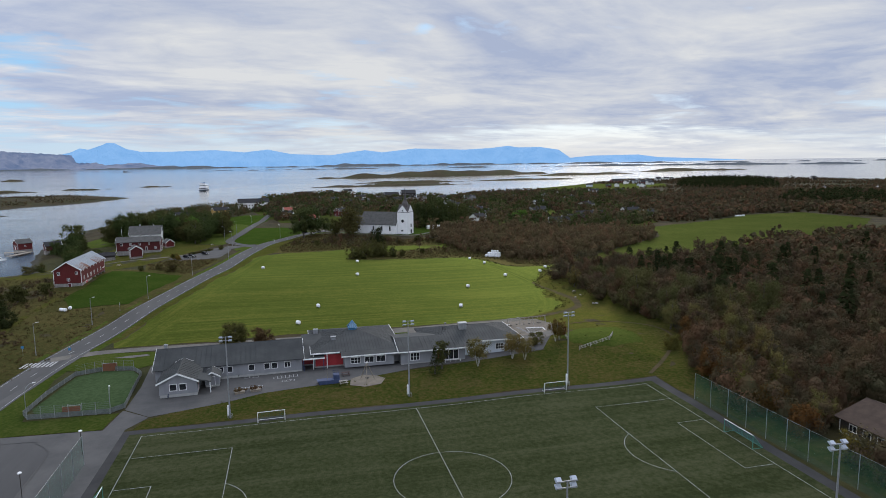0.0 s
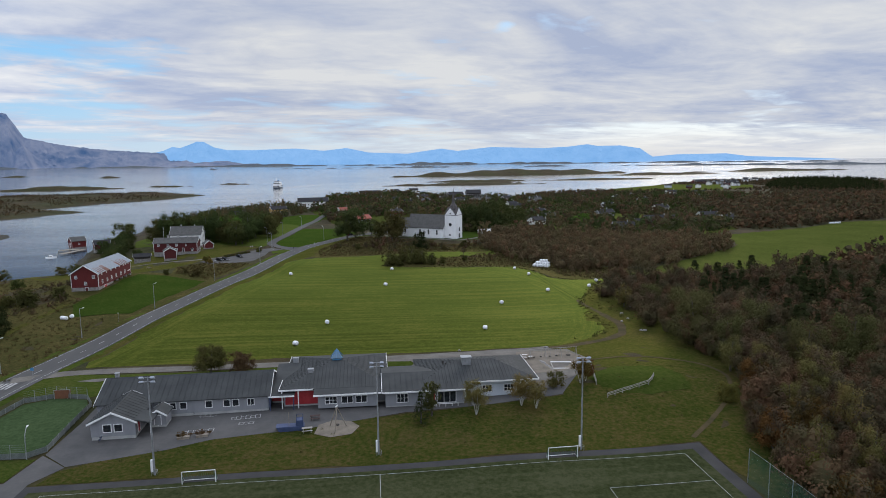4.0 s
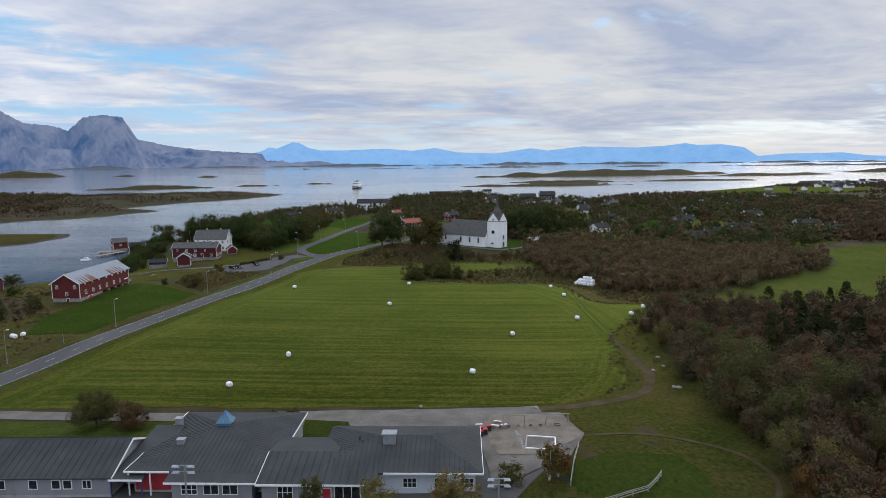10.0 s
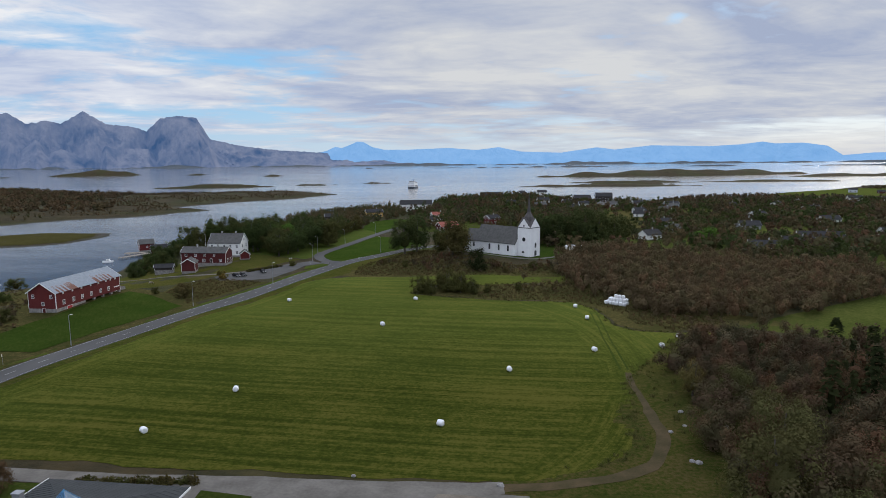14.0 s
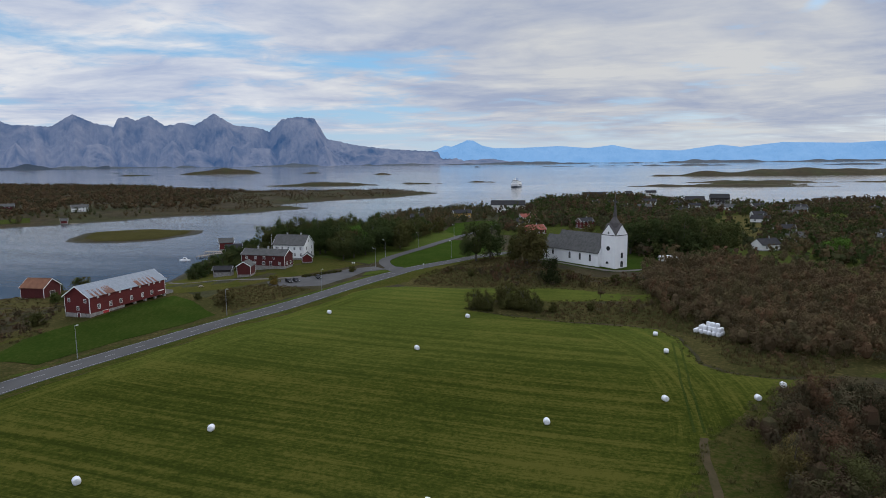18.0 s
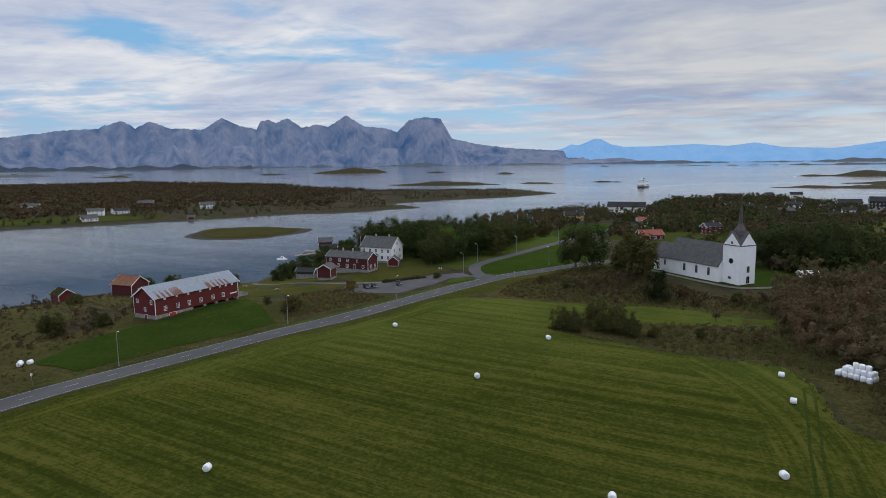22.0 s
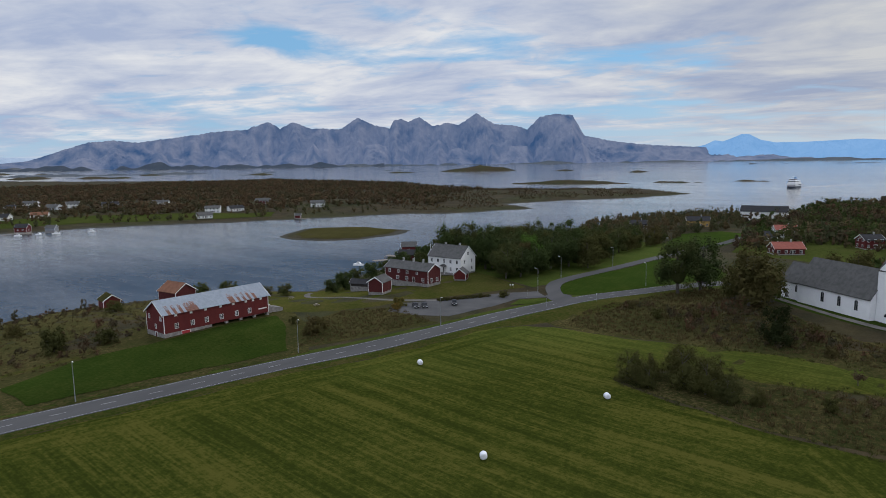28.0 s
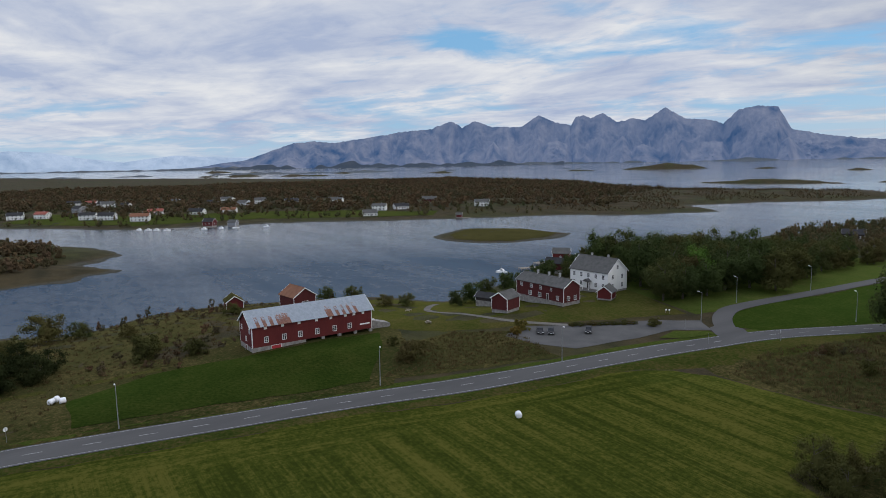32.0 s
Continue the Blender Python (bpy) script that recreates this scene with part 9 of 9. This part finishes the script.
def bicycle(spots):
    x, y, a = spots[0]
    root = thing("bicycle", x, y, hz(x, y) + 0.07, a, "dark bicycle leaning at the school wall", "bicycle", "bicycles")
    for u in (-0.52, 0.52):
        bm = bmesh.new()
        for k in range(14):
            p, q = 2 * math.pi * k / 14, 2 * math.pi * (k + 1) / 14
            tube(bm, (u + 0.33 * math.cos(p), 0, 0.35 + 0.33 * math.sin(p)), (u + 0.33 * math.cos(q), 0, 0.35 + 0.33 * math.sin(q)), 0.025, 0.025, 5)
        part("wheel", bm, M_RUBBER, root)
    bm = bmesh.new()
    for p, q in (((-0.52, 0.35), (-0.05, 0.33)), ((-0.05, 0.33), (0.38, 0.8)), ((-0.52, 0.35), (-0.16, 0.82)), ((-0.16, 0.82), (0.38, 0.8)), ((-0.05, 0.33), (-0.16, 0.85)), ((0.52, 0.35), (0.36, 0.98))):
        tube(bm, (p[0], 0, p[1]), (q[0], 0, q[1]), 0.03, 0.03, 5)
    part("frame", bm, M_NAVY, root)
    bm = bmesh.new()
    box(bm, -0.3, -0.04, -0.07, 0.07, 0.88, 0.94)
    part("saddle", bm, M_RUBBER, root)
    bm = bmesh.new()
    tube(bm, (0.34, -0.28, 1.0), (0.34, 0.28, 1.0), 0.02, 0.02, 5)
    part("handlebar", bm, M_STEEL, root)
    for x, y, a in spots[1:]:
        copy_thing(root, pose(x, y, hz(x, y) + 0.07, 0, 0, a))


bicycle([(-37.4, 31.4, 80), (-34.4, 31.9, 95), (-35.6, 29.2, 60), (-49.4, 18.6, 85)])


def flagpole(x, y):
    root = thing("flagpole", x, y, hz(x, y), 0, "tall white flagpole beside the white farmhouse", "flagpole")
    bm = bmesh.new()
    tube(bm, (0, 0, -0.3), (0, 0, 12.5), 0.09, 0.045, 8)
    part("pole", bm, M_TRIM, root)
    bm = bmesh.new()
    bmesh.ops.create_uvsphere(bm, u_segments=8, v_segments=6, radius=0.14, matrix=pose(0, 0, 12.6))
    part("knob", bm, M_TRIM, root)
    bm = bmesh.new()
    box(bm, -0.25, 0.25, -0.25, 0.25, -0.3, 0.3)
    part("foot", bm, M_CONCRETE, root)


flagpole(-121, 293)


def mailboxes(x, y, rot):
    root = thing("mailbox_stand", x, y, hz(x, y) + 0.05, rot, "row of mailboxes on a timber stand at the junction", "mailbox")
    for i, m in enumerate((M_TRIM, M_DARKB, M_TRIM)):
        bm = bmesh.new()
        prism(bm, [(-0.2, 0.9), (0.2, 0.9), (0.2, 1.25), (0.0, 1.36), (-0.2, 1.25)], "x", -0.7 + i * 0.48, -0.3 + i * 0.48)
        part("mailbox", bm, m, root)
    for u in (-0.6, 0.6):
        bm = bmesh.new()
        box(bm, u - 0.05, u + 0.05, -0.05, 0.05, -0.2, 0.9)
        part("post", bm, M_TIMBER, root)


mailboxes(-69, 280, 30)

def climbing_frame():
    root = thing("tripod_swing", -7.6, 18.6, hz(-7.6, 18.6) + 0.05, 0, "timber tripod swing on a patch of sand", "swing")
    for a in (20, 140, 260):
        bm = bmesh.new()
        tube(bm, (1.9 * math.cos(radians(a)), 1.9 * math.sin(radians(a)), -0.2), (0, 0, 4.2), 0.09, 0.08, 7)
        part("leg", bm, M_TIMBER, root)
    bm = bmesh.new()
    tube(bm, (-0.15, 0, 4.0), (0.15, 0, 4.45), 0.16, 0.12, 8)
    part("top_cap", bm, M_TRIM, root)
    bm = bmesh.new()
    tube(bm, (0, 0, 0.7), (0, 0, 4.0), 0.02, 0.02, 4)
    part("rope", bm, M_TIMBER, root)
    bm = bmesh.new()
    for k in range(12):
        p, q = 2 * math.pi * k / 12, 2 * math.pi * (k + 1) / 12
        tube(bm, (0.35 * math.cos(p), 0.35 * math.sin(p), 0.6), (0.35 * math.cos(q), 0.35 * math.sin(q), 0.6), 0.09, 0.09, 6)
    part("tyre_seat", bm, M_RUBBER, root)


climbing_frame()
drape("sand_patch", [(-11, 16.5), (-8, 15.2), (-4.8, 16), (-3.4, 18.6), (-4.6, 21), (-8, 22.2), (-10.6, 20.8)], M_SANDY, 0.095, 9.0, "round patch of pale sand under the swing", "sand", 0.9)


def swing_set():
    root = thing("swing_set", 44, 54.6, hz(44, 54.6) + 0.05, 4, "long timber swing frame with tyre seats and a basket", "swing")
    for x in (-6.0, -2.0, 2.0, 6.0):
        for s in (-1, 1):
            bm = bmesh.new()
            tube(bm, (x, s * 0.9, -0.2), (x, 0, 2.5), 0.07, 0.07, 6)
            part("leg", bm, M_PALEWOOD, root)
    bm = bmesh.new()
    tube(bm, (-6.3, 0, 2.5), (6.3, 0, 2.5), 0.08, 0.08, 7)
    part("top_beam", bm, M_PALEWOOD, root)
    for x in (-5.0, -3.2, -0.9, 0.9, 4.0):
        r = 0.55 if x == 4.0 else 0.26
        bm = bmesh.new()
        for k in range(12):
            p, q = 2 * math.pi * k / 12, 2 * math.pi * (k + 1) / 12
            tube(bm, (x + r * math.cos(p), r * math.sin(p), 0.5), (x + r * math.cos(q), r * math.sin(q), 0.5), 0.07, 0.07, 5)
        part("swing_seat", bm, M_RUBBER, root)
        for s in (-1, 1):
            bm = bmesh.new()
            tube(bm, (x + s * r, 0, 0.55), (x + s * r * 0.7, 0, 2.45), 0.012, 0.012, 4)
            part("chain", bm, M_STEEL, root)


swing_set()


def sandbox():
    root = thing("sandbox", 44, 46.8, hz(44, 46.8) + 0.2, -8, "square pale timber sandbox filled with sand", "sandbox")
    for a in range(4):
        bm = bmesh.new()
        box(bm, -2.5, 2.5, -2.6, -2.35, 0, 0.32, pose(0, 0, 0, 0, 0, 90 * a))
        part("side_board", bm, M_TRIM if a < 3 else M_PALEWOOD, root)
    bm = bmesh.new()
    box(bm, -2.35, 2.35, -2.35, 2.35, 0, 0.15)
    part("sand", bm, M_GRAVEL, root)


sandbox()
rs = np.random.RandomState(4)
for i, (x, y) in enumerate(((33.8, 50.5), (34.6, 51.4), (34.2, 52.4), (35.4, 53.0), (33.6, 54.5), (37.2, 56.0), (38.2, 54.4), (36.6, 54.0))):
    root = thing("refuse_bin" if i < 4 else "play_crate", x, y, hz(x, y) + 0.1, rs.uniform(-20, 20), "dark wheeled refuse bin behind the school" if i < 4 else "wooden play crate with loose boards", "bin" if i < 4 else "crate", "refuse bins" if i < 4 else "play crates")
    bm = bmesh.new()
    if i < 4:
        prism(bm, [(-0.32, 0.1), (0.3, 0.1), (0.38, 1.05), (-0.38, 1.05)], "y", -0.4, 0.4)
        part("body", bm, M_DARKB, root)
        bm = bmesh.new()
        prism(bm, [(-0.42, 1.05), (0.42, 1.05), (0.3, 1.18), (-0.4, 1.14)], "y", -0.44, 0.44)
        part("lid", bm, M_REDP, root)
    else:
        box(bm, -0.7, 0.7, -0.5, 0.5, 0, 0.7)
        part("box", bm, M_TIMBER, root)
        bm = bmesh.new()
        box(bm, -0.9, 0.5, -0.2, 0.1, 0.7, 0.78, pose(0, 0, 0, 0, 6, 14))
        part("loose_board", bm, M_TRIM, root)
for i, (x, y) in enumerate([(40.2 + 0.12 * k, 52.5 - 0.95 * k) for k in range(9)] + [(86, 101), (88, 103), (85.5, 106), (84, 88), (86, 90.5), (45.5, 66), (22, 66.5), (75.5, 88.4), (79.6, 98.6), (78.6, 91.2), (76.3, 76), (77.2, 75.4)]):
    bm = bmesh.new()
    bmesh.ops.create_icosphere(bm, subdivisions=2, radius=0.42 + 0.25 * ((i * 7) % 3) / 3)
    for v in bm.verts:
        v.co *= 1 + 0.22 * noise.noise(v.co * 2.2 + Vector((i * 3.1, 0, 0)))
        v.co.z *= 0.65
    ob = new("boulder", mesh_of("boulder", bm, M_STONE))
    ob.matrix_world = pose(x, y, hz(x, y) + 0.12, 0, 0, i * 40)
    tagged(ob, "grey boulder lying in the grass", "boulder", "boulders")

# ---- cars ----
def car(spots, paint):
    x, y, a = spots[0]
    root = thing("parked_car", x, y, hz(x, y) + 0.1, a, "dark parked car on the gravel area", "car", "parked cars")
    bm = bmesh.new()
    prism(bm, [(-2.15, 0.35), (2.15, 0.32), (2.2, 0.62), (2.05, 0.82), (1.1, 0.95), (-1.95, 1.0), (-2.2, 0.9), (-2.2, 0.5)], "y", -0.87, 0.87)
    bmesh.ops.bevel(bm, geom=bm.edges[:], offset=0.06, segments=2, affect="EDGES")
    part("body", bm, paint, root)
    bm = bmesh.new()
    prism(bm, [(-2.0, 0.96), (1.15, 0.92), (0.35, 1.42), (-1.65, 1.46)], "y", -0.74, 0.74)
    bmesh.ops.bevel(bm, geom=bm.edges[:], offset=0.05, segments=2, affect="EDGES")
    part("windows", bm, surface("tinted_car_glass", (0.008, 0.009, 0.011), (0.014, 0.015, 0.018), 2.0, 0.18, 0.0, spec=0.25), root)
    bm = bmesh.new()
    prism(bm, [(-1.68, 1.45), (0.38, 1.41), (0.2, 1.5), (-1.5, 1.53)], "y", -0.7, 0.7)
    part("roof", bm, paint, root)
    for sx in (-1.32, 1.32):
        for sy in (-1, 1):
            bm = bmesh.new()
            tube(bm, (sx, sy * 0.66, 0.32), (sx, sy * 0.9, 0.32), 0.32, 0.32, 14)
            w = part("wheel", bm, M_RUBBER, root)
            bm = bmesh.new()
            tube(bm, (sx, sy * 0.9, 0.32), (sx, sy * 0.915, 0.32), 0.2, 0.19, 10)
            part("rim", bm, M_STEEL, w)
    for sy in (-0.6, 0.6):
        bm = bmesh.new()
        box(bm, 2.12, 2.22, sy - 0.2, sy + 0.2, 0.58, 0.76)
        part("headlight", bm, M_TRIM, root)
        bm = bmesh.new()
        box(bm, -2.24, -2.16, sy - 0.18, sy + 0.18, 0.66, 0.88)
        part("tail_light", bm, M_REDP, root)
    bm = bmesh.new()
    box(bm, 2.19, 2.23, -0.26, 0.26, 0.42, 0.54)
    part("number_plate", bm, M_TRIM, root)
    for x, y, a in spots[1:]:
        copy_thing(root, pose(x, y, hz(x, y) + 0.1, 0, 0, a))


def paint_look(N, bsdf, pos):
    bsdf.inputs["Base Color"].default_value = rgb(0.010, 0.011, 0.014)
    bsdf.inputs["Roughness"].default_value = 0.4
    bsdf.inputs["Specular IOR Level"].default_value = 0.12


car([(-76.6, 234.6, -38), (-74.4, 236.6, -42), (-69, 245.6, -50), (-14, 327, 48)], material("black_car_paint", paint_look))

# ---- ships, boats and piers ----
def ferry():
    root = thing("ferry", -212, 1430, SEA, -92, "white car ferry with dark hull and blue funnel at sea", "ferry")
    root.scale = (1.2, 1.2, 1.3)
    bm = bmesh.new()
    prism(bm, [(-21, -6.0), (14, -6.0), (24, 0), (14, 6.0), (-21, 6.0)], "z", -1.0, 2.6)
    part("hull", bm, surface("hull_navy", (0.016, 0.022, 0.035), (0.024, 0.032, 0.048), 0.3, 0.4, 0.0), root)
    for nm, a, b, w, z0, z1 in (("car_deck", -20, 16, 5.8, 2.6, 7.6), ("saloon_deck", -16, 13, 5.2, 7.6, 10.4), ("bridge", 3, 10.5, 4.6, 10.4, 13.2)):
        bm = bmesh.new()
        box(bm, a, b, -w, w, z0, z1)
        bmesh.ops.bevel(bm, geom=bm.edges[:], offset=0.3, segments=2, affect="EDGES")
        deck = part(nm, bm, M_TRIM, root)
        bm = bmesh.new()
        box(bm, a + 1.0, b + 0.04, -w - 0.04, w + 0.04, z0 + 1.3, z0 + 2.3)
        part("window_band", bm, M_GLASS, deck)
    bm = bmesh.new()
    box(bm, -9, -5.5, -1.6, 1.6, 10.4, 15.0)
    part("funnel", bm, surface("funnel_blue", (0.05, 0.14, 0.3), (0.06, 0.17, 0.34), 0.5, 0.4, 0.0), root)
    bm = bmesh.new()
    tube(bm, (5.5, 0, 13), (5.5, 0, 19), 0.18, 0.1, 6)
    tube(bm, (5.5, -2, 16.5), (5.5, 2, 16.5), 0.1, 0.1, 5)
    part("mast", bm, M_TRIM, root)


ferry()


def wake():
    """The ferry's churned wake, a long low fan of foam."""
    rs = np.random.RandomState(4)
    quads = []
    a = radians(-110)
    for k in range(900):
        t = rs.uniform(0, 1) ** 1.3
        u, v = -22 - t * 190, rs.normal() * (2.5 + t * 9)
        x, y = -212 + u * math.cos(a) - v * math.sin(a), 1430 + u * math.sin(a) + v * math.cos(a)
        w, h = rs.uniform(1.0, 4.0) * (1 - 0.5 * t), rs.uniform(0.4, 1.2)
        quads.append([(x - w, y - h, SEA + 0.12), (x + w, y - h * 0.6, SEA + 0.12), (x + w * 0.8, y + h, SEA + 0.2), (x - w * 0.9, y + h * 0.7, SEA + 0.2)])
    V = np.array(quads).reshape(-1, 3)
    tagged(new("ferry_wake", soup("ferry_wake", V, np.arange(len(V)).reshape(-1, 4), surface("sea_foam", (0.28, 0.30, 0.33), (0.45, 0.47, 0.5), 1.0, 0.9, 0.0))), "white foam of the ferry's wake on the water", "wake", kind="stuff")


wake()

def small_boat(spots, label="white motor boat with a small cabin on the water"):
    x, y, a = spots[0]
    root = thing("motor_boat", x, y, SEA, a, label, "boat", "motor boats")
    bm = bmesh.new()
    prism(bm, [(-2.9, -1.1), (1.2, -1.15), (3.2, 0), (1.2, 1.15), (-2.9, 1.1)], "z", -0.2, 0.95)
    part("hull", bm, M_TRIM, root)
    bm = bmesh.new()
    prism(bm, [(-0.9, 0.9), (1.4, 0.9), (0.7, 1.9), (-0.8, 2.0)], "y", -0.8, 0.8)
    cab = part("cabin", bm, M_TRIM, root)
    bm = bmesh.new()
    box(bm, -0.6, 0.75, -0.83, 0.83, 1.35, 1.75)
    part("cabin_window", bm, M_GLASS, cab)
    bm = bmesh.new()
    tube(bm, (-0.3, 0, 1.9), (-0.3, 0, 3.2), 0.03, 0.02, 5)
    part("mast", bm, M_STEEL, root)
    for x, y, a in spots[1:]:
        copy_thing(root, pose(x, y, SEA, 0, 0, a))


small_boat([(-196, 318, 20), (-573, 216, 60), (-566, 222, 50), (-559, 229, 70), (-545, 258, 40), (-540, 272, 20), (-538, 284, 80), (-528, 309, 40), (70, 2350, 10), (-580, 210, 30)])


def pier(x, y, rot, L, W, label):
    root = thing("pier", x, y, SEA, rot, label, "pier", "piers")
    n = int(L / 0.5)
    bm = bmesh.new()
    for i in range(n):
        box(bm, -L / 2 + i * 0.5 + 0.03, -L / 2 + i * 0.5 + 0.47, -W / 2, W / 2, 1.05, 1.15)
    part("deck", bm, M_TIMBER, root)
    for i in range(int(L / 3) + 1):
        for s in (-1, 1):
            bm = bmesh.new()
            tube(bm, (-L / 2 + 0.3 + i * 3, s * (W / 2 - 0.2), -1.5), (-L / 2 + 0.3 + i * 3, s * (W / 2 - 0.2), 1.05), 0.13, 0.13, 6)
            part("pile", bm, M_TIMBER, root)


pier(-193, 340, 75, 22, 4.0, "grey timber pier below the red boathouse")
pier(-200, 351, 20, 12, 6.0, "grey timber pier beside the boathouse")
pier(-566, 236, 50, 40, 3.0, "floating timber jetty with moored boats")
pier(-556, 262, 50, 20, 5.0, "timber quay below the island boathouse")
pier(-466, 492, 50, 8, 4.0, "small timber landing stage")
pier(-40, 955, 30, 60, 8.0, "concrete and timber ferry quay")

# ---- village houses ----
def simple_house(x, y, rot, L, W, wh, rh, wall, roof, label, group, z=None, win=1.1):
    ws = []
    n = max(2, int(L / 3.2))
    storeys = (1.7, 4.4) if wh > 4.6 else (1.7,)
    for zz in storeys:
        for i in range(n):
            u = -L / 2 + L * (i + 0.5) / n
            ws.append(("F", round(u, 2), zz, win, 1.2, 2, 1))
        for u in (-W / 4, W / 4):
            ws.append(("L", u, zz, win, 1.2, 2, 1))
            ws.append(("R", u, zz, win, 1.2, 2, 1))
    ws.append(("R", 0.0, wh + rh * 0.3, 0.9, 1.0, 2, 1))
    ws.append(("L", 0.0, wh + rh * 0.3, 0.9, 1.0, 2, 1))
    gable_house("village_house", label, x, y, rot, L, W, wh, rh, wall, roof, ws, [("F", 0.6, 0.45, 1.0, 2.0, M_DARKB)], [(L * 0.15, 0.0)], 0.45, z, "house", group, corners=False, base_mat=M_CONCRETE, over=0.45)


WALLS = {"WHITEB": M_WHITEB, "GREYB": M_GREYB, "LTGREYB": M_LTGREYB, "DKRED": M_DKRED, "RED": M_RED, "DARKB": M_DARKB, "YELLOWB": M_YELLOWB, "DKROOF": M_DKROOF, "REDROOF": M_REDROOF, "SLATE": M_SLATE, "RUSTROOF": M_RUSTROOF}
WHITE = "white timber house with a dark roof"
rs = np.random.RandomState(77)
for i, (x, y, a, w, r) in enumerate(ISLAND):
    w, r = WALLS[w], WALLS[r]
    nm = {M_WHITEB.name: "white", M_GREYB.name: "grey", M_LTGREYB.name: "pale grey", M_DKRED.name: "dark red"}[w.name]
    rn = {M_DKROOF.name: "dark", M_REDROOF.name: "red", M_SLATE.name: "grey", M_RUSTROOF.name: "rust-red"}[r.name]
    simple_house(x, y, a + 8, rs.uniform(14, 19), rs.uniform(8.5, 10.5), rs.choice([3.4, 5.2]), rs.uniform(2.4, 3.2), w, r, "%s timber house with a %s roof across the sound" % (nm, rn), "island village")
gable_house("quay_boathouse", "red boathouse with white trim on the island quay", -566, 268, 45, 10, 8, 4.2, 3.0, M_RED, M_DKROOF, [("F", -2, 2.4, 1, 1.2, 2, 2), ("F", 2, 2.4, 1, 1.2, 2, 2), ("R", 0, 2.4, 1, 1.2, 2, 2)], [], [], 0.4, SEA + 1.2, "boathouse")
gable_house("quay_boathouse", "grey boathouse on the island quay", -553, 286, 45, 8, 6, 3.4, 2.2, M_GREYB, M_SLATE, [], [], [], 0.4, SEA + 1.0, "boathouse")
gable_house("quay_boathouse", "small red boathouse on the island shore", -476, 490, 45, 6, 5, 2.8, 2.0, M_RED, M_SLATE, [], [], [], 0.4, SEA + 1.0, "boathouse")
WALLN = {M_WHITEB.name: "white", M_GREYB.name: "grey", M_LTGREYB.name: "pale grey", M_DKRED.name: "dark red", M_RED.name: "red", M_DARKB.name: "dark-stained", M_YELLOWB.name: "yellow"}
ROOFN = {M_DKROOF.name: "dark", M_REDROOF.name: "red tiled", M_SLATE.name: "grey", M_RUSTROOF.name: "rust-red"}
for x, y, a, L, W, wh, w, r in TOWN:
    w, r = WALLS[w], WALLS[r]
    simple_house(x, y, a, L, W, wh, W * 0.3, w, r, "%s timber house with a %s roof among trees" % (WALLN[w.name], ROOFN[r.name]), "village houses")
rs = np.random.RandomState(18)
for x, y in SHORE_PLOTS:
    w = (M_WHITEB, M_WHITEB, M_WHITEB, M_LTGREYB, M_RED, M_DARKB)[rs.randint(6)]
    r = (M_DKROOF, M_DKROOF, M_SLATE)[rs.randint(3)]
    L, W, wh = rs.uniform(9, 13), rs.uniform(6.5, 8.5), rs.choice([3.0, 3.2, 4.8])
    gable_house("village_house", "%s timber house with a %s roof near the far shore" % (WALLN[w.name], ROOFN[r.name]), x, y, rs.uniform(-30, 60), L, W, wh, W * 0.32, w, r, [("F", u, 1.8, 1.2, 1.2, 2, 1) for u in (-L / 4, L / 4)] + [("R", 0.0, 1.8, 1.2, 1.2, 2, 1)], [], [(L * 0.15, 0.0)], 0.45, None, "house", "village houses", corners=False, base_mat=M_CONCRETE, trim=False)
gable_house("churchyard_shed", "low white shed with a pale sheet roof beside the church", 74, 316, 20, 9, 3.6, 1.7, 0.9, M_TRIM, M_TRIM, [], [("F", 0, 0.2, 1.0, 1.9, M_TRIM)], [], 0.3, None, "shed")
# the house at the forest's edge by the pitch
gable_house("forest_house", "dark-stained house with a brown roof among autumn trees", 76.3, -40.3, 90, 17.6, 12.4, 3.0, 2.3, M_DARKB, surface("brown_roof", (0.045, 0.034, 0.028), (0.08, 0.058, 0.046), 0.8, 0.9, 0.4, 4, spec=0.08), [("B", u, 1.7, 1.4, 1.1, 2, 1) for u in (-6, -3.2, -0.4, 3.4)], [], [(2, 0)], 0.4, None, "house", over=0.7, base_mat=M_CONCRETE, trim=False)
